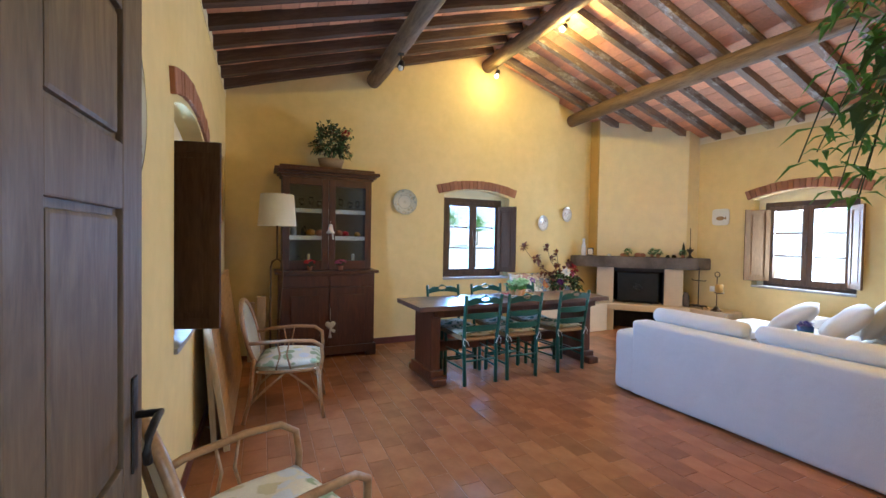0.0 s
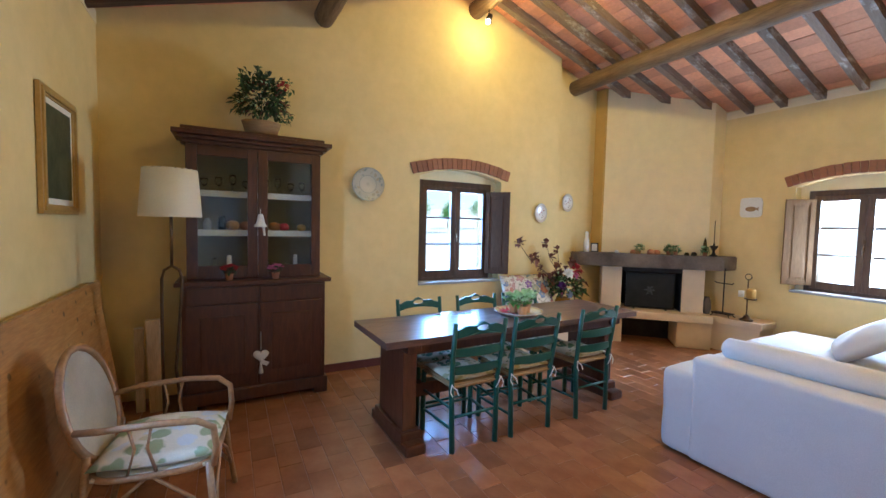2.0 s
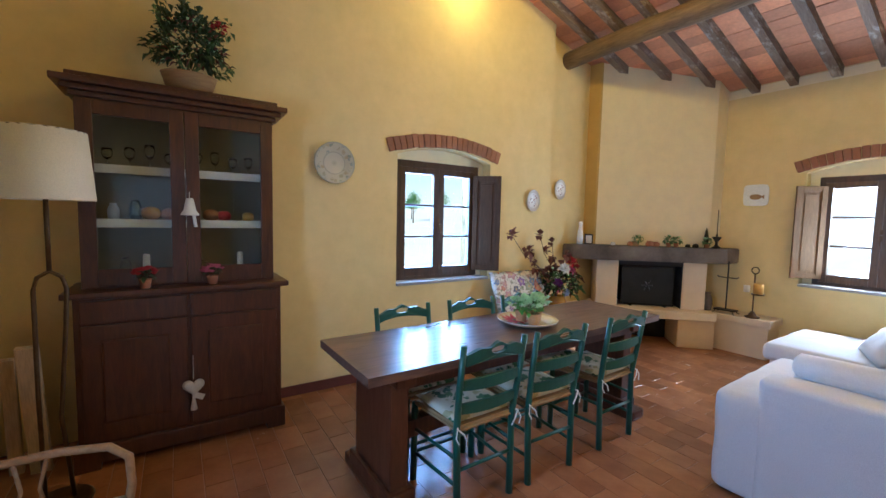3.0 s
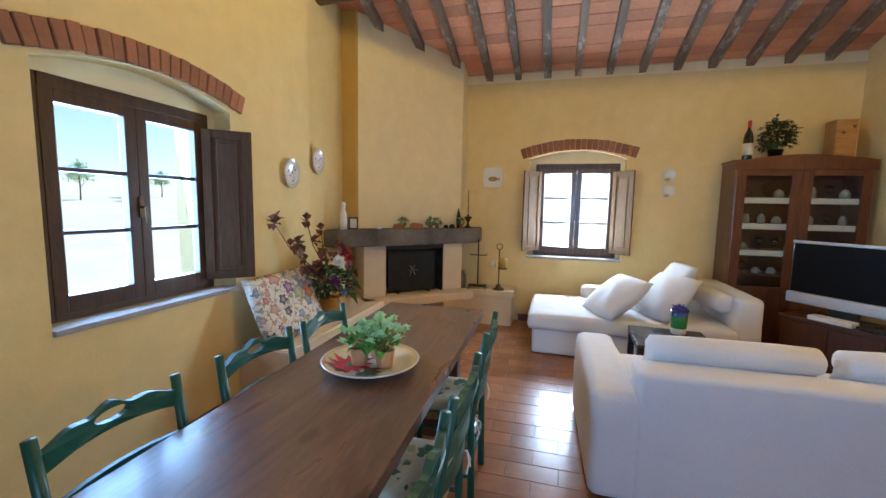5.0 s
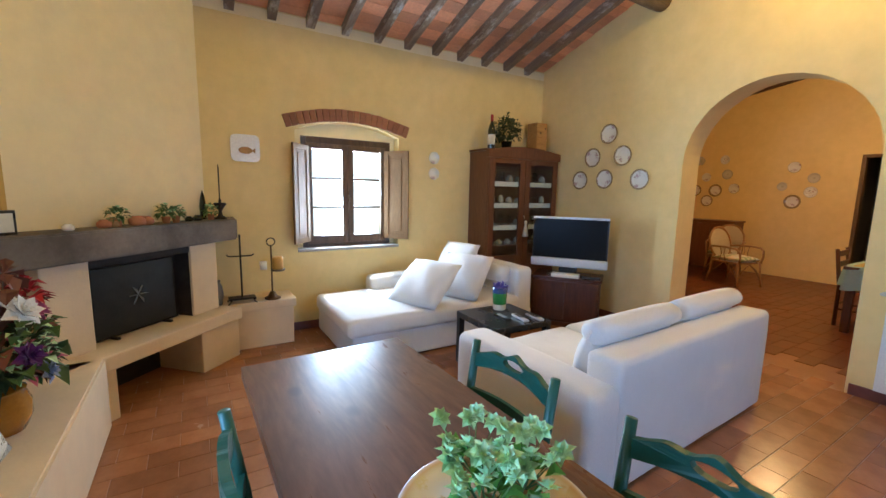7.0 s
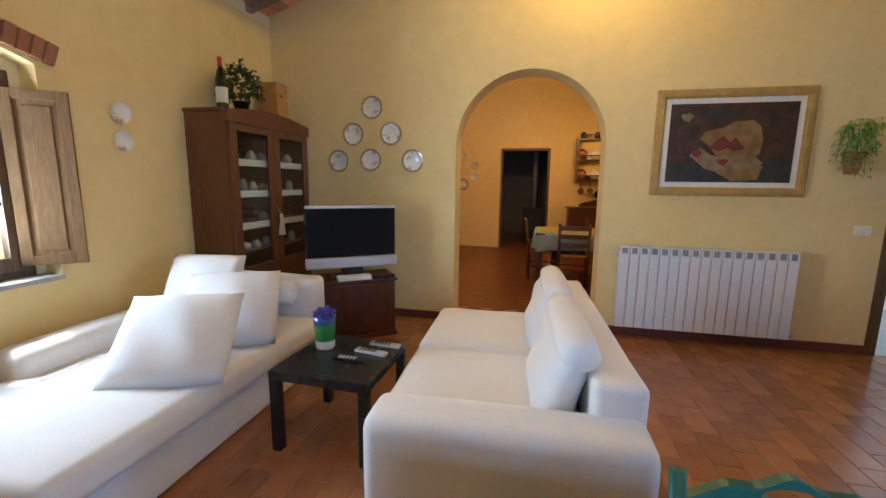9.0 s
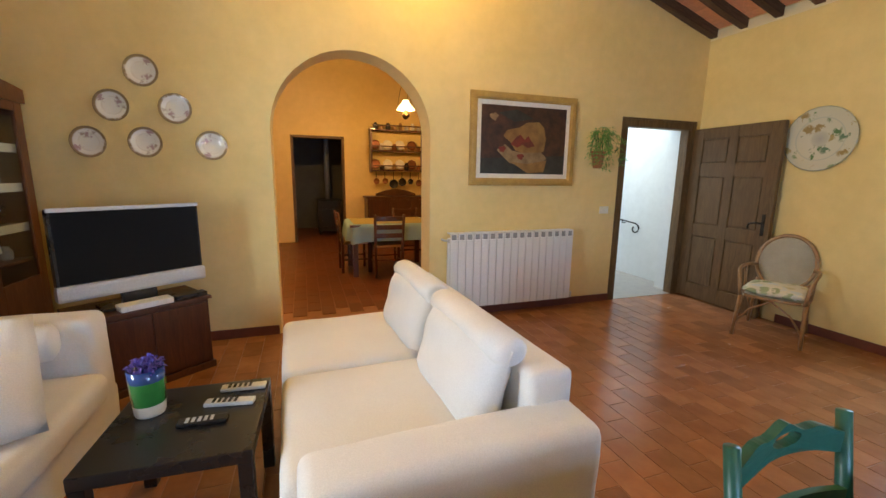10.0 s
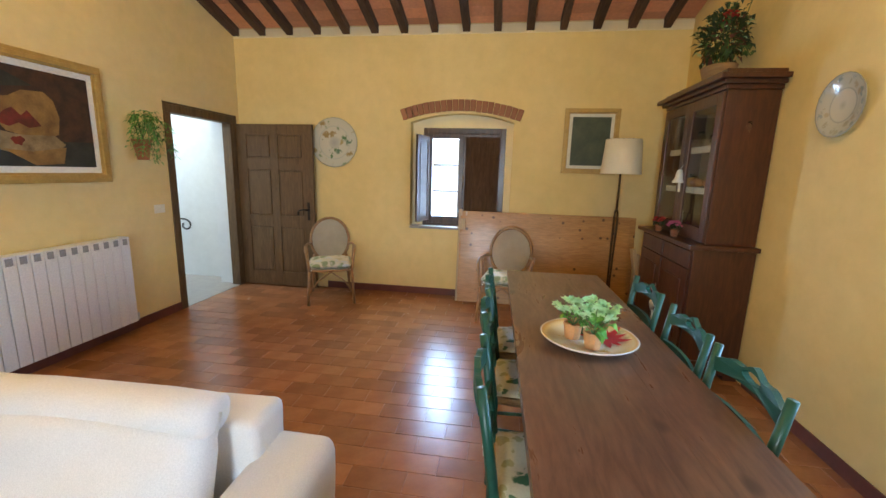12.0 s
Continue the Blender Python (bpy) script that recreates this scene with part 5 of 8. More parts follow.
dining_table()
first = dining_chair(pose(2.19, 3.585, 0, 0, 0, 1))
for x, y, r in ((2.68, 3.585, 0), (3.335, 3.60, 2), (2.16, 4.41, 181), (2.735, 4.40, 178), (3.23, 4.385, 181)):
    copy_thing(first, pose(x, y, 0, 0, 0, r))
rattan_chair(pose(0.42, 3.66, 0, 0, 0, -98) @ Matrix.Scale(0.96, 4), "rattan armchair with oval cane back beside the leaning boards")
rattan_chair(pose(0.22, 1.62, 0, 0, 0, -66) @ Matrix.Scale(0.96, 4), "rattan armchair with oval cane back beside the open door")
sofa_back_to_table()
chaise()
cushion(pose(5.64, 2.64, 0.605, 40, 0, 202), 0.58, 0.55, 0.20, "large white square pillow leaning on the chaise")
cushion(pose(5.66, 2.20, 0.635, 48, 0, 206), 0.55, 0.52, 0.20, "white square pillow leaning at the end of the chaise")
cushion(pose(6.02, 2.04, 0.69, 62, 0, 190), 0.52, 0.50, 0.18, "white pillow propped against the back of the chaise")

ct = thing("coffee_table", (4.845, 2.325, 0, 0, 0, -2.5), "small square black lacquered coffee table", "table")
part("tabletop", box(-0.28, -0.28, 0.405, 0.28, 0.28, 0.455, 0.004), M["black"], ct)
for sx in (-1, 1):
    for sy in (-1, 1):
        part("leg", box(sx * 0.254 - 0.025, sy * 0.254 - 0.025, 0, sx * 0.254 + 0.025, sy * 0.254 + 0.025, 0.405, 0.003), M["black"], ct)

# ---- cabinets ----


def display_cabinet():
    """Tall two-part cabinet on the gable wall; local x to its right as seen from the front, y towards its front."""
    X0, X1, YB = 0.36, 1.49, YN - 0.01
    c = thing("display_cabinet", (0, 0, 0), "tall dark walnut cabinet with two glazed upper doors", "cabinet")
    yf = 4.97
    wd = M["walnut"]
    base = bmesh.new()
    bx(base, X0 + 0.02, yf + 0.02, 0.10, X1 - 0.02, YB, 1.0, 0.004)
    bx(base, X0 - 0.0, yf - 0.01, 0.04, X1 + 0.0, YB, 0.14, 0.008)
    bx(base, X0 - 0.025, yf - 0.03, 1.0, X1 + 0.025, YB, 1.035, 0.008)
    for x in (X0, X1 - 0.12):
        bx(base, x, yf - 0.01, 0.0, x + 0.12, yf + 0.08, 0.05, 0.006)
        bx(base, x, YB - 0.1, 0.0, x + 0.12, YB, 0.05, 0.006)
    part("base_body", base, wd, c)
    xm = (X0 + X1) / 2
    for a, b in ((X0 + 0.05, xm - 0.01), (xm + 0.01, X1 - 0.05)):
        part("drawer_front", box(a, yf + 0.006, 0.85, b, yf + 0.03, 0.98, 0.005), wd, c)
        d = bmesh.new()
        bx(d, a, yf + 0.004, 0.16, b, yf + 0.03, 0.84, 0.004)
        bx(d, a + 0.09, yf - 0.004, 0.26, b - 0.09, yf + 0.02, 0.75, 0.012)
        part("door", d, wd, c)
    u0, u1, yu = X0 + 0.05, X1 - 0.05, yf + 0.10
    up = bmesh.new()
    bx(up, u0, yu, 1.035, u0 + 0.03, YB, 2.12, 0.003)
    bx(up, u1 - 0.03, yu, 1.035, u1, YB, 2.12, 0.003)
    bx(up, u0 + 0.03, YB - 0.015, 1.035, u1 - 0.03, YB, 2.12)
    bx(up, u0 + 0.03, yu, 2.09, u1 - 0.03, YB - 0.015, 2.12)
    bx(up, u0 + 0.03, yu, 1.036, u1 - 0.03, YB - 0.015, 1.07)
    part("upper_body", up, wd, c)
    # Panel added over the walnut back to make the inside paler.
    part("back_panel", box(u0 + 0.032, YB - 0.019, 1.072, u1 - 0.032, YB - 0.0155, 2.088), M["lining"], c, "olive-brown panel over the cabinet's back")
    cor = bmesh.new()
    for k, (o, z0, z1) in enumerate(((0.02, 2.12, 2.15), (0.05, 2.15, 2.18), (0.085, 2.18, 2.215), (0.03, 2.215, 2.25))):
        bx(cor, u0 - o, yu - o, z0, u1 + o, YB, z1, 0.007)
    part("cornice", cor, wd, c, "moulded cornice")
    for z in (1.42, 1.74):
        part("shelf", box(u0 + 0.031, yu + 0.06, z, u1 - 0.031, YB - 0.016, z + 0.018), wd, c)
        lace = box(u0 + 0.033, yu + 0.046, z - 0.028, u1 - 0.033, yu + 0.054, z + 0.022, 0.001)
        part("shelf_lace", lace, M["lace"], c, "white lace shelf edging")
    for a, b in ((u0 + 0.005, xm - 0.002), (xm + 0.002, u1 - 0.005)):
        d = bmesh.new()
        st = 0.075
        bx(d, a, yu - 0.022, 1.05, a + st, yu - 0.001, 2.11, 0.004)
        bx(d, b - st, yu - 0.022, 1.05, b, yu - 0.001, 2.11, 0.004)
        bx(d, a + st, yu - 0.022, 1.05, b - st, yu - 0.001, 1.15, 0.004)
        bx(d, a + st, yu - 0.022, 2.03, b - st, yu - 0.001, 2.11, 0.004)
        dr = part("glazed_door", d, wd, c)
        g = part("pane", box(a + st, yu - 0.014, 1.15, b - st, yu - 0.010, 2.03), M["smoke_glass"], dr)
        g.visible_shadow = False
    return u0, u1, yu, YB


def goblet(x, y, z, h, r):
    ob = part("glass", turned([(0, 0), (r * 0.7, 0.002), (r * 0.6, 0.006), (0.005, 0.012), (0.005, h * 0.4), (r * 0.7, h * 0.5), (r, h * 0.75), (r * 0.85, h), (r * 0.8, h), (r * 0.92, h * 0.75), (r * 0.6, h * 0.54), (0, h * 0.48)], 14), M["crystal"], None, "", True, (x, y, z))
    ob.visible_shadow = False
    tagged(ob, "clear drinking glass on a cabinet shelf", "glass", "glassware in the cabinet")


def jar(x, y, z, h, r, mat_, name, label, category, lid=None):
    t = thing(name, (x, y, z), label, category)
    part("body", turned([(0, 0), (r * 0.8, 0), (r, h * 0.2), (r, h * 0.65), (r * 0.6, h * 0.88), (r * 0.62, h), (r * 0.52, h), (0, h * 0.9)], 18), mat_, t, "", True)
    if lid:
        part("lid", turned([(0, h * 1.12), (r * 0.2, h * 1.1), (r * 0.25, h * 1.03), (r * 0.64, h * 1.02), (r * 0.64, h * 0.985), (0, h * 0.985)], 16), lid, t, "", True)
    return t


cu0, cu1, cyu, cyb = display_cabinet()
for i in range(9):
    goblet(cu0 + 0.12 + 0.105 * i + (0.05 if i > 3 else 0), cyu + 0.17 + 0.05 * (i % 2), 1.759, 0.11 + 0.02 * ((i * 7) % 3), 0.030)

# ---- small things in and on the cabinets ----
for x, z, h, r, mt, nm, lb, ct_ in ((0.55, 1.438, 0.10, 0.030, M["silver"], "tin", "small grey tin on a cabinet shelf", "tin"), (0.66, 1.438, 0.12, 0.035, M["wine"], "dark_jar", "small dark jar on a cabinet shelf", "jar"), (0.60, 1.07, 0.13, 0.028, M["crystal"], "decanter", "small clear decanter on a cabinet shelf", "decanter"), (1.02, 1.07, 0.10, 0.03, M["crystal"], "decanter", "small clear decanter on a cabinet shelf", "decanter")):
    jar(x, cyu + 0.17, z, h, r, mt, nm, lb, ct_)


def fruit(x, y, z, r, mat_, label):
    ob = part("fruit", turned([(0, 0.02 * r), (r * 0.5, 0.0), (r * 0.95, r * 0.45), (r, r * 0.8), (r * 0.8, r * 1.3), (r * 0.3, r * 1.55), (0, r * 1.48)], 16), mat_, None, "", True, (x, y, z))
    tagged(ob, label, "fruit", "ornamental fruit in the cabinet")


for x, r, mt, lb in ((0.74, 0.055, M["amber"], "amber ornamental gourd on the shelf"), (0.84, 0.050, M["terracotta"], "russet ornamental gourd on the shelf"), (1.07, 0.05, M["terracotta"], "russet ornamental pomegranate on the shelf"), (1.15, 0.045, M["petal_red"], "red ornamental apple on the shelf"), (1.30, 0.040, M["wax"], "yellow ornamental pear on the shelf")):
    fruit(x, cyu + 0.14, 1.438, r, mt, lb)
for x in (0.71, 1.24):
    cd = part("candle", turned([(0, 0), (0.035, 0), (0.035, 0.012), (0.020, 0.016), (0.019, 0.15), (0.012, 0.155), (0, 0.15)], 14), M["candle"], None, "", True, (x, cyu + 0.10, 1.07))
    tagged(cd, "white candle on the lower cabinet shelf", "candle", "candles in the cabinet")


def potted(name, m, label, category, pot_r, pot_h, pot_mat, count, size, lsize, leaf_mat, flower=None, fcount=0, fsize=0.02, group="", seed=1, lift=0.0, stems=0):
    """A small pot with a crown of leaves, and flowers on it."""
    r = random.Random(seed)
    t = thing(name, m, label, category, group)
    part("pot", turned([(0, 0), (pot_r * 0.72, 0), (pot_r * 0.95, pot_h * 0.85), (pot_r, pot_h * 0.86), (pot_r, pot_h), (pot_r * 0.88, pot_h), (pot_r * 0.8, pot_h * 0.8), (0, pot_h * 0.8)], 18), pot_mat, t, "", True)
    zc = pot_h + size[2] * 0.6 + lift
    if stems:
        bm = bmesh.new()
        for _ in range(stems):
            a, q = r.uniform(0, 6.28), r.uniform(0.3, 0.9)
            tube(bm, [(0, 0, pot_h * 0.75), (math.cos(a) * size[0] * q * 0.4, math.sin(a) * size[1] * q * 0.4, zc * 0.8), (math.cos(a) * size[0] * q, math.sin(a) * size[1] * q, zc + size[2] * 0.5)], 0.0025, 5)
        part("stalk", bm, M["leaf_dark"], t)
    part("foliage", bush(count, size, lsize, r, centre=(0, 0, zc)), leaf_mat, t)
    if flower:
        bm = bmesh.new()
        for _ in range(fcount):
            a, b = r.uniform(0, 6.28), math.acos(r.uniform(0.0, 1))
            p = Vector((math.cos(a) * math.sin(b) * size[0], math.sin(a) * math.sin(b) * size[1], zc + math.cos(b) * size[2]))
            for k in range(6):
                w = Vector((math.cos(k * 1.047 + a), math.sin(k * 1.047 + a), 0.55))
                leaf_blade(bm, p, w, fsize, fsize * 0.75, -0.2)
                if k % 2:
                    leaf_blade(bm, p + Vector((0, 0, fsize * 0.2)), w + Vector((0, 0, 0.7)), fsize * 0.7, fsize * 0.55, -0.1)
        part("bloom", bm, flower, t)
    return t


potted("flower_pot", (0.71, 5.00, 1.035), "tiny terracotta pot of red flowers on the cabinet ledge", "potted plant", 0.033, 0.055, M["terracotta"], 60, (0.055, 0.05, 0.04), 0.03, M["leaf_dark"], M["petal_red"], 22, 0.024, "pots on the cabinet ledge", 3)
potted("flower_pot", (1.06, 5.00, 1.035), "tiny terracotta pot of pink flowers on the cabinet ledge", "potted plant", 0.033, 0.055, M["terracotta"], 60, (0.055, 0.05, 0.04), 0.03, M["leaf_dark"], M["petal_pink"], 22, 0.024, "pots on the cabinet ledge", 4)
bell = thing("bell_ornament", (0.945, cyu - 0.045, 1.46), "white cloth bell hanging from the cabinet's door knob", "ornament")
part("bell", turned([(0, 0.12), (0.018, 0.118), (0.026, 0.09), (0.034, 0.045), (0.05, 0.02), (0.048, 0.012), (0.0, 0.03)], 14), M["lace"], bell, "", True)
part("clapper", rod([(0.02, 0, 0.02), (0.03, 0, -0.06)], 0.010, 6), M["lace"], bell)
part("string", rod([(0, 0, 0.118), (0, 0.022, 0.16)], 0.002, 5), M["lace"], bell)
heart = thing("heart_ornament", (0.94, 4.955, 0.40), "white padded cloth heart hanging on the cabinet door", "ornament")
hp = bmesh.new()
outl = [(0.0038 * 16 * math.sin(a) ** 3, 0.0038 * (13 * math.cos(a) - 5 * math.cos(2 * a) - 2 * math.cos(3 * a) - math.cos(4 * a))) for a in [2 * math.pi * k / 28 for k in range(28)]]
cf, cbk = hp.verts.new((0, -0.028, 0)), hp.verts.new((0, 0.008, 0))
rg = [hp.verts.new((x, -0.008, z)) for x, z in outl]
rm = [hp.verts.new((x * 0.65, -0.026, z * 0.65)) for x, z in outl]
for k in range(28):
    k2 = (k + 1) % 28
    hp.faces.new((rg[k], rg[k2], rm[k2], rm[k]))
    hp.faces.new((rm[k], rm[k2], cf))
    hp.faces.new((rg[k2], rg[k], cbk))
part("heart", hp, M["lace"], heart, "", True)
part("string", rod([(0, -0.008, 0.05), (0, -0.004, 0.20)], 0.002, 5), M["lace"], heart)
part("tassel", turned([(0, -0.06), (0.007, -0.065), (0.010, -0.09), (0.02, -0.15), (0, -0.15)], 10), M["lace"], heart, "", True)
part("tag", box(0.02, -0.012, -0.06, 0.085, -0.009, -0.025, 0, Matrix.Rotation(0.5, 4, "Y")), M["lace"], heart)

fb_ = thing("flower_basket", (0.965, 5.20, 2.25), "wicker basket of dried leaves and flowers on the cabinet", "flower basket")
part("basket", turned([(0, 0), (0.12, 0), (0.155, 0.11), (0.16, 0.12), (0.15, 0.125), (0.14, 0.11), (0, 0.08)], 26, (0, 0, 0), 1.0, 0.75), M["basket"], fb_, "", True)
r1 = random.Random(12)
part("foliage", bush(520, (0.26, 0.18, 0.27), 0.06, r1, centre=(0, 0, 0.33)), M["leaf_dark"], fb_)
part("foliage", bush(90, (0.24, 0.17, 0.25), 0.06, r1, centre=(0.03, 0, 0.30)), M["leaf_red"], fb_, "russet leaves")
part("bloom", bush(60, (0.24, 0.17, 0.24), 0.035, r1, hollow=0.8, centre=(0, 0, 0.30)), M["petal_white"], fb_)
part("red_flower", bush(26, (0.035, 0.03, 0.04), 0.05, r1, centre=(0.17, -0.04, 0.44)), M["petal_red"], fb_)
sp_ = bmesh.new()
for k in range(14):
    a = r1.uniform(0, 6.28)
    tip = (0.27 * math.cos(a) * r1.uniform(0.7, 1.1), 0.16 * math.sin(a), 0.30 + r1.uniform(-0.2, 0.30))
    tube(sp_, [(0, 0, 0.1), (tip[0] * 0.6, tip[1] * 0.6, 0.3), tip], 0.003, 5)
    for j in range(4):
        leaf_blade(sp_, (tip[0] + r1.uniform(-.02, .02), tip[1], tip[2] + r1.uniform(-.03, .03)), (r1.uniform(-1, 1), r1.uniform(-1, 1), r1.uniform(-.5, .8)), 0.045, 0.03)
part("sprig", sp_, M["leaf"], fb_)

# ---- floor lamp, leaning boards ----
fl = thing("floor_lamp", (0.35, 4.715, 0), "bronze floor lamp with a cream drum shade beside the cabinet", "floor lamp")
part("base", turned([(0, 0), (0.13, 0), (0.135, 0.012), (0.12, 0.022), (0.02, 0.028), (0, 0.028)], 24), M["bronze"], fl, "", True)
part("stem", rod([(-0.055, 0, 0.02), (-0.062, 0, 0.6), (-0.06, 0, 1.10), (-0.045, 0, 1.16), (0, 0, 1.19), (0.045, 0, 1.16), (0.06, 0, 1.10), (0.05, 0, 0.9), (0.018, 0, 0.45), (0.055, 0, 0.02)], 0.010, 8), M["bronze"], fl, "looped bronze stem", True)
part("pole", rod([(0, 0, 1.19), (0, 0, 1.60)], 0.010, 8), M["bronze"], fl, "", True)
sh = turned([(0.190, 1.535), (0.165, 1.865), (0.162, 1.865), (0.187, 1.535)], 32)
part("shade", sh, M["shade_cloth"], fl, "cream cloth drum shade", True)
part("shade_ring", rod([(0.163 * math.cos(a), 0.163 * math.sin(a), 1.862) for a in [k * math.pi / 12 for k in range(24)]], 0.003, 5, True), M["bronze"], fl)
part("spider", rod([(-0.163, 0, 1.862), (0, 0, 1.80), (0.163, 0, 1.862)], 0.003, 5), M["bronze"], fl)
part("bulb", turned([(0, 1.60), (0.015, 1.605), (0.028, 1.66), (0.018, 1.70), (0, 1.71)], 12), M["ceramic"], fl, "", True)


def leaning(name, y0, y1, h, foot, thick, mat_, label, extra=True):
    """A board that stands on the floor and leans on the west wall."""
    lean = math.degrees(math.asin((foot - 0.035) / h))
    t = thing(name, pose(XW + foot, 0, 0, 0, -lean, 0), label, "board", "boards leaning on the wall")
    p = bmesh.new()
    bx(p, 0, y0, 0.0, thick, y1, h, 0.004)
    part("panel", p, mat_, t)
    part("edge_strip", box(-0.004, y0 - 0.022, 0.0, thick + 0.004, y0 - 0.001, h, 0.003), M["pale_wood"], t, "pale raw edge")
    if extra:
        part("cleat", box(thick + 0.001, y0 - 0.02, h - 0.22, thick + 0.03, y0 + 0.06, h - 0.09, 0.004), M["pale_wood"], t, "pale wooden cleat")
        part("cleat", box(thick + 0.001, y0 - 0.02, h - 0.06, thick + 0.02, y0 + 0.02, h + 0.02, 0.004), M["pale_wood"], t)
    return t


leaning("leaning_board", 3.18, 5.06, 1.06, 0.10, 0.03, M["pine"], "knotty pine bed panel leaning below the window", False)
leaning("leaning_board", 3.10, 5.00, 1.07, 0.18, 0.03, M["pine"], "knotty pine bed panel leaning in front of another")
pl = part("loose_plank", box(-0.045, -0.02, 0, 0.045, 0.02, 0.78, 0.004), M["pale_wood"], None, "", False, pose(0.20, 5.12, 0.002, 12, 0, 0))
tagged(pl, "pale raw plank standing against the gable wall", "plank")
part_ = part("loose_plank", box(-0.03, -0.02, 0, 0.03, 0.02, 0.70, 0.004), M["pale_wood"], None, "", False, pose(0.09, 5.16, 0.002, 10, 0, 6))
tagged(part_, "narrow pale plank standing against the gable wall", "plank")

# ---- plates and pictures ----
floral = ringed("white plate with a flower sprig", None, [(0.0, (0.76, 0.74, 0.68)), (0.060, (0.74, 0.72, 0.66)), (0.064, (0.62, 0.58, 0.50)), (0.068, (0.77, 0.75, 0.69)), (0.092, (0.75, 0.73, 0.67)), (0.098, (0.30, 0.22, 0.12))], [(0.42, 0.28, 0.30), (0.36, 0.36, 0.26), (0.74, 0.72, 0.66), (0.40, 0.32, 0.28), (0.74, 0.72, 0.66)], 15, (0.045, 0.092))
blue_grey = ringed("grey-green painted plate", None, [(0.0, (0.40, 0.39, 0.30)), (0.03, (0.55, 0.52, 0.42)), (0.085, (0.53, 0.50, 0.40)), (0.090, (0.30, 0.32, 0.28)), (0.096, (0.50, 0.47, 0.37)), (0.155, (0.48, 0.45, 0.35)), (0.168, (0.34, 0.35, 0.30))], [(0.22, 0.26, 0.22), (0.34, 0.32, 0.22), (0.26, 0.30, 0.28), (0.40, 0.34, 0.22)], 24, (0.10, 0.15))
green_leafy = ringed("white plate with green leaves", None, [(0.0, (0.40, 0.38, 0.36)), (0.06, (0.50, 0.49, 0.40)), (0.08, (0.60, 0.58, 0.47)), (0.185, (0.58, 0.56, 0.45)), (0.19, (0.42, 0.46, 0.40)), (0.20, (0.58, 0.56, 0.45)), (0.28, (0.55, 0.53, 0.42)), (0.292, (0.30, 0.34, 0.28))], [(0.05, 0.15, 0.04), (0.08, 0.20, 0.06), (0.30, 0.20, 0.06), (0.07, 0.16, 0.09), (0.36, 0.27, 0.10)], 10, (0.08, 0.275))
cherry_pl = ringed("white oval plate with a red branch", None, [(0.0, (0.74, 0.72, 0.68)), (0.085, (0.74, 0.72, 0.68)), (0.092, (0.55, 0.50, 0.42))], [(0.34, 0.05, 0.05), (0.14, 0.09, 0.06), (0.74, 0.72, 0.68), (0.30, 0.10, 0.07)], 40, (0.02, 0.065))


def plate(m, r, mat_, label, group, sx=1.0):
    """A plate hung flat on a wall; local z points out of the wall."""
    bm = turned([(0, 0.006), (r * 0.55, 0.006), (r * 0.66, 0.012), (r * 0.97, 0.026), (r, 0.026), (r, 0.022), (r * 0.68, 0.004), (r * 0.55, 0.0), (0, 0.0)], 36, (0, 0, 0), sx, 1.0)
    ob = part("wall_plate", bm, mat_, None, "", True, m)
    return tagged(ob, label, "plate", group)


def on_wall(wl, u, z, off=0.004):
    return {"N": pose(u, YN - off, z, 90, 0, 0), "S": pose(u, YS + off, z, 90, 0, 180), "E": pose(XE - off, u, z, 90, 0, -90), "W": pose(XW + off, u, z, 90, 0, 90)}[wl]


plate(on_wall("N", 1.988, 1.93), 0.172, blue_grey, "large grey-green painted plate on the gable wall", "plates on the gable wall")
plate(on_wall("N", 4.31, 1.715), 0.125, cherry_pl, "small oval plate with a red branch on the wall", "plates on the gable wall", 0.82)
plate(on_wall("N", 4.89, 1.88, 0.016 - NICHE), 0.125, cherry_pl, "small oval plate with a red branch on the wall", "plates on the gable wall", 0.82)
for u, z in ((5.47, 2.18), (5.68, 1.92), (5.27, 1.92), (5.85, 1.65), (5.49, 1.66), (5.04, 1.65)):
    plate(on_wall("S", u, z) @ Matrix.Rotation(u * 7, 4, "Z"), 0.114, floral, "white flower-painted plate on the wall by the archway", "six plates on the wall")
plate(on_wall("W", 1.53, 1.82), 0.292, green_leafy, "big white plate painted with green leaves", "")
for z in (1.87, 1.685):
    plate(on_wall("E", 2.015, z), 0.072, floral, "small flower-painted saucer on the wall by the window", "saucers on the wall")
sq = thing("square_plate", on_wall("E", 4.05, 1.84), "white square plate with a brown fish painted on it", "plate")
b = bmesh.new()
prism(b, [(0.125 * math.copysign(abs(math.cos(a)) ** 0.35, math.cos(a)), 0.125 * math.copysign(abs(math.sin(a)) ** 0.35, math.sin(a))) for a in [2 * math.pi * k / 32 for k in range(32)]], 0, 0.014)
part("dish", b, M["ceramic"], sq)
b = bmesh.new()
prism(b, [(0.06 * math.cos(a) - 0.0, 0.032 * math.sin(a) - 0.02) for a in [2 * math.pi * k / 18 for k in range(18)]], 0.0145, 0.018)
prism(b, [(0.055, -0.02), (0.085, 0.005), (0.085, -0.045)], 0.0145, 0.018)
part("fish_motif", b, M["basket"], sq, "brown painted fish")


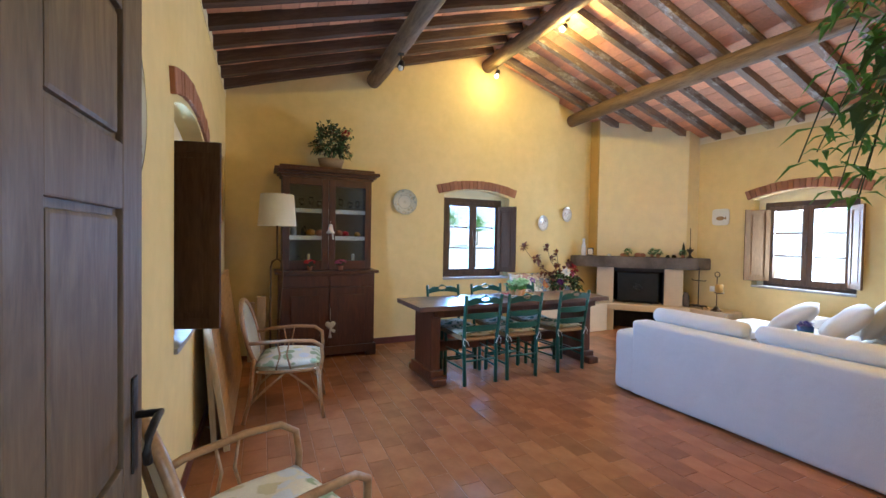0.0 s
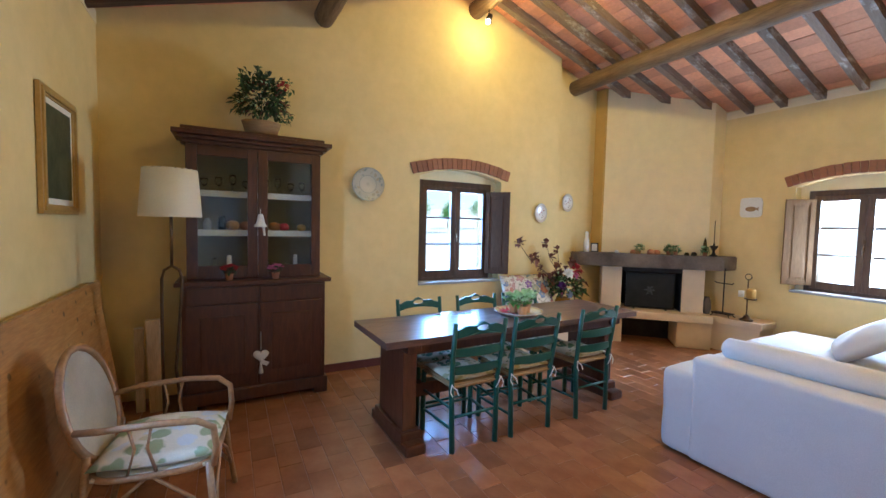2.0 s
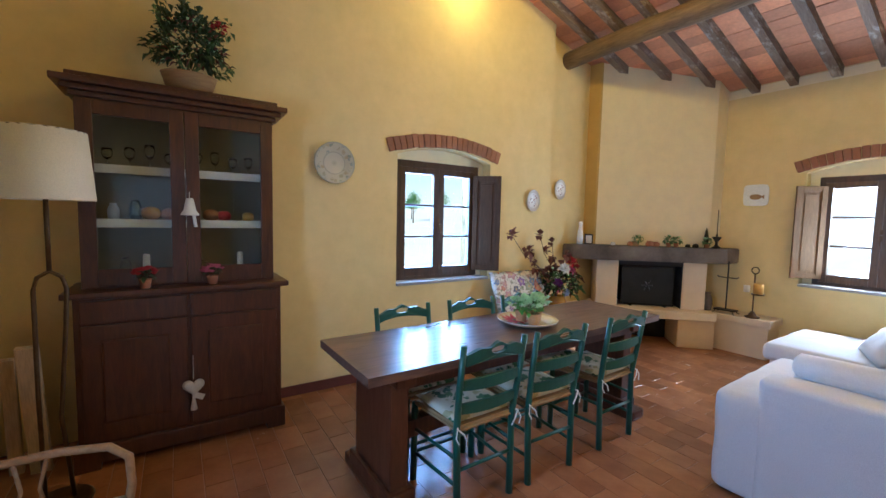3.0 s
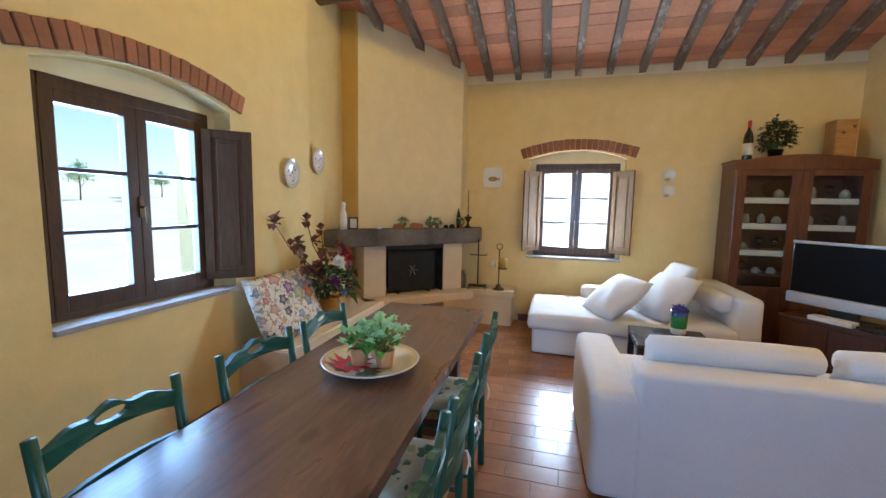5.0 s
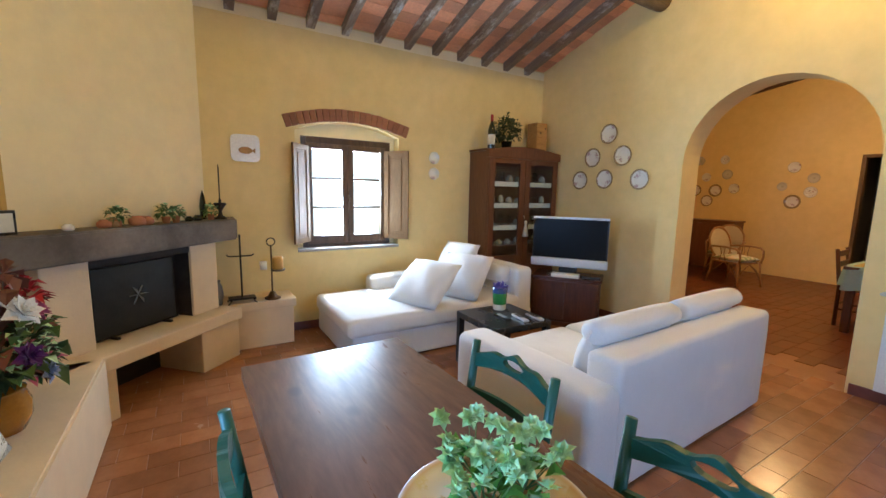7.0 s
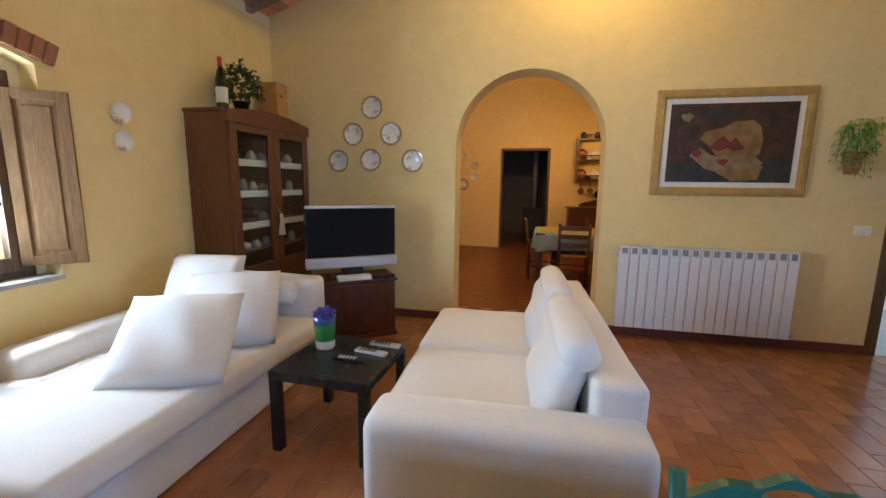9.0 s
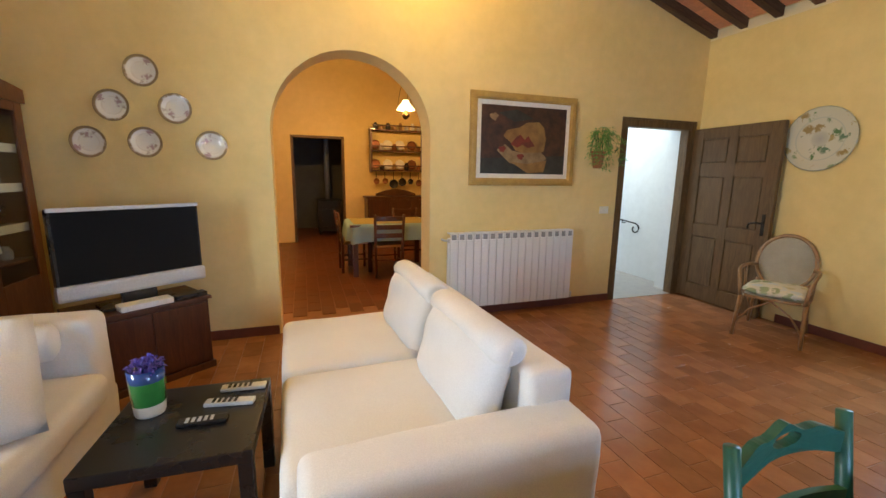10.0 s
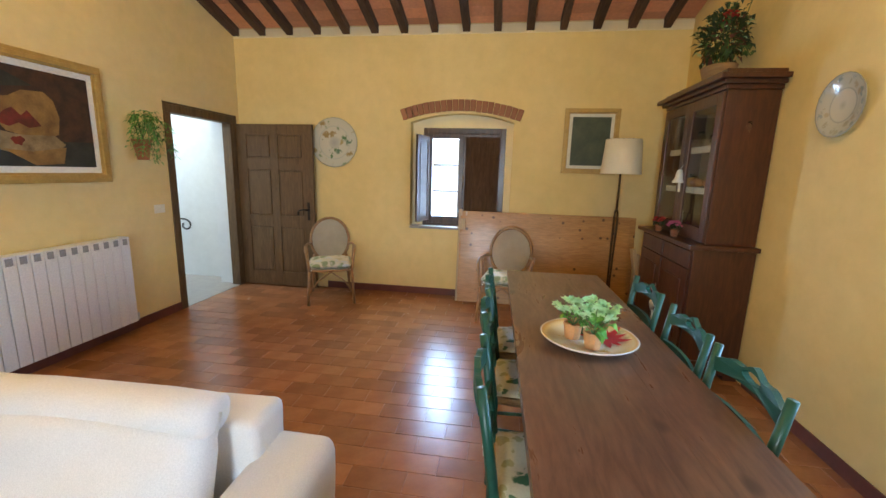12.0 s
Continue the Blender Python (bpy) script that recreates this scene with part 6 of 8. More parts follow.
def picture(name, m, w, h, label, border, mount, frame_mat, canvas):
    """A framed picture; local x across, y up, z out of the wall."""
    t = thing(name, m, label, "picture")
    f = bmesh.new()
    for k, (o, i, z) in enumerate(((0, 0.5, 0.022), (0.35, 0.8, 0.032), (0.75, 1.0, 0.018))):
        a, c = border * o, border * i
        for x0, y0, x1, y1 in ((-w / 2 + a, -h / 2 + a, w / 2 - a, -h / 2 + c), (-w / 2 + a, h / 2 - c, w / 2 - a, h / 2 - a), (-w / 2 + a, -h / 2 + c, -w / 2 + c, h / 2 - c), (w / 2 - c, -h / 2 + c, w / 2 - a, h / 2 - c)):
            bx(f, x0, y0, 0.001 * k, x1, y1, z, 0.003)
    part("frame", f, frame_mat, t)
    iw, ih = w / 2 - border, h / 2 - border
    part("mount", box(-iw - 0.004, -ih - 0.004, 0.003, iw + 0.004, ih + 0.004, 0.009), M["mount"], t)
    cw, ch = iw - mount, ih - mount
    part("canvas", box(-cw, -ch, 0.0095, cw, ch, 0.0125), canvas, t)
    return t, cw, ch


dark_oil = surface("dark oil paint", (0.022, 0.014, 0.011), (0.085, 0.034, 0.018), 0.5, 9, 60, 0.3)
teal_oil = surface("teal oil paint", (0.018, 0.020, 0.018), (0.04, 0.042, 0.036), 0.5, 8, 60, 0.3)
straw_oil = surface("straw oil paint", (0.34, 0.20, 0.06), (0.17, 0.09, 0.03), 0.5, 8, 60, 0.3)
red_oil = surface("crimson oil paint", (0.24, 0.03, 0.02), (0.09, 0.022, 0.014), 0.5, 11, 60, 0.3)
cloth_oil = surface("bone oil paint", (0.34, 0.26, 0.14), (0.15, 0.09, 0.04), 0.5, 9, 60, 0.3)
green_oil = surface("murky green oil paint", (0.03, 0.045, 0.025), (0.08, 0.10, 0.05), 0.5, 6, 40, 0.3)
pt, cw, ch = picture("still_life_painting", on_wall("S", 2.20, 1.80), 1.21, 0.905, "large still-life painting of fruit and basket in a gilt frame", 0.075, 0.045, M["gilt"], dark_oil)


def blot(name, pts, z, mat_):
    pts = [tuple(p[i] * f + q[i] * (1 - f) for i in (0, 1)) for p, q in zip(pts, pts[1:] + pts[:1]) for f in (0.75, 0.25)] if name in ("painted_flower", "painted_jug") else pts
    b = bmesh.new()
    prism(b, pts, 0.0125, 0.0125 + z)
    part(name, b, mat_, pt)


def ell(cx, cy, rx, ry, n=18, wob=0.0):
    return [(cx + rx * math.cos(a) * (1 + wob * math.sin(3 * a)), cy + ry * math.sin(a) * (1 + wob * math.cos(5 * a))) for a in [2 * math.pi * k / n for k in range(n)]]


blot("painted_ground", [(-cw, -ch), (cw, -ch), (cw, -ch * 0.42), (-cw, -ch * 0.55)], 0.0004, teal_oil)
blot("painted_basket", [(-0.24, 0.04), (-0.20, 0.10), (-0.06, 0.13), (0.02, 0.18), (0.16, 0.19), (0.22, 0.14), (0.25, 0.02), (0.23, -0.10), (0.10, -0.15), (-0.10, -0.10), (-0.16, -0.02)], 0.0008, straw_oil)
blot("painted_cloth", [(-0.31, -0.10), (-0.22, -0.04), (-0.14, -0.10), (-0.02, -0.12), (0.20, -0.11), (0.27, -0.17), (0.20, -0.24), (0.02, -0.27), (-0.17, -0.22)], 0.0012, cloth_oil)
blot("painted_tray", [(-0.14, -0.215), (0.04, -0.23), (0.27, -0.19), (0.24, -0.31), (0.05, -0.325)], 0.0016, straw_oil)
blot("painted_fruit", [(-0.16, -0.04), (-0.10, 0.03), (-0.05, 0.06), (0.0, 0.01), (0.04, 0.05), (0.12, -0.05), (0.04, -0.07), (-0.02, -0.04), (-0.08, -0.07)], 0.0018, red_oil)
for cx, cy in ((-0.25, -0.09), (-0.04, -0.16), (0.08, -0.15)):
    blot("painted_fruit", ell(cx, cy, 0.04, 0.03, 11, 0.25), 0.0022, red_oil if cx < 0 else cloth_oil)
blot("painted_flower", ell(-0.35, 0.22, 0.045, 0.035, 14, 0.3), 0.0012, cloth_oil)
blot("painted_jug", ell(0.33, -0.02, 0.05, 0.11), 0.0012, dark_oil)
blot("painted_shadow", [(-0.30, 0.26), (-0.10, 0.30), (0.10, 0.22), (-0.12, 0.18)], 0.0006, teal_oil)
picture("framed_landscape", on_wall("W", 4.50, 1.88), 0.585, 0.70, "framed dark green landscape picture with an ivory mount", 0.055, 0.035, M["gilt"], green_oil)

# ---- radiator, switch, hanging plant ----
rd = thing("radiator", (1.612, YS + 0.035, 0.122), "white sectional radiator below the painting", "radiator")
n_sec = 17
sw_ = 1.42 / n_sec
b = bmesh.new()
bx(b, 0.003, 0.0, 0.0, sw_ - 0.003, 0.016, 0.70, 0.004)
bx(b, 0.003, 0.085, 0.0, sw_ - 0.003, 0.10, 0.695, 0.005)
bx(b, sw_ / 2 - 0.012, 0.016, 0.0, sw_ / 2 + 0.012, 0.085, 0.74, 0.003)
bx(b, 0.0, 0.02, 0.03, sw_, 0.08, 0.075, 0.004)
bx(b, 0.0, 0.02, 0.665, sw_, 0.08, 0.71, 0.004)
bx(b, 0.003, 0.0, 0.750, sw_ - 0.003, 0.10, 0.764, 0.004)
bx(b, 0.003, 0.085, 0.695, 0.018, 0.10, 0.75, 0.003)
bx(b, sw_ - 0.018, 0.085, 0.695, sw_ - 0.003, 0.10, 0.75, 0.003)
sec = part("section", b, M["white_paint"], rd)
# Grey inset added in each open slot to stand for its shade.
gr = part("slot_grey", box(0.018, 0.088, 0.697, sw_ - 0.018, 0.094, 0.748), M["slot_grey"], rd, "grey inset standing for the shade in the top slot")
for k in range(1, n_sec):
    o = new("section", sec.data)
    o.parent, o.location = rd, (k * sw_, 0, 0)
    o = new("slot_grey", gr.data)
    o.parent, o.location = rd, (k * sw_, 0, 0)
part("valve", rod([(-0.005, 0.05, 0.05), (-0.05, 0.05, 0.05), (-0.05, 0.05, 0.0), (-0.05, -0.03, 0.0)], 0.011, 8), M["silver"], rd, "nickel valve and pipe")
part("valve", rod([(1.425, 0.05, 0.69), (1.46, 0.05, 0.69), (1.46, -0.03, 0.69)], 0.011, 8), M["silver"], rd, "nickel valve and pipe")
ls = thing("light_switch", on_wall("S", 1.13, 1.08, 0.001), "cream plastic light switch plate on the wall", "light switch")
part("plate", box(-0.06, -0.04, 0, 0.06, 0.04, 0.008, 0.003), M["mount"], ls)
part("rocker", box(-0.012, -0.022, 0.008, 0.012, 0.022, 0.012, 0.001), M["mount"], ls)

hpn = thing("hanging_plant", (1.33, YS, 1.66), "trailing green plant in a terracotta wall pot beside the door", "potted plant")
part("pot", turned([(0, -0.12), (0.045, -0.12), (0.075, 0.04), (0.08, 0.04), (0.08, 0.06), (0.07, 0.06), (0, 0.03)], 18, (0, 0.082, 0), 1.0, 0.95), M["terracotta"], hpn, "", True)
part("hook", rod([(0, 0.004, 0.20), (0, 0.03, 0.19), (0, 0.06, 0.06)], 0.004, 6), M["iron"], hpn)
rh = random.Random(21)
st_, lf_ = bmesh.new(), bmesh.new()
for k in range(18):
    a = rh.uniform(0.0, math.pi)
    out = rh.uniform(0.08, 0.30)
    dx, dy = math.cos(a) * out * 1.0, math.sin(a) * out
    rise, drop = rh.uniform(0.08, 0.27), rh.uniform(-0.30, 0.20)
    p0 = Vector((0, 0.09, 0.05))
    p1 = Vector((dx * 0.45, 0.09 + dy * 0.45, 0.05 + rise))
    p2 = Vector((dx, 0.09 + dy, 0.08 + drop * 0.8))
    tube(st_, [p0, (p0 + p1) / 2 + Vector((0, 0, 0.03)), p1, (p1 + p2) / 2 + Vector((0, 0, 0.03)), p2], 0.0013, 5)
    for q in range(9):
        f = q / 8
        c = p1 + (p2 - p1) * f + Vector((rh.uniform(-0.02, 0.02), rh.uniform(-0.02, 0.02), 0.03 * math.sin(f * 3.14)))
        n = 3
        for j in range(n):
            w = Vector((math.cos(6.28 * j / n + k), math.sin(6.28 * j / n + k), rh.uniform(-0.5, 0.1)))
            leaf_blade(lf_, c, w, rh.uniform(0.035, 0.065), 0.014, 0.35)
part("vine", st_, M["leaf_dark"], hpn)
part("foliage", lf_, M["leaf_bright"], hpn)
ivy_ = bmesh.new()
for k in range(26):
    u = k / 25
    p = Vector((-0.10 - 0.30 * u, 0.10 + 0.05 * math.sin(5 * u), 0.10 - 0.16 * u + 0.05 * math.sin(9 * u)))
    leaf_blade(ivy_, p, (rh.uniform(-1, 0.3), rh.uniform(-1, 1), rh.uniform(-0.6, 0.4)), 0.045, 0.03)
part("tendril", ivy_, M["leaf"], hpn, "trailing tendril of leaves")["kind"] = "stuff"

# ---- television and its stand ----
TVM = pose(5.468, 0.854, 0, 0, 0, 35.4)
ts = thing("tv_stand", TVM, "dark walnut television stand with doors", "cabinet")
part("body", box(-0.36, -0.21, 0.05, 0.36, 0.20, 0.53, 0.005), M["walnut"], ts)
part("top", box(-0.38, -0.22, 0.53, 0.38, 0.22, 0.555, 0.006), M["walnut"], ts)
part("plinth", box(-0.375, -0.215, 0.0, 0.375, 0.215, 0.05, 0.005), M["walnut"], ts)
for a, c in ((-0.345, -0.005), (0.005, 0.345)):
    part("door", box(a, 0.198, 0.07, c, 0.212, 0.51, 0.004), M["walnut"], ts)
tv = thing("television", TVM @ pose(0, 0.03, 0.555), "flat silver-framed television on a dark stand, switched off", "television")
part("case", box(-0.41, -0.06, 0.10, 0.41, 0.02, 0.655, 0.012), M["black"], tv)
fr_ = bmesh.new()
bx(fr_, -0.41, 0.005, 0.64, 0.41, 0.03, 0.665, 0.004)
part("frame", fr_, M["silver"], tv, "silver frame")
part("screen", box(-0.395, 0.012, 0.20, 0.395, 0.024, 0.64, 0.002), M["screen"], tv, "dark switched-off screen")
part("speaker_bar", box(-0.42, -0.03, 0.095, 0.42, 0.045, 0.195, 0.02), M["silver"], tv, "silver speaker bar")
part("stand_neck", box(-0.10, -0.03, 0.02, 0.10, 0.02, 0.10, 0.005), M["black"], tv)
part("stand_foot", box(-0.22, -0.10, 0.0, 0.22, 0.08, 0.02, 0.006), M["black"], tv)
rx = part("receiver", box(-0.14, 0.10, 0.556, 0.16, 0.21, 0.595, 0.006), M["white_plastic"], None, "", False, TVM)
tagged(rx, "flat white receiver box on the television stand", "receiver")
vr = part("video_recorder", box(-0.36, 0.12, 0.556, -0.16, 0.20, 0.585, 0.004), M["black"], None, "", False, TVM)
tagged(vr, "small black box on the television stand", "receiver")

# ---- glazed cabinet by the archway ----
g = thing("corner_cabinet", (0, 0, 0), "reddish wooden cabinet with two glazed doors and arched top", "cabinet")
gx, gy0, gy1 = 6.185, 0.345, 1.485
b = bmesh.new()
bx(b, gx + 0.025, gy0, 0.0, XE - 0.012, gy0 + 0.025, 1.97, 0.003)
bx(b, gx + 0.025, gy1 - 0.025, 0.0, XE - 0.012, gy1, 1.97, 0.003)
bx(b, XE - 0.03, gy0 + 0.025, 0.0, XE - 0.012, gy1 - 0.025, 1.97)
bx(b, gx + 0.025, gy0 + 0.025, 1.94, XE - 0.03, gy1 - 0.025, 1.97)
bx(b, gx + 0.025, gy0 + 0.025, 0.03, XE - 0.03, gy1 - 0.025, 0.08)
part("body", b, M["cherry"], g)
b = bmesh.new()
n = 16
ym = (gy0 + gy1) / 2
arc_ = [(gy0 - 0.02 + (gy1 - gy0 + 0.04) * i / n) for i in range(n + 1)]
poly = [(y, 1.89) for y in (arc_[0], arc_[-1])] + [(y, 1.985 + 0.055 * math.cos((y - ym) / (gy1 - gy0) * math.pi)) for y in arc_[::-1]]
A = [b.verts.new((gx - 0.012, y, z)) for y, z in poly]
B = [b.verts.new((gx + 0.05, y, z)) for y, z in poly]
b.faces.new(A)
b.faces.new(B[::-1])
for i in range(len(poly)):
    b.faces.new((A[i], A[(i + 1) % len(poly)], B[(i + 1) % len(poly)], B[i]))
bx(b, gx + 0.05, gy0 - 0.015, 1.971, XE - 0.012, gy1 + 0.015, 1.998, 0.004)
part("pediment", b, M["cherry"], g, "arched top board")
for a, c in ((gy0 + 0.004, ym - 0.002), (ym + 0.002, gy1 - 0.004)):
    d = bmesh.new()
    st = 0.085
    bx(d, gx, a, 0.06, gx + 0.024, a + st, 1.89, 0.004)
    bx(d, gx, c - st, 0.06, gx + 0.024, c, 1.89, 0.004)
    bx(d, gx, a + st, 0.06, gx + 0.024, c - st, 0.70, 0.004)
    bx(d, gx, a + st, 1.83, gx + 0.024, c - st, 1.89, 0.004)
    dd = part("glazed_door", d, M["cherry"], g)
    p = part("pane", box(gx + 0.010, a + st, 0.70, gx + 0.014, c - st, 1.79), M["smoke_glass"], dd)
    p.visible_shadow = False
for z in (0.80, 1.05, 1.325, 1.59):
    part("shelf", box(gx + 0.06, gy0 + 0.026, z, XE - 0.031, gy1 - 0.026, z + 0.018), M["cherry"], g)
    if z > 1.0:
        part("shelf_lace", box(gx + 0.05, gy0 + 0.03, z - 0.035, gx + 0.056, gy1 - 0.03, z + 0.022), M["lace"], g, "white lace shelf edging")
rc = random.Random(8)
for z in (0.818, 1.068, 1.343, 1.608):
    for k in range(7):
        y = gy0 + 0.13 + 0.14 * k
        kind = rc.randrange(3)
        if kind == 0:
            jar(gx + 0.15, y, z, rc.uniform(0.08, 0.12), 0.035, M["china"], "china_cup", "china piece, coloured dim as if shaded behind the cabinet glass", "china")
        elif kind == 1:
            goblet(gx + 0.14, y, z, rc.uniform(0.10, 0.14), 0.03)
        else:
            jar(gx + 0.16, y, z, rc.uniform(0.06, 0.09), 0.045, M["china"], "china_bowl", "china bowl, coloured dim as if shaded behind the cabinet glass", "china", M["china"])
an = thing("cloth_ornament", (gx - 0.03, 0.90, 0.93), "white cloth figure hanging on the cabinet door", "ornament")
part("body", turned([(0, 0), (0.045, 0.0), (0.03, 0.10), (0.015, 0.14), (0.024, 0.165), (0.02, 0.19), (0, 0.20)], 12, (0, 0, 0), 0.6, 1.0), M["lace"], an, "", True)
part("string", rod([(0, 0, 0.19), (0.025, 0.03, 0.27)], 0.002, 5), M["lace"], an)
wb = thing("wine_bottle", (6.33, 1.36, 2.0), "dark wine bottle with cream label on the cabinet", "bottle")
part("glass", turned([(0, 0), (0.043, 0), (0.045, 0.01), (0.045, 0.22), (0.035, 0.27), (0.017, 0.31), (0.016, 0.345), (0, 0.345)], 20), M["wine"], wb, "", True)
part("capsule", turned([(0.0175, 0.33), (0.0178, 0.40), (0.015, 0.405), (0, 0.405)], 16), M["petal_red"], wb, "dark red capsule", True)
part("label", turned([(0.0458, 0.05), (0.0458, 0.17)], 20), M["paper"], wb, "cream paper label")
potted("ivy_pot", (6.36, 1.10, 2.0), "leafy green ivy in a dark pot on the cabinet", "potted plant", 0.07, 0.11, M["wine"], 480, (0.23, 0.17, 0.21), 0.055, M["leaf_dark"], None, 0, 0.02, "", 31)
wbx = thing("wooden_box", (6.42, 0.53, 2.0), "upright pale wooden wine box on the cabinet", "box")
part("body", box(-0.09, -0.09, 0, 0.09, 0.09, 0.39, 0.004), M["pine"], wbx)
part("lid", box(-0.096, -0.08, 0.02, -0.0905, 0.08, 0.32, 0.002), M["pine"], wbx)

# ---- coffee table things ----
vz = thing("vase", (5.00, 2.235, 0.456), "striped blue, green and white glass vase with violet flowers", "vase")
part("glass_foot", turned([(0, 0), (0.052, 0), (0.056, 0.01), (0.058, 0.05)], 20), M["candle"], vz, "white lower band", True)
part("glass_body", turned([(0.058, 0.05), (0.062, 0.10), (0.064, 0.15)], 20), plain("green glass band", (0.03, 0.22, 0.05), 0.15, coat=0.5), vz, "green middle band", True)
part("glass_rim", turned([(0.064, 0.15), (0.066, 0.20), (0.062, 0.20), (0.05, 0.17), (0, 0.16)], 20), plain("blue glass band", (0.02, 0.06, 0.22), 0.15, coat=0.5), vz, "blue upper band", True)
part("bloom", bush(150, (0.062, 0.062, 0.04), 0.03, random.Random(5), hollow=0.2, centre=(0, 0, 0.205)), M["petal_blue"], vz)
for x, y, rz, l, mt, lb in ((4.66, 2.14, 85, 0.19, M["silver"], "slim silver remote control on the coffee table"), (4.70, 2.26, 80, 0.20, M["silver"], "grey remote control on the coffee table"), (4.78, 2.38, 88, 0.18, M["black"], "black remote control on the coffee table")):
    rm_ = thing("remote_control", pose(x, y, 0.456, 0, 0, rz), lb, "remote control", "remote controls")
    part("body", box(-0.024, -l / 2, 0, 0.024, l / 2, 0.018, 0.006), mt, rm_)
    for i in range(5):
        for j in range(3):
            part("button", box(-0.016 + j * 0.012, -l / 2 + 0.03 + i * 0.022, 0.018, -0.008 + j * 0.012, -l / 2 + 0.042 + i * 0.022, 0.0205), M["black"] if mt is not M["black"] else M["silver"], rm_)

# ---- dining table things ----
bowl_mat = ringed("painted platter", None, [(0.0, (0.74, 0.70, 0.60)), (0.14, (0.72, 0.66, 0.50)), (0.19, (0.66, 0.54, 0.28)), (0.205, (0.55, 0.34, 0.12)), (0.215, (0.72, 0.70, 0.66))], [(0.50, 0.32, 0.06), (0.68, 0.60, 0.40), (0.30, 0.30, 0.12), (0.60, 0.45, 0.12)], 13, (0.11, 0.19))
BW = pose(2.865, 3.99, 0.78) @ Matrix.Scale(0.96, 4)
pf = thing("platter", BW, "wide painted ceramic platter with a red flower motif, on the table", "platter")
part("dish", turned([(0, 0.012), (0.13, 0.014), (0.17, 0.024), (0.212, 0.046), (0.216, 0.044), (0.21, 0.036), (0.13, 0.0), (0, 0.0)], 40), bowl_mat, pf, "", True)


def painted_leaf(bm, c, a, r0, r1, w, lift=0.0006):
    """A pointed petal of thick glaze lying on the dish, following its rise."""
    def dish(x, y):
        q = math.hypot(x, y)
        return (0.0145 + 0.002 * q / 0.13 if q < 0.13 else 0.0165 + (q - 0.13) * 0.30 if q < 0.17 else 0.0285 + (q - 0.17) * 0.55) + 0.0012 + lift
    row = []
    for k in range(6):
        f = k / 5
        hw = w / 2 * math.sin(math.pi * min(1.0, 0.12 + 0.88 * f) ** 0.8)
        for s in (-1, 0, 1):
            x = c[0] + math.cos(a) * (r0 + (r1 - r0) * f) - math.sin(a) * hw * s
            y = c[1] + math.sin(a) * (r0 + (r1 - r0) * f) + math.cos(a) * hw * s
            row.append(bm.verts.new((x, y, dish(x, y))))
    for k in range(5):
        for s in (0, 1):
            bm.faces.new((row[3 * k + s], row[3 * k + s + 1], row[3 * k + 4 + s], row[3 * k + 3 + s]))


def rosette():
    """An open many-petalled bloom, facing up."""
    bm = bmesh.new()
    for ring, (n, reach, up, w) in enumerate(((6, 0.021, 0.15, 0.017), (6, 0.017, 0.55, 0.014), (5, 0.012, 1.1, 0.010), (3, 0.008, 2.0, 0.007))):
        for k in range(n):
            a = 2 * math.pi * (k + 0.5 * (ring % 2)) / n
            leaf_blade(bm, (0, 0, 0.002 * ring), (math.cos(a), math.sin(a), up), reach, w, 0.15 if ring == 0 else -0.15)
    return bm


ptl = bmesh.new()
for k in range(11):
    a = 2 * math.pi * k / 11
    painted_leaf(ptl, (-0.04, 0.08), a, 0.012, 0.122 - 0.018 * (k % 2), 0.038)
part("flower_motif", ptl, M["petal_red"], pf, "red poinsettia motif")
part("flower_centre", turned([(0, 0.022), (0.014, 0.021), (0.02, 0.0175), (0, 0.0175)], 14, (-0.04, 0.08, 0)), M["leaf"], pf, "grey-green flower centre")
grn = bmesh.new()
for k in range(5):
    a = 3.4 + 0.5 * k
    painted_leaf(grn, (-0.09, 0.0), a, 0.01, 0.085, 0.036, 0.0)
part("leaf_motif", grn, M["leaf_dark"], pf, "dark green leaf motif")
rose = [(0, 0.0), (0.007, 0.0), (0.015, 0.008), (0.021, 0.019), (0.0195, 0.0205), (0.014, 0.011), (0.008, 0.009), (0.007, 0.014), (0.004, 0.012), (0, 0.015)]
for dx, dy, sd_, nb in ((-0.02, 0.045, 41, 11), (-0.01, -0.07, 42, 12), (0.085, 0.0, 43, 10)):
    r = random.Random(sd_)
    t = thing("flower_pot", BW @ pose(dx, dy, 0.018), "small peach clay pot of pale green roses on the platter", "potted plant", "pots on the platter")
    part("pot", turned([(0, 0), (0.034, 0), (0.042, 0.062), (0.044, 0.064), (0.044, 0.075), (0.039, 0.075), (0.036, 0.062), (0, 0.062)], 12), M["peach_pot"], t)
    part("foliage", bush(20, (0.055, 0.055, 0.03), 0.048, r, lw=1.0, hollow=0.5, centre=(0, 0, 0.09)), M["leaf_bright"], t)
    for k in range(nb):
        a, q = 2.4 * k + r.uniform(-0.3, 0.3), math.sqrt((k + 0.5) / nb) * 0.105
        tip = Vector((math.cos(a) * q, math.sin(a) * q, 0.182 + r.uniform(-0.03, 0.03) - q * 0.35))
        part("stalk", rod([(0, 0, 0.06), (tip.x * 0.5, tip.y * 0.5, 0.11), tip], 0.0016, 4), M["leaf"], t)
        part("rose", rosette(), M["petal_white"], t, "", False, Matrix.Translation(tip) @ Matrix.Rotation(0.6, 4, (math.sin(a), -math.cos(a), 0)) @ Matrix.Rotation(math.pi, 4, "Y") @ Matrix.Rotation(math.pi, 4, "Y") @ Matrix.Scale(r.uniform(1.3, 1.7), 4))

# ---- fireplace things ----
r2 = random.Random(17)


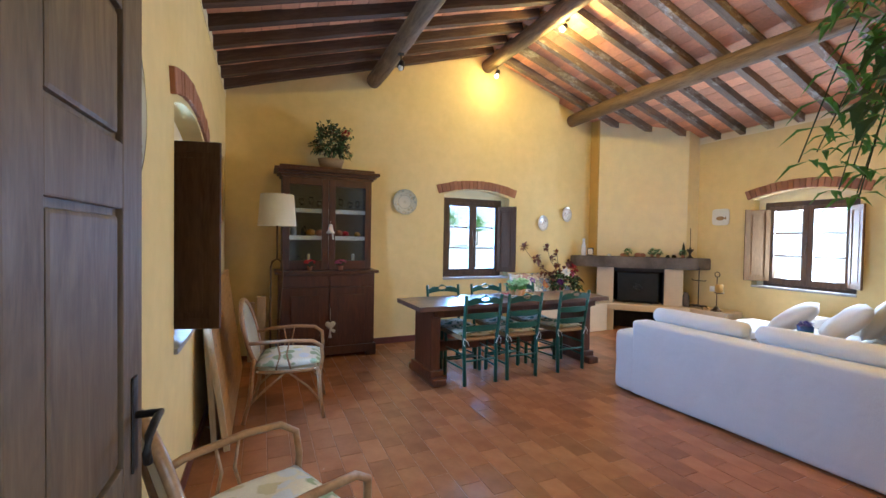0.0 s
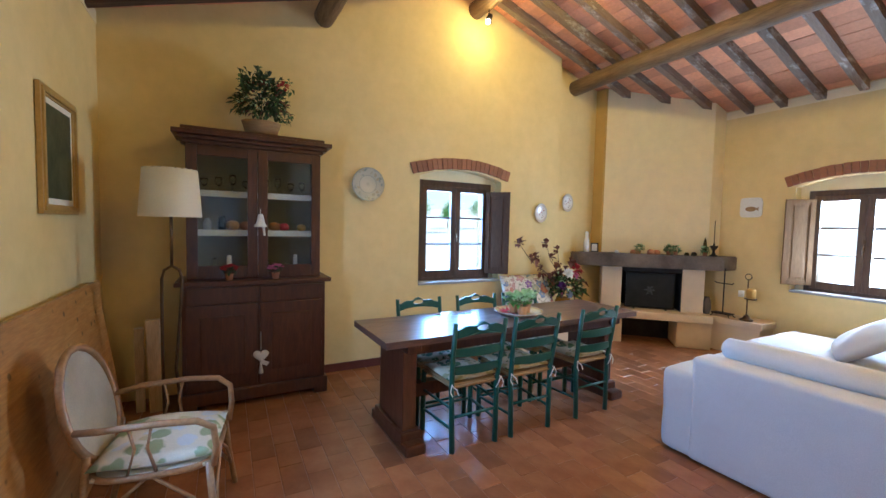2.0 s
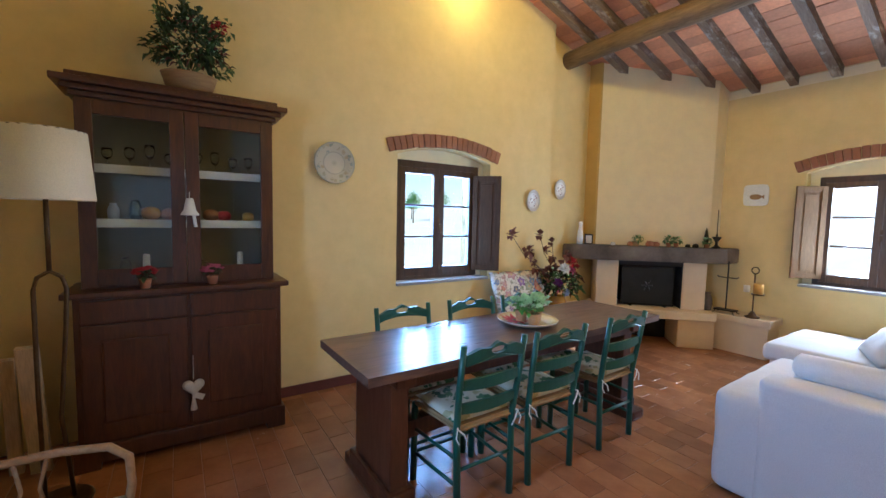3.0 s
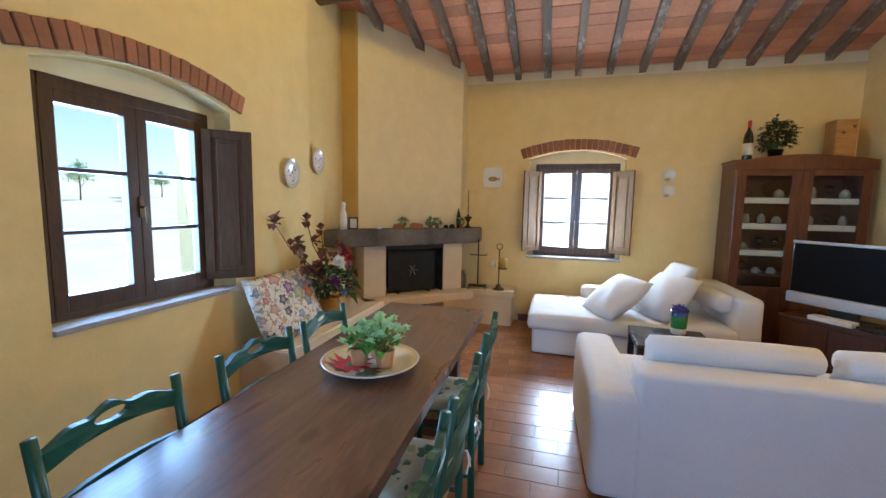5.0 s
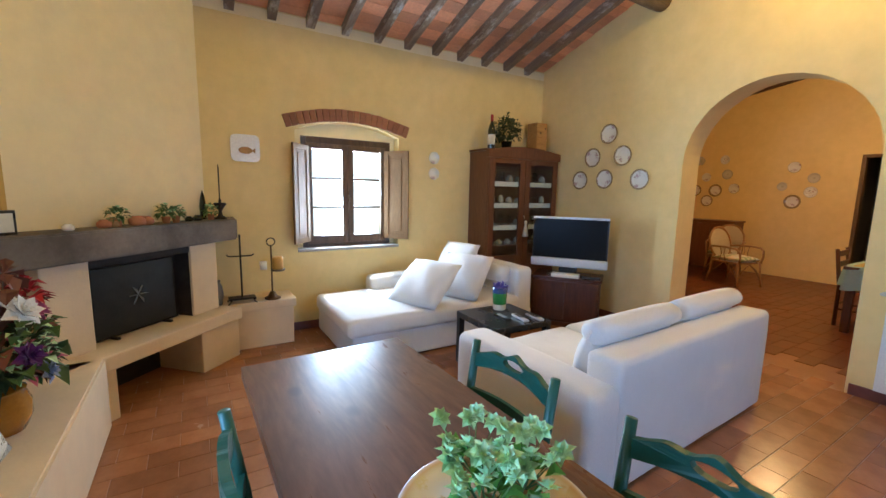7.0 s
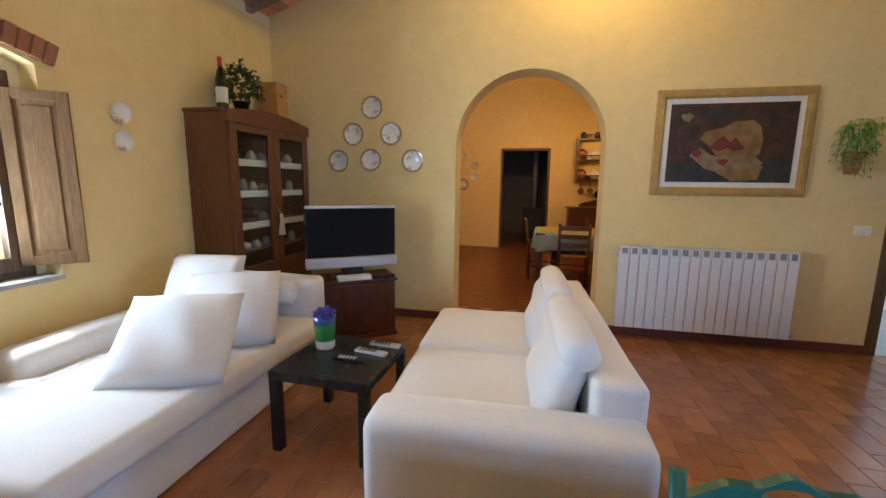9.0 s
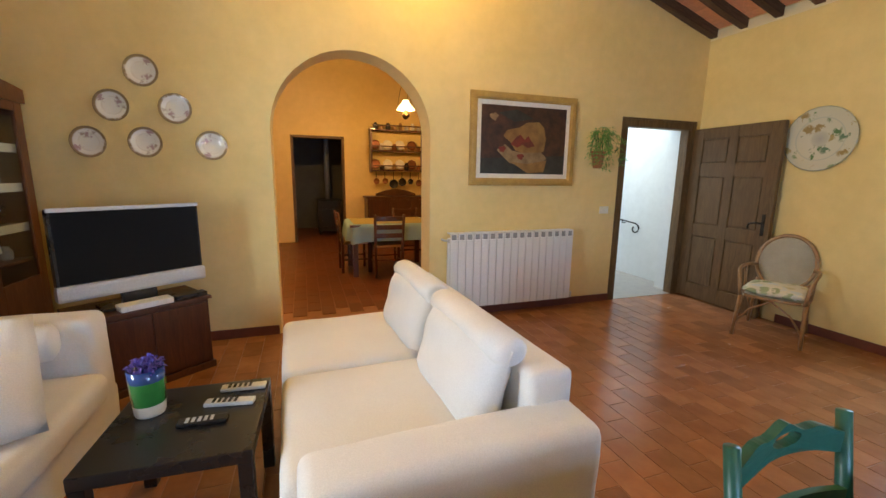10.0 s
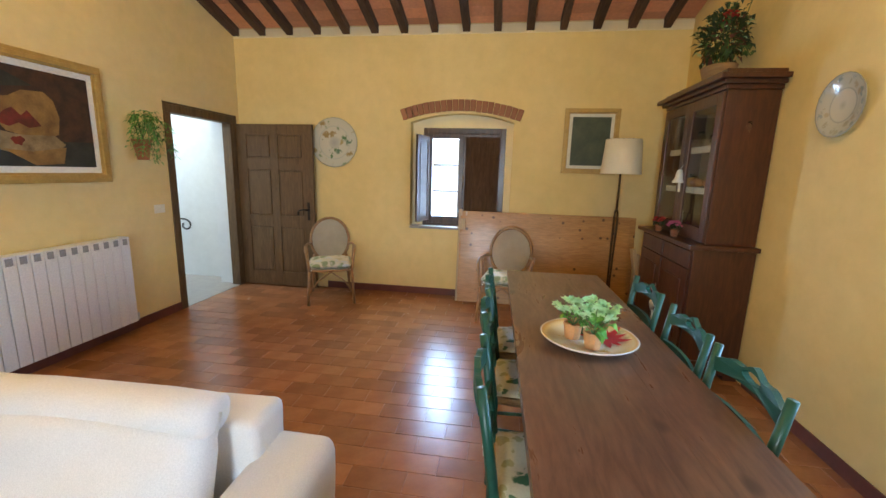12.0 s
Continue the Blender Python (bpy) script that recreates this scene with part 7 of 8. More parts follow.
def on_mantel(f, d=0.13):
    """A place on the mantel: f from its left end to its right, d back from its front edge."""
    a, c = Vector((5.03, 5.37, 1.2)), Vector((6.27, 4.18, 1.2))
    nrm = Vector((c.y - a.y, -(c.x - a.x), 0)).normalized()
    return a + (c - a) * f - nrm * d


def at(p, rz=0):
    return Matrix.Translation(p) @ Matrix.Rotation(radians(rz), 4, "Z")


fg = thing("bottle_figure", at((5.17, 5.40, 1.2)), "tall white ceramic bottle figure on the mantel", "bottle")
part("body", turned([(0, 0), (0.036, 0), (0.04, 0.08), (0.035, 0.16), (0.022, 0.20), (0.020, 0.24), (0.028, 0.26), (0.02, 0.285), (0, 0.29)], 16), M["ceramic"], fg, "", True)
pfm = thing("photo_frame", at((5.25, 5.33, 1.2), -45), "small dark photo frame standing on the mantel", "photo frame")
part("frame", box(-0.05, -0.01, 0, 0.05, 0.01, 0.13, 0.004), M["black"], pfm)
part("picture", box(-0.036, -0.013, 0.016, 0.036, -0.0105, 0.114), M["paper"], pfm, "faded print")
for f, s, mt in ((0.28, 0.03, M["ceramic"]), (0.40, 0.04, M["terracotta"]), (0.43, 0.045, M["basket"]), (0.53, 0.05, M["terracotta"]), (0.57, 0.045, M["terracotta"]), (0.78, 0.03, M["wine"]), (0.83, 0.035, M["wine"])):
    jar(*on_mantel(f, 0.12), s * 1.3, s, mt, "small_pot", "small earthen pot on the mantel", "pot")
for f, s in ((0.44, 0.06), (0.65, 0.06), (0.70, 0.055), (0.90, 0.055)):
    potted("mantel_plant", at(on_mantel(f, 0.10)), "small potted green plant on the stone mantel", "potted plant", 0.030, 0.05, M["terracotta"], 70, (s, s, s * 0.9), 0.04, M["leaf"], M["petal_white"], 4, 0.02, "plants on the mantel", int(f * 100))
cs = thing("candlestick", at(on_mantel(0.955, 0.09)), "dark spiked bronze candlestick on the mantel", "candlestick")
part("base", turned([(0, 0), (0.045, 0), (0.05, 0.012), (0.02, 0.03), (0.012, 0.07), (0.03, 0.10), (0.05, 0.13), (0.045, 0.14), (0.012, 0.14), (0.01, 0.17), (0, 0.17)], 18), M["iron"], cs, "", True)
part("spike", rod([(0, 0, 0.16), (0, 0, 0.44)], 0.005, 6), M["iron"], cs)
part("ring", rod([(0.011 * math.cos(a), 0, 0.45 + 0.011 * math.sin(a)) for a in [k * 0.785 for k in range(8)]], 0.003, 5, True), M["iron"], cs)
for s in (-1, 1):
    part("arm", rod([(s * 0.01, 0, 0.12), (s * 0.05, 0, 0.10), (s * 0.075, 0, 0.14)], 0.005, 6), M["iron"], cs)
dv = part("dark_vase", turned([(0, 0), (0.022, 0), (0.028, 0.10), (0.018, 0.18), (0.004, 0.24), (0, 0.24)], 14), M["wine"], None, "", True, Matrix.Translation(on_mantel(0.915, 0.20)))
tagged(dv, "slender dark vase on the mantel", "vase")

# fire irons and candle holder on the side bench
fi = thing("fire_iron_stand", (6.30, 4.16, 0.44), "black wrought iron stand with a cross bar on the bench", "fire iron stand")
part("pole", rod([(0, 0, 0.05), (0, 0, 0.62)], 0.008, 8), M["iron"], fi)
part("cross_bar", rod([(0, -0.11, 0.44), (0, -0.09, 0.425), (0, 0.09, 0.425), (0, 0.11, 0.44)], 0.007, 6), M["iron"], fi)
part("base", box(-0.06, -0.11, 0.035, 0.06, 0.11, 0.05, 0.004), M["iron"], fi)
for sx in (-1, 1):
    for sy in (-1, 1):
        part("foot", rod([(sx * 0.05, sy * 0.09, 0.04), (sx * 0.055, sy * 0.10, 0.012), (sx * 0.07, sy * 0.115, 0.006)], 0.006, 6), M["iron"], fi)
ch_ = thing("candle_holder", (6.32, 3.90, 0.44), "ornate iron candle holder with a honey-coloured candle", "candle holder")
part("pole", rod([(0, 0, 0.02), (0, 0, 0.50)], 0.008, 8), M["bronze"], ch_)
part("ring", rod([(0, 0.036 * math.cos(a), 0.54 + 0.036 * math.sin(a)) for a in [k * 0.4488 for k in range(14)]], 0.006, 6, True), M["iron"], ch_)
part("base", turned([(0, 0), (0.07, 0), (0.075, 0.012), (0.04, 0.03), (0.02, 0.07), (0, 0.07)], 18), M["bronze"], ch_, "", True)
part("tray", turned([(0, 0.26), (0.06, 0.27), (0.065, 0.285), (0.06, 0.285), (0, 0.275)], 18, (-0.03, -0.05, 0)), M["bronze"], ch_, "", True)
part("candle", turned([(0, 0.285), (0.048, 0.285), (0.05, 0.38), (0.045, 0.40), (0.02, 0.385), (0, 0.385)], 18, (-0.03, -0.05, 0)), M["wax"], ch_, "honey-coloured candle", True)
part("shade_plate", turned([(0, 0.285), (0.03, 0.285), (0.032, 0.36), (0, 0.36)], 14, (0.0, 0.07, 0)), M["candle"], ch_, "pale second candle", True)
av = part("ash_jar", turned([(0, 0), (0.04, 0), (0.055, 0.08), (0.045, 0.17), (0.03, 0.20), (0.034, 0.22), (0, 0.21)], 18), M["mantel"], None, "", True, (6.30, 4.36, 0.44))
tagged(av, "dark stoneware jar in the fireplace corner", "jar")

# embroidered cushion and flower arrangement on the long bench
tp = part("embroidered_cushion", pillow(bmesh.new(), 0.76, 0.52, 0.10, None, 12, 0.3, 3.5), M["tapestry"], None, "", True, pose(4.02, 5.245, 0.685, 66, 0, 0))
tagged(tp, "flower-embroidered cream cushion leaning on the wall above the bench", "cushion")
fa = thing("flower_arrangement", (4.58, 5.22, 0.44), "amber pot of dried red vine leaves and flowers on the bench", "flower arrangement")
part("pot", turned([(0, 0), (0.075, 0), (0.10, 0.06), (0.102, 0.12), (0.085, 0.17), (0.09, 0.18), (0.075, 0.18), (0, 0.13)], 22), M["amber"], fa, "", True)
part("foliage", bush(150, (0.32, 0.18, 0.19), 0.09, r2, lw=0.7, centre=(0, -0.02, 0.32)), M["leaf_dark"], fa)
part("russet_foliage", bush(34, (0.37, 0.18, 0.25), 0.12, r2, lw=0.8, hollow=0.7, centre=(-0.02, -0.02, 0.36)), M["leaf_red"], fa, "russet vine leaves")
part("pale_foliage", bush(60, (0.33, 0.19, 0.20), 0.09, r2, lw=0.7, hollow=0.8, centre=(0, -0.02, 0.32)), M["leaf"], fa)
part("red_flower", bush(60, (0.04, 0.04, 0.075), 0.07, r2, centre=(0.13, -0.08, 0.54)), M["petal_red"], fa, "bright red flower")
wb_ = part("white_bloom", bush(60, (0.27, 0.18, 0.17), 0.05, r2, hollow=0.85, centre=(0.0, -0.05, 0.34)), M["petal_white"], fa)
vb_ = part("violet_bloom", bush(14, (0.2, 0.15, 0.1), 0.045, r2, hollow=0.9, centre=(-0.05, -0.07, 0.30)), M["petal_pink"], fa)
wb_["kind"] = vb_["kind"] = "stuff"
part("white_flower", rosette(), M["ceramic"], fa, "large white cloth flower", False, pose(-0.02, -0.10, 0.50, 55, 0, -20) @ Matrix.Scale(4.2, 4))
part("pink_flower", rosette(), M["petal_pink"], fa, "large rose-pink cloth flower", False, pose(0.07, -0.12, 0.48, 60, 0, 25) @ Matrix.Scale(3.4, 4))
part("purple_flower", rosette(), M["petal_purple"], fa, "dark purple cloth flower", False, pose(-0.17, -0.15, 0.36, 70, 0, -25) @ Matrix.Scale(3.2, 4))
part("blue_flower", rosette(), M["petal_pale_blue"], fa, "pale blue cloth flower", False, pose(-0.06, -0.17, 0.25, 75, 0, 0) @ Matrix.Scale(2.8, 4))
big = bmesh.new()
for dx, dz, a in ((0.10, 0.30, -0.2), (0.14, 0.24, 0.1), (0.06, 0.22, -0.5)):
    leaf_blade(big, (dx, -0.10, dz), (math.cos(a), -0.45, math.sin(a)), 0.19, 0.13, 0.35)
part("broad_foliage", big, M["leaf"], fa, "broad green leaves")
br, bl = bmesh.new(), bmesh.new()
for tip in ((-0.76, -0.02, 0.88), (-0.30, 0.02, 0.88), (-0.12, 0.0, 0.80), (-0.55, -0.06, 0.72), (0.05, -0.05, 0.66)):
    tv_ = Vector(tip)
    b0 = Vector((-0.02, 0, 0.16))
    m1 = b0 + (tv_ - b0) * 0.4 + Vector((0.05, 0, 0.04))
    m2 = b0 + (tv_ - b0) * 0.75 + Vector((0.0, 0, -0.02))
    tube(br, [b0, m1, m2, tv_], 0.007, 6, False, 0.003)
    for q in (0.5, 0.75, 1.0):
        p = b0 + (tv_ - b0) * q
        for j in range(1 + (q > 0.9)):
            a0, sz = r2.uniform(0, 6.28), r2.uniform(0.085, 0.125)
            lean_ = r2.uniform(-0.5, 0.3)
            for da, k in ((0, 1.0), (0.75, 0.8), (-0.75, 0.8), (1.5, 0.5), (-1.5, 0.5)):
                leaf_blade(bl, p, (math.cos(a0 + da), lean_, math.sin(a0 + da)), sz * k, sz * 0.75 * k, 0.1)
part("branch", br, M["twig"], fa)
part("branch_foliage", bl, M["leaf_red"], fa, "russet leaves on bare branches")

# ---- spot lamps on the beams ----


def spot(m, label, lit=True):
    t = thing("spot_lamp", m, label, "spot lamp", "spot lamps on the beams")
    part("bracket", rod([(0, 0, 0.13), (0, 0, 0.06), (0.02, 0, 0.03)], 0.007, 6), M["iron"], t)
    part("rose", turned([(0, 0.12), (0.035, 0.12), (0.035, 0.135), (0, 0.135)], 16), M["iron"], t)
    can = Matrix.Rotation(radians(20), 4, "Y")
    part("can", turned([(0.0, 0.065), (0.02, 0.064), (0.03, 0.05), (0.036, -0.02), (0.033, -0.02), (0.026, 0.045), (0, 0.055)], 18), M["iron"], t, "", True, can)
    part("bulb", turned([(0, -0.055), (0.018, -0.05), (0.028, -0.03), (0.024, 0.0), (0.012, 0.03), (0, 0.03)], 16), M["bulb"] if lit else M["ceramic"], t, "lit reflector bulb" if lit else "", True, can)


spot(pose(3.26, 5.16, 3.80), "small black spot lamp with a lit bulb under the ridge beam")
spot(pose(3.38, 3.90, 3.90, 0, 25, 0), "small black spot lamp with a lit bulb under the ridge beam")
# Unseen rear lamp, added where the south gable glows.
spot(pose(3.30, 0.90, 3.82), "small black spot lamp with a lit bulb under the ridge beam")
spot(pose(1.55, 4.30, 3.27, 0, 0, 40), "small black spot lamp, unlit, under the log beam", False)

# ---- kitchen things ----
ktb = thing("kitchen_table", (3.15, -2.05, 0), "kitchen table under an aqua tablecloth", "table")
part("tabletop", box(-0.62, -0.45, 0.71, 0.62, 0.45, 0.745, 0.004), M["walnut"], ktb)
for sx in (-1, 1):
    for sy in (-1, 1):
        part("leg", box(sx * 0.55 - 0.035, sy * 0.38 - 0.035, 0, sx * 0.55 + 0.035, sy * 0.38 + 0.035, 0.71, 0.004), M["walnut"], ktb)
cl = bmesh.new()
N_ = 64
ring0, ring1, ring2 = [], [], []
for k in range(N_):
    a = 2 * math.pi * k / N_
    ux, uy = math.copysign(abs(math.cos(a)) ** 0.25, math.cos(a)), math.copysign(abs(math.sin(a)) ** 0.25, math.sin(a))
    wv = 0.012 * math.sin(9 * a)
    ring0.append(cl.verts.new((ux * 0.625, uy * 0.455, 0.752)))
    ring1.append(cl.verts.new((ux * (0.645 + wv), uy * (0.475 + wv), 0.70)))
    ring2.append(cl.verts.new((ux * (0.66 + 2 * wv), uy * (0.49 + 2 * wv), 0.50 + 0.02 * math.sin(5 * a))))
cl.faces.new(ring0)
for A, B in ((ring0, ring1), (ring1, ring2)):
    for k in range(N_):
        cl.faces.new((A[k], B[k], B[(k + 1) % N_], A[(k + 1) % N_]))
tc_ = part("tablecloth", cl, M["cloth_aqua"], None, "", True, (3.15, -2.05, 0))
tagged(tc_, "pale aqua tablecloth hanging over the kitchen table", "tablecloth")
run = part("table_runner", box(-0.56, -0.40, 0.7535, 0.56, 0.40, 0.757, 0.001), M["cloth_olive"], None, "", False, (3.15, -2.05, 0))
tagged(run, "olive-yellow cloth spread on the kitchen table", "table runner")


def kitchen_chair(m):
    c = thing("kitchen_chair", m, "brown wooden kitchen chair with rush seat at the table", "chair", "kitchen chairs")
    for s in (-1, 1):
        part("leg", rod([(s * 0.18, 0, 0), (s * 0.19, 0, 0.45), (s * 0.20, -0.06, 0.90)], 0.02, 8), M["walnut"], c, "", True)
        part("leg", rod([(s * 0.21, 0.38, 0), (s * 0.205, 0.38, 0.45)], 0.02, 8), M["walnut"], c, "", True)
        part("stretcher", rod([(s * 0.185, 0, 0.2), (s * 0.205, 0.38, 0.2)], 0.011, 6), M["walnut"], c)
    for z, y in ((0.60, -0.02), (0.72, -0.035), (0.84, -0.05)):
        part("slat", box(-0.19, y - 0.01, z - 0.03, 0.19, y + 0.01, z + 0.035, 0.006), M["walnut"], c)
    for y in (0.0, 0.38):
        part("stretcher", rod([(-0.19, y, 0.25), (0.19, y, 0.25)], 0.011, 6), M["walnut"], c)
    part("seat", box(-0.21, 0.0, 0.43, 0.21, 0.40, 0.465, 0.012), M["rush"], c, "woven rush seat")
    return c


k1 = kitchen_chair(pose(3.25, -1.50, 0, 0, 0, 178))
copy_thing(k1, pose(3.86, -2.10, 0, 0, 0, 92))
copy_thing(k1, pose(2.75, -2.60, 0, 0, 0, 0))
rack = thing("plate_rack", (0, 0, 0), "dark wooden kitchen rack crowded with pots and plates", "shelf")
rx0, rx1, ry = 1.78, 2.98, KY + 0.01
for x in (rx0, rx1 - 0.04):
    part("side", box(x, ry, 1.50, x + 0.04, ry + 0.24, 2.42, 0.006), M["walnut"], rack)
for z in (1.52, 1.93, 2.36):
    part("shelf", box(rx0 + 0.04, ry, z, rx1 - 0.04, ry + 0.24, z + 0.03, 0.004), M["walnut"], rack)
    part("rail", box(rx0 + 0.04, ry + 0.20, z + 0.10, rx1 - 0.04, ry + 0.22, z + 0.125, 0.003), M["walnut"], rack)
rk = random.Random(77)
for z in (1.55, 1.96, 2.39):
    for k in range(8):
        x = rx0 + 0.13 + 0.135 * k
        mt = rk.choice([M["ceramic"], M["copper"], M["terracotta"], M["iron"], M["basket"]])
        if z < 2.3 and k % 2:
            pm = Matrix.Translation((x, ry + 0.06, z + 0.115)) @ Matrix.Rotation(radians(-78), 4, "X") @ pose(0, 0, 0)
            o = part("dish", turned([(0, 0.0), (0.06, 0.0), (0.105, 0.018), (0.107, 0.022), (0.06, 0.006), (0, 0.006)], 20), rk.choice([M["ceramic"], M["copper"]]), None, "", True, pm)
            tagged(o, "plate standing in the kitchen rack", "plate", "dishes in the rack")
        else:
            jar(x, ry + 0.14, z, rk.uniform(0.08, 0.16), rk.uniform(0.035, 0.055), mt, "kitchen_jar", "old jar standing on the kitchen rack", "jar")
for k in range(6):
    x = rx0 + 0.12 + 0.19 * k
    t = thing("hanging_pan", (x, ry + 0.12, 1.50), "dark pan hanging below the kitchen rack", "pan", "pans under the rack")
    r_ = rk.uniform(0.06, 0.10)
    ln_ = rk.uniform(0.10, 0.16)
    part("handle", rod([(0, 0, 0.0), (0, 0, -ln_)], 0.008, 6), M["iron"], t)
    part("pan", turned([(0, 0), (r_ * 0.85, 0), (r_, 0.04), (r_ * 0.95, 0.04), (r_ * 0.8, 0.006), (0, 0.006)], 20), rk.choice([M["copper"], M["iron"]]), t, "", True, Matrix.Translation((0, 0.0, -ln_ - r_)) @ Matrix.Rotation(radians(-90), 4, "X"))
sb = thing("kitchen_sideboard", (0, 0, 0), "dark wooden sideboard with a carved back below the rack", "sideboard")
part("body", box(1.70, KY + 0.01, 0.05, 3.10, KY + 0.50, 0.95, 0.006), M["walnut"], sb)
part("top", box(1.67, KY + 0.005, 0.95, 3.13, KY + 0.53, 0.985, 0.006), M["walnut"], sb)
b = bmesh.new()
arcp = [(1.95, 0.985), (2.85, 0.985)] + [(2.85 - 0.90 * i / 12, 1.03 + 0.10 * math.sin(math.pi * i / 12)) for i in range(13)]
A = [b.verts.new((x, KY + 0.012, z)) for x, z in arcp]
B = [b.verts.new((x, KY + 0.05, z)) for x, z in arcp]
b.faces.new(A)
b.faces.new(B[::-1])
for i in range(len(arcp)):
    b.faces.new((A[i], A[(i + 1) % len(arcp)], B[(i + 1) % len(arcp)], B[i]))
part("back_board", b, M["walnut"], sb, "carved arched back board")
for a, c in ((1.73, 2.16), (2.19, 2.61), (2.64, 3.07)):
    part("door", box(a, KY + 0.50, 0.09, c, KY + 0.515, 0.92, 0.005), M["walnut"], sb)
pn = thing("pendant_lamp", (2.62, -3.10, 2.55), "brass oil-style pendant lamp with a lit opal shade", "pendant lamp")
part("shade", turned([(0.05, 0.16), (0.06, 0.13), (0.075, 0.11), (0.14, 0.03), (0.16, 0.0), (0.155, 0.0), (0.13, 0.03), (0.07, 0.10), (0.045, 0.16)], 24), M["opal"], pn, "lit opal glass shade", True)
part("font", turned([(0, -0.16), (0.03, -0.15), (0.07, -0.11), (0.07, -0.07), (0.03, -0.05), (0.03, 0.0), (0, 0.0)], 18), M["bronze"], pn, "", True)
for k in range(3):
    a = 2.09 * k
    part("chain", rod([(0.15 * math.cos(a), 0.15 * math.sin(a), 0.0), (0.10 * math.cos(a), 0.10 * math.sin(a), 0.3), (0, 0, 0.62)], 0.004, 5), M["bronze"], pn)
part("cord", rod([(0, 0, 0.62), (0, 0, 1.43)], 0.004, 5), M["bronze"], pn)
# unlit room behind the kitchen
stove = thing("iron_stove", (3.78, KY - 1.25, 0), "black iron stove in the unlit back room", "stove")
part("body", box(-0.27, -0.25, 0.08, 0.27, 0.25, 0.80, 0.012), M["iron"], stove)
part("top", box(-0.29, -0.27, 0.80, 0.29, 0.27, 0.835, 0.008), M["iron"], stove)
part("door", box(-0.19, 0.25, 0.20, 0.19, 0.268, 0.62, 0.006), M["firescreen"], stove)
for sx in (-1, 1):
    for sy in (-1, 1):
        part("leg", box(sx * 0.23 - 0.02, sy * 0.21 - 0.02, 0, sx * 0.23 + 0.02, sy * 0.21 + 0.02, 0.08), M["iron"], stove)
part("flue", rod([(0.02, -0.12, 0.83), (0.02, -0.12, 2.598)], 0.06, 14), M["slot_grey"], stove, "pale grey flue pipe", True)
# far corner of the kitchen, seen through the archway
ks = thing("low_sideboard", (0, 0, 0), "low dark red wooden sideboard in the kitchen corner", "sideboard")
part("body", box(6.15, KY + 0.02, 0.04, 7.75, KY + 0.46, 0.98, 0.006), M["cherry"], ks)
part("top", box(6.12, KY + 0.015, 0.98, 7.78, KY + 0.49, 1.01, 0.006), M["cherry"], ks)
for k in range(4):
    part("door", box(6.18 + 0.39 * k, KY + 0.46, 0.08, 6.54 + 0.39 * k, KY + 0.475, 0.95, 0.005), M["cherry"], ks)
rattan_chair(pose(6.05, -4.10, 0, 0, 0, 15), "rattan armchair with cushion in the kitchen")
rattan_chair(pose(5.55, -3.35, 0, 0, 0, 75), "rattan armchair with cushion beside the kitchen sideboard")
rp = random.Random(4)
for x, z, r_ in ((5.45, 2.05, 0.10), (5.15, 1.85, 0.09), (5.42, 1.42, 0.13), (5.17, 1.60, 0.10), (5.60, 1.70, 0.08), (6.55, 1.95, 0.10), (6.75, 1.62, 0.13), (6.95, 1.90, 0.09), (7.15, 1.62, 0.12), (6.40, 1.66, 0.10), (7.35, 1.85, 0.11), (6.62, 2.25, 0.09), (7.10, 2.25, 0.09), (6.90, 1.40, 0.12), (7.45, 1.45, 0.12)):
    ob = plate(pose(x, KY + 0.004, z, 90, 0, 180), r_, rp.choice([floral, blue_grey, cherry_pl]), "painted plate on the kitchen wall", "plates on the kitchen wall")

# ---- floor tiles ----
floor = part("floor", box(XW - T, YS - 0.31, -0.08, XE + T, YN + T, -0.0028), M["grout"])
tagged(floor, "waxed terracotta tile floor in running bond", "floor", "", "structure")
TL, TW, J = 0.29, 0.145, 0.0028


def tile_verts(x, y, dz, tilt):
    h = (TW - J) / 2
    l = (TL - J) / 2
    out = []
    for zz, ins in ((-0.008, 0.0), (-0.002, 0.0), (0.0, 0.0018)):
        for sx, sy in ((-1, -1), (1, -1), (1, 1), (-1, 1)):
            out.append((x + sx * (h - ins), y + sy * (l - ins), zz + dz + tilt * sx * 0.5))
    return out


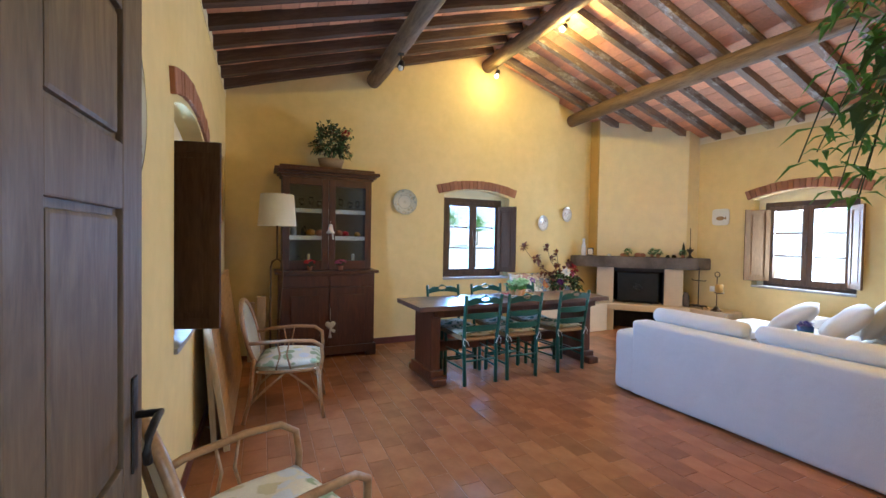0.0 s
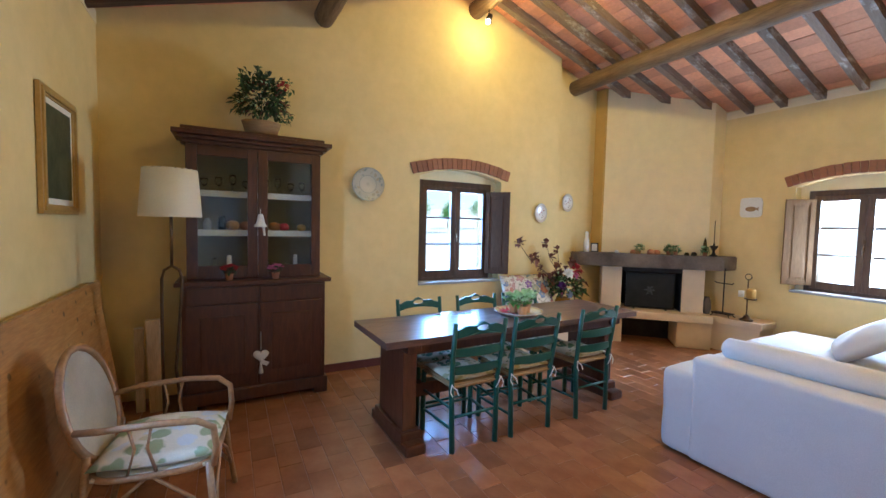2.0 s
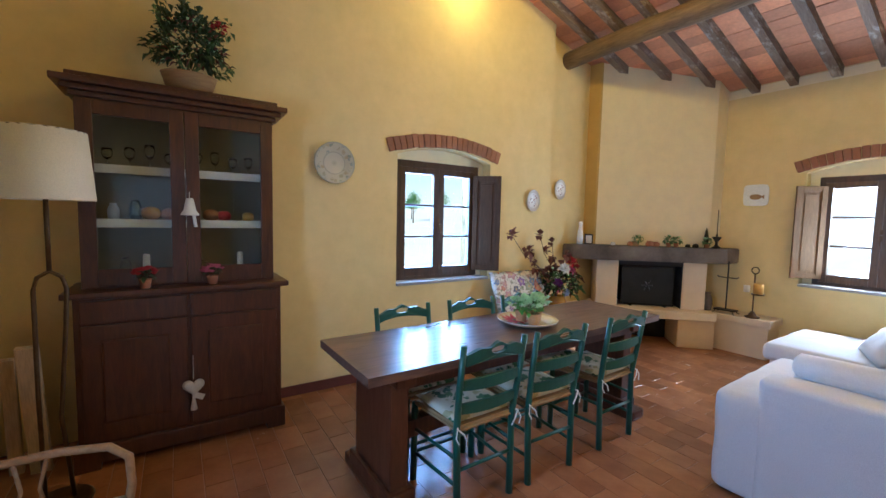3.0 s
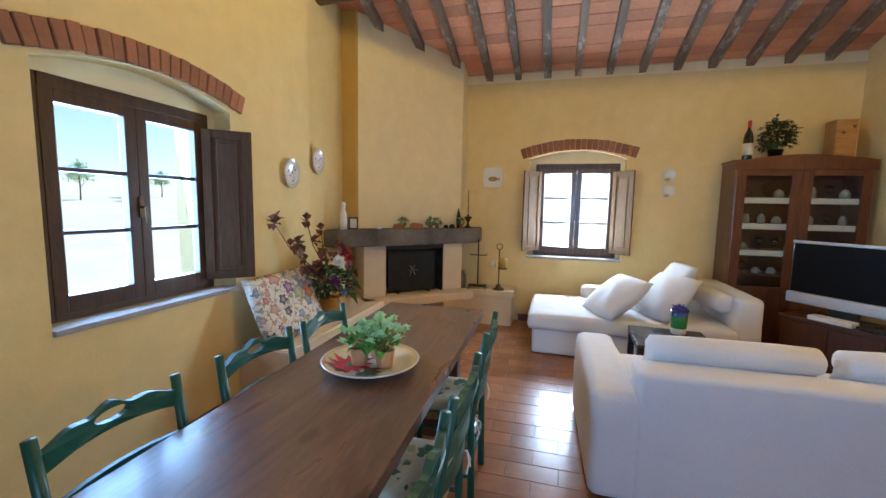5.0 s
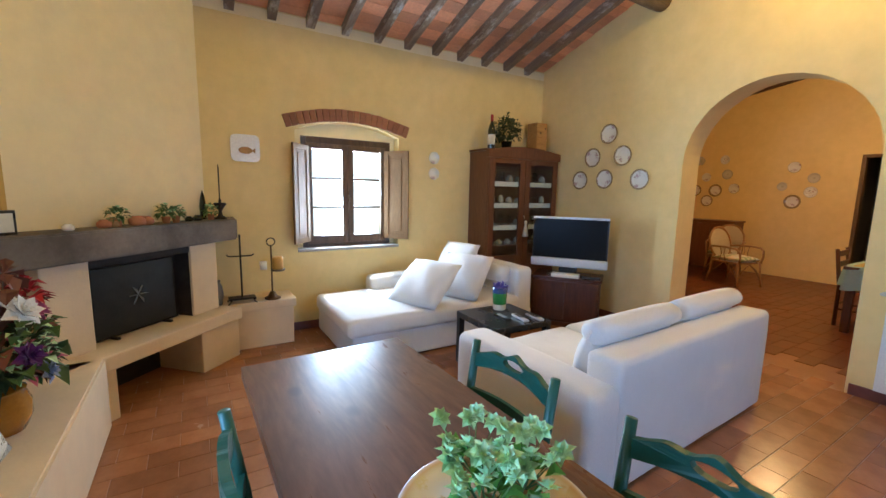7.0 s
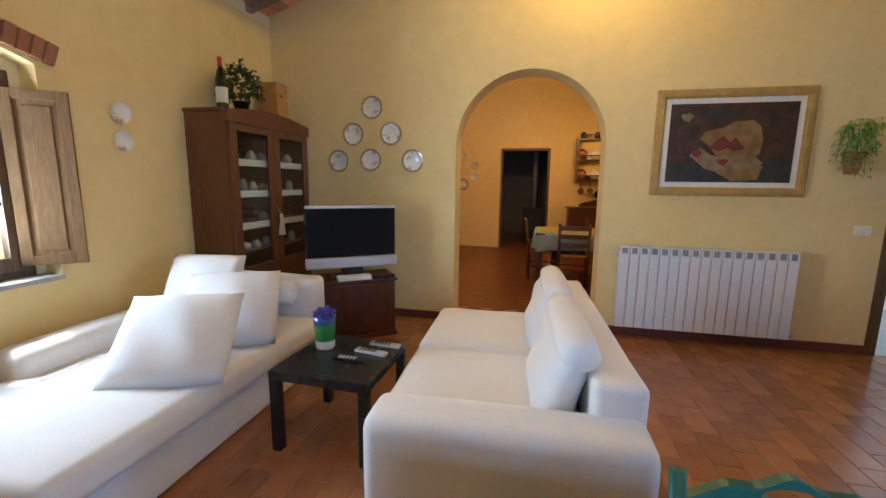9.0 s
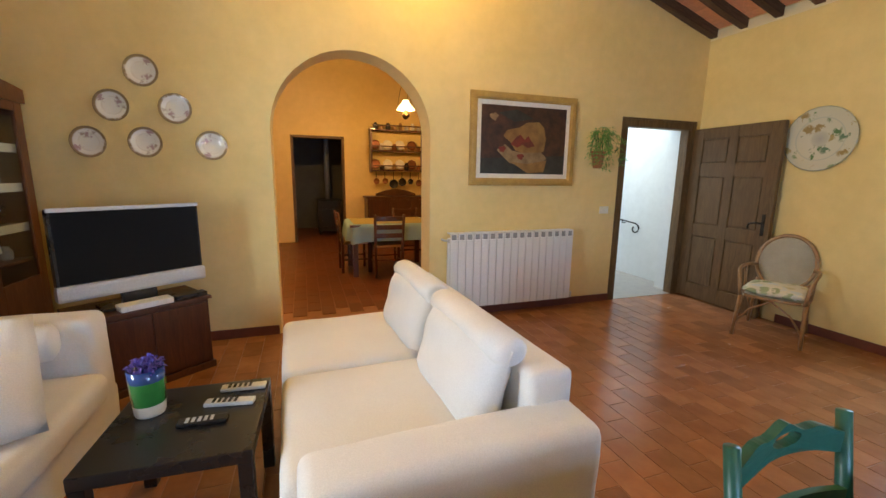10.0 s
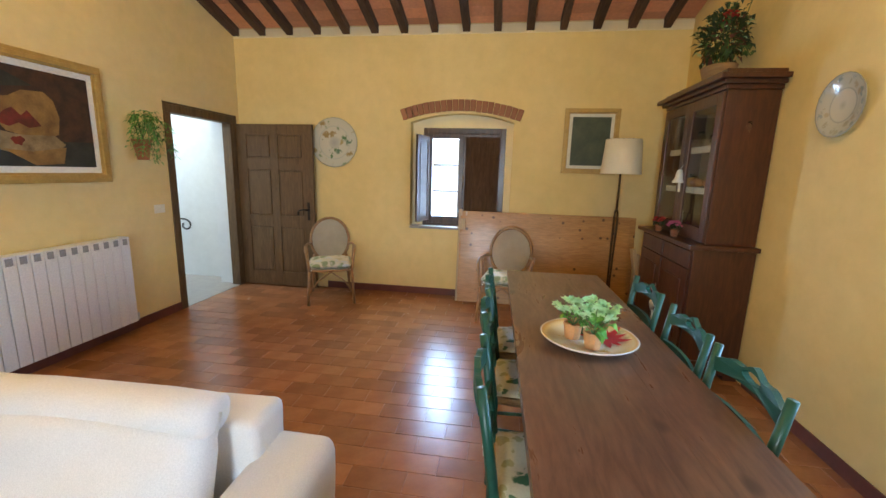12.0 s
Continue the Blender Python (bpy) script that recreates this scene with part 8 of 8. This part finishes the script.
FACES = []
for r in (0, 4):
    for k in range(4):
        FACES.append((r + k, r + (k + 1) % 4, r + 4 + (k + 1) % 4, r + 4 + k))
FACES.append((8, 9, 10, 11))
tile_meshes = []
for k in range(4):
    me = bpy.data.meshes.new("tile")
    me.from_pydata(tile_verts(0, 0, rng.uniform(-0.0006, 0.0), rng.uniform(-0.0005, 0.0005)), [], FACES)
    me.materials.append(M["tile"])
    tile_meshes.append(me)
vs, fs_ = [], []
nx = int((XE - XW) / TW) + 1
ny = int((YN - YS) / TL) + 2
for i in range(nx):
    for j in range(ny):
        x = XW + TW * (i + 0.5)
        y = YS + TL * (j + (0.5 if i % 2 else 0.0))
        if x + TW / 2 > XE + 0.1 or y > YN + 0.1:
            continue
        if 0.9 < x < 4.1 and 0.5 < y < 3.55:
            t = new("tile", tile_meshes[rng.randrange(4)])
            t.parent = floor
            t.location = (x, y, rng.uniform(-0.0008, 0.0008))
        else:
            n0 = len(vs)
            vs += tile_verts(x, y, rng.uniform(-0.0008, 0.0004), rng.uniform(-0.0005, 0.0005))
            fs_ += [tuple(n0 + q for q in f) for f in FACES]
me = bpy.data.meshes.new("tile_field")
me.from_pydata(vs, [], fs_)
me.materials.append(M["tile_field"])
tf = new("tile_field", me)
tf.parent = floor
tf["kind"] = "stuff"
kfl = part("floor_kitchen", box(KX0 - 0.2, KY - 2.6, -0.08, KX1 + 0.2, YS - 0.31, -0.006), M["grout"])
tagged(kfl, "terracotta tile floor of the kitchen", "floor", "", "structure")
vs, fs_ = [], []
for i in range(int((KX1 - KX0) / TW) + 1):
    for j in range(int((YS - 0.2 - (KY - 2.4)) / TL) + 1):
        x, y = KX0 + TW * (i + 0.5), KY - 2.4 + TL * (j + (0.5 if i % 2 else 0.0))
        if y + TL / 2 > YS - 0.29:
            continue
        n0 = len(vs)
        vs += tile_verts(x, y, rng.uniform(-0.0015, 0.0005), 0)
        fs_ += [tuple(n0 + q for q in f) for f in FACES]
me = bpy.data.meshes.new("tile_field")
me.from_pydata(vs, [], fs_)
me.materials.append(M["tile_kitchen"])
tf = new("tile_field", me)
tf.parent = kfl
tf["kind"] = "stuff"
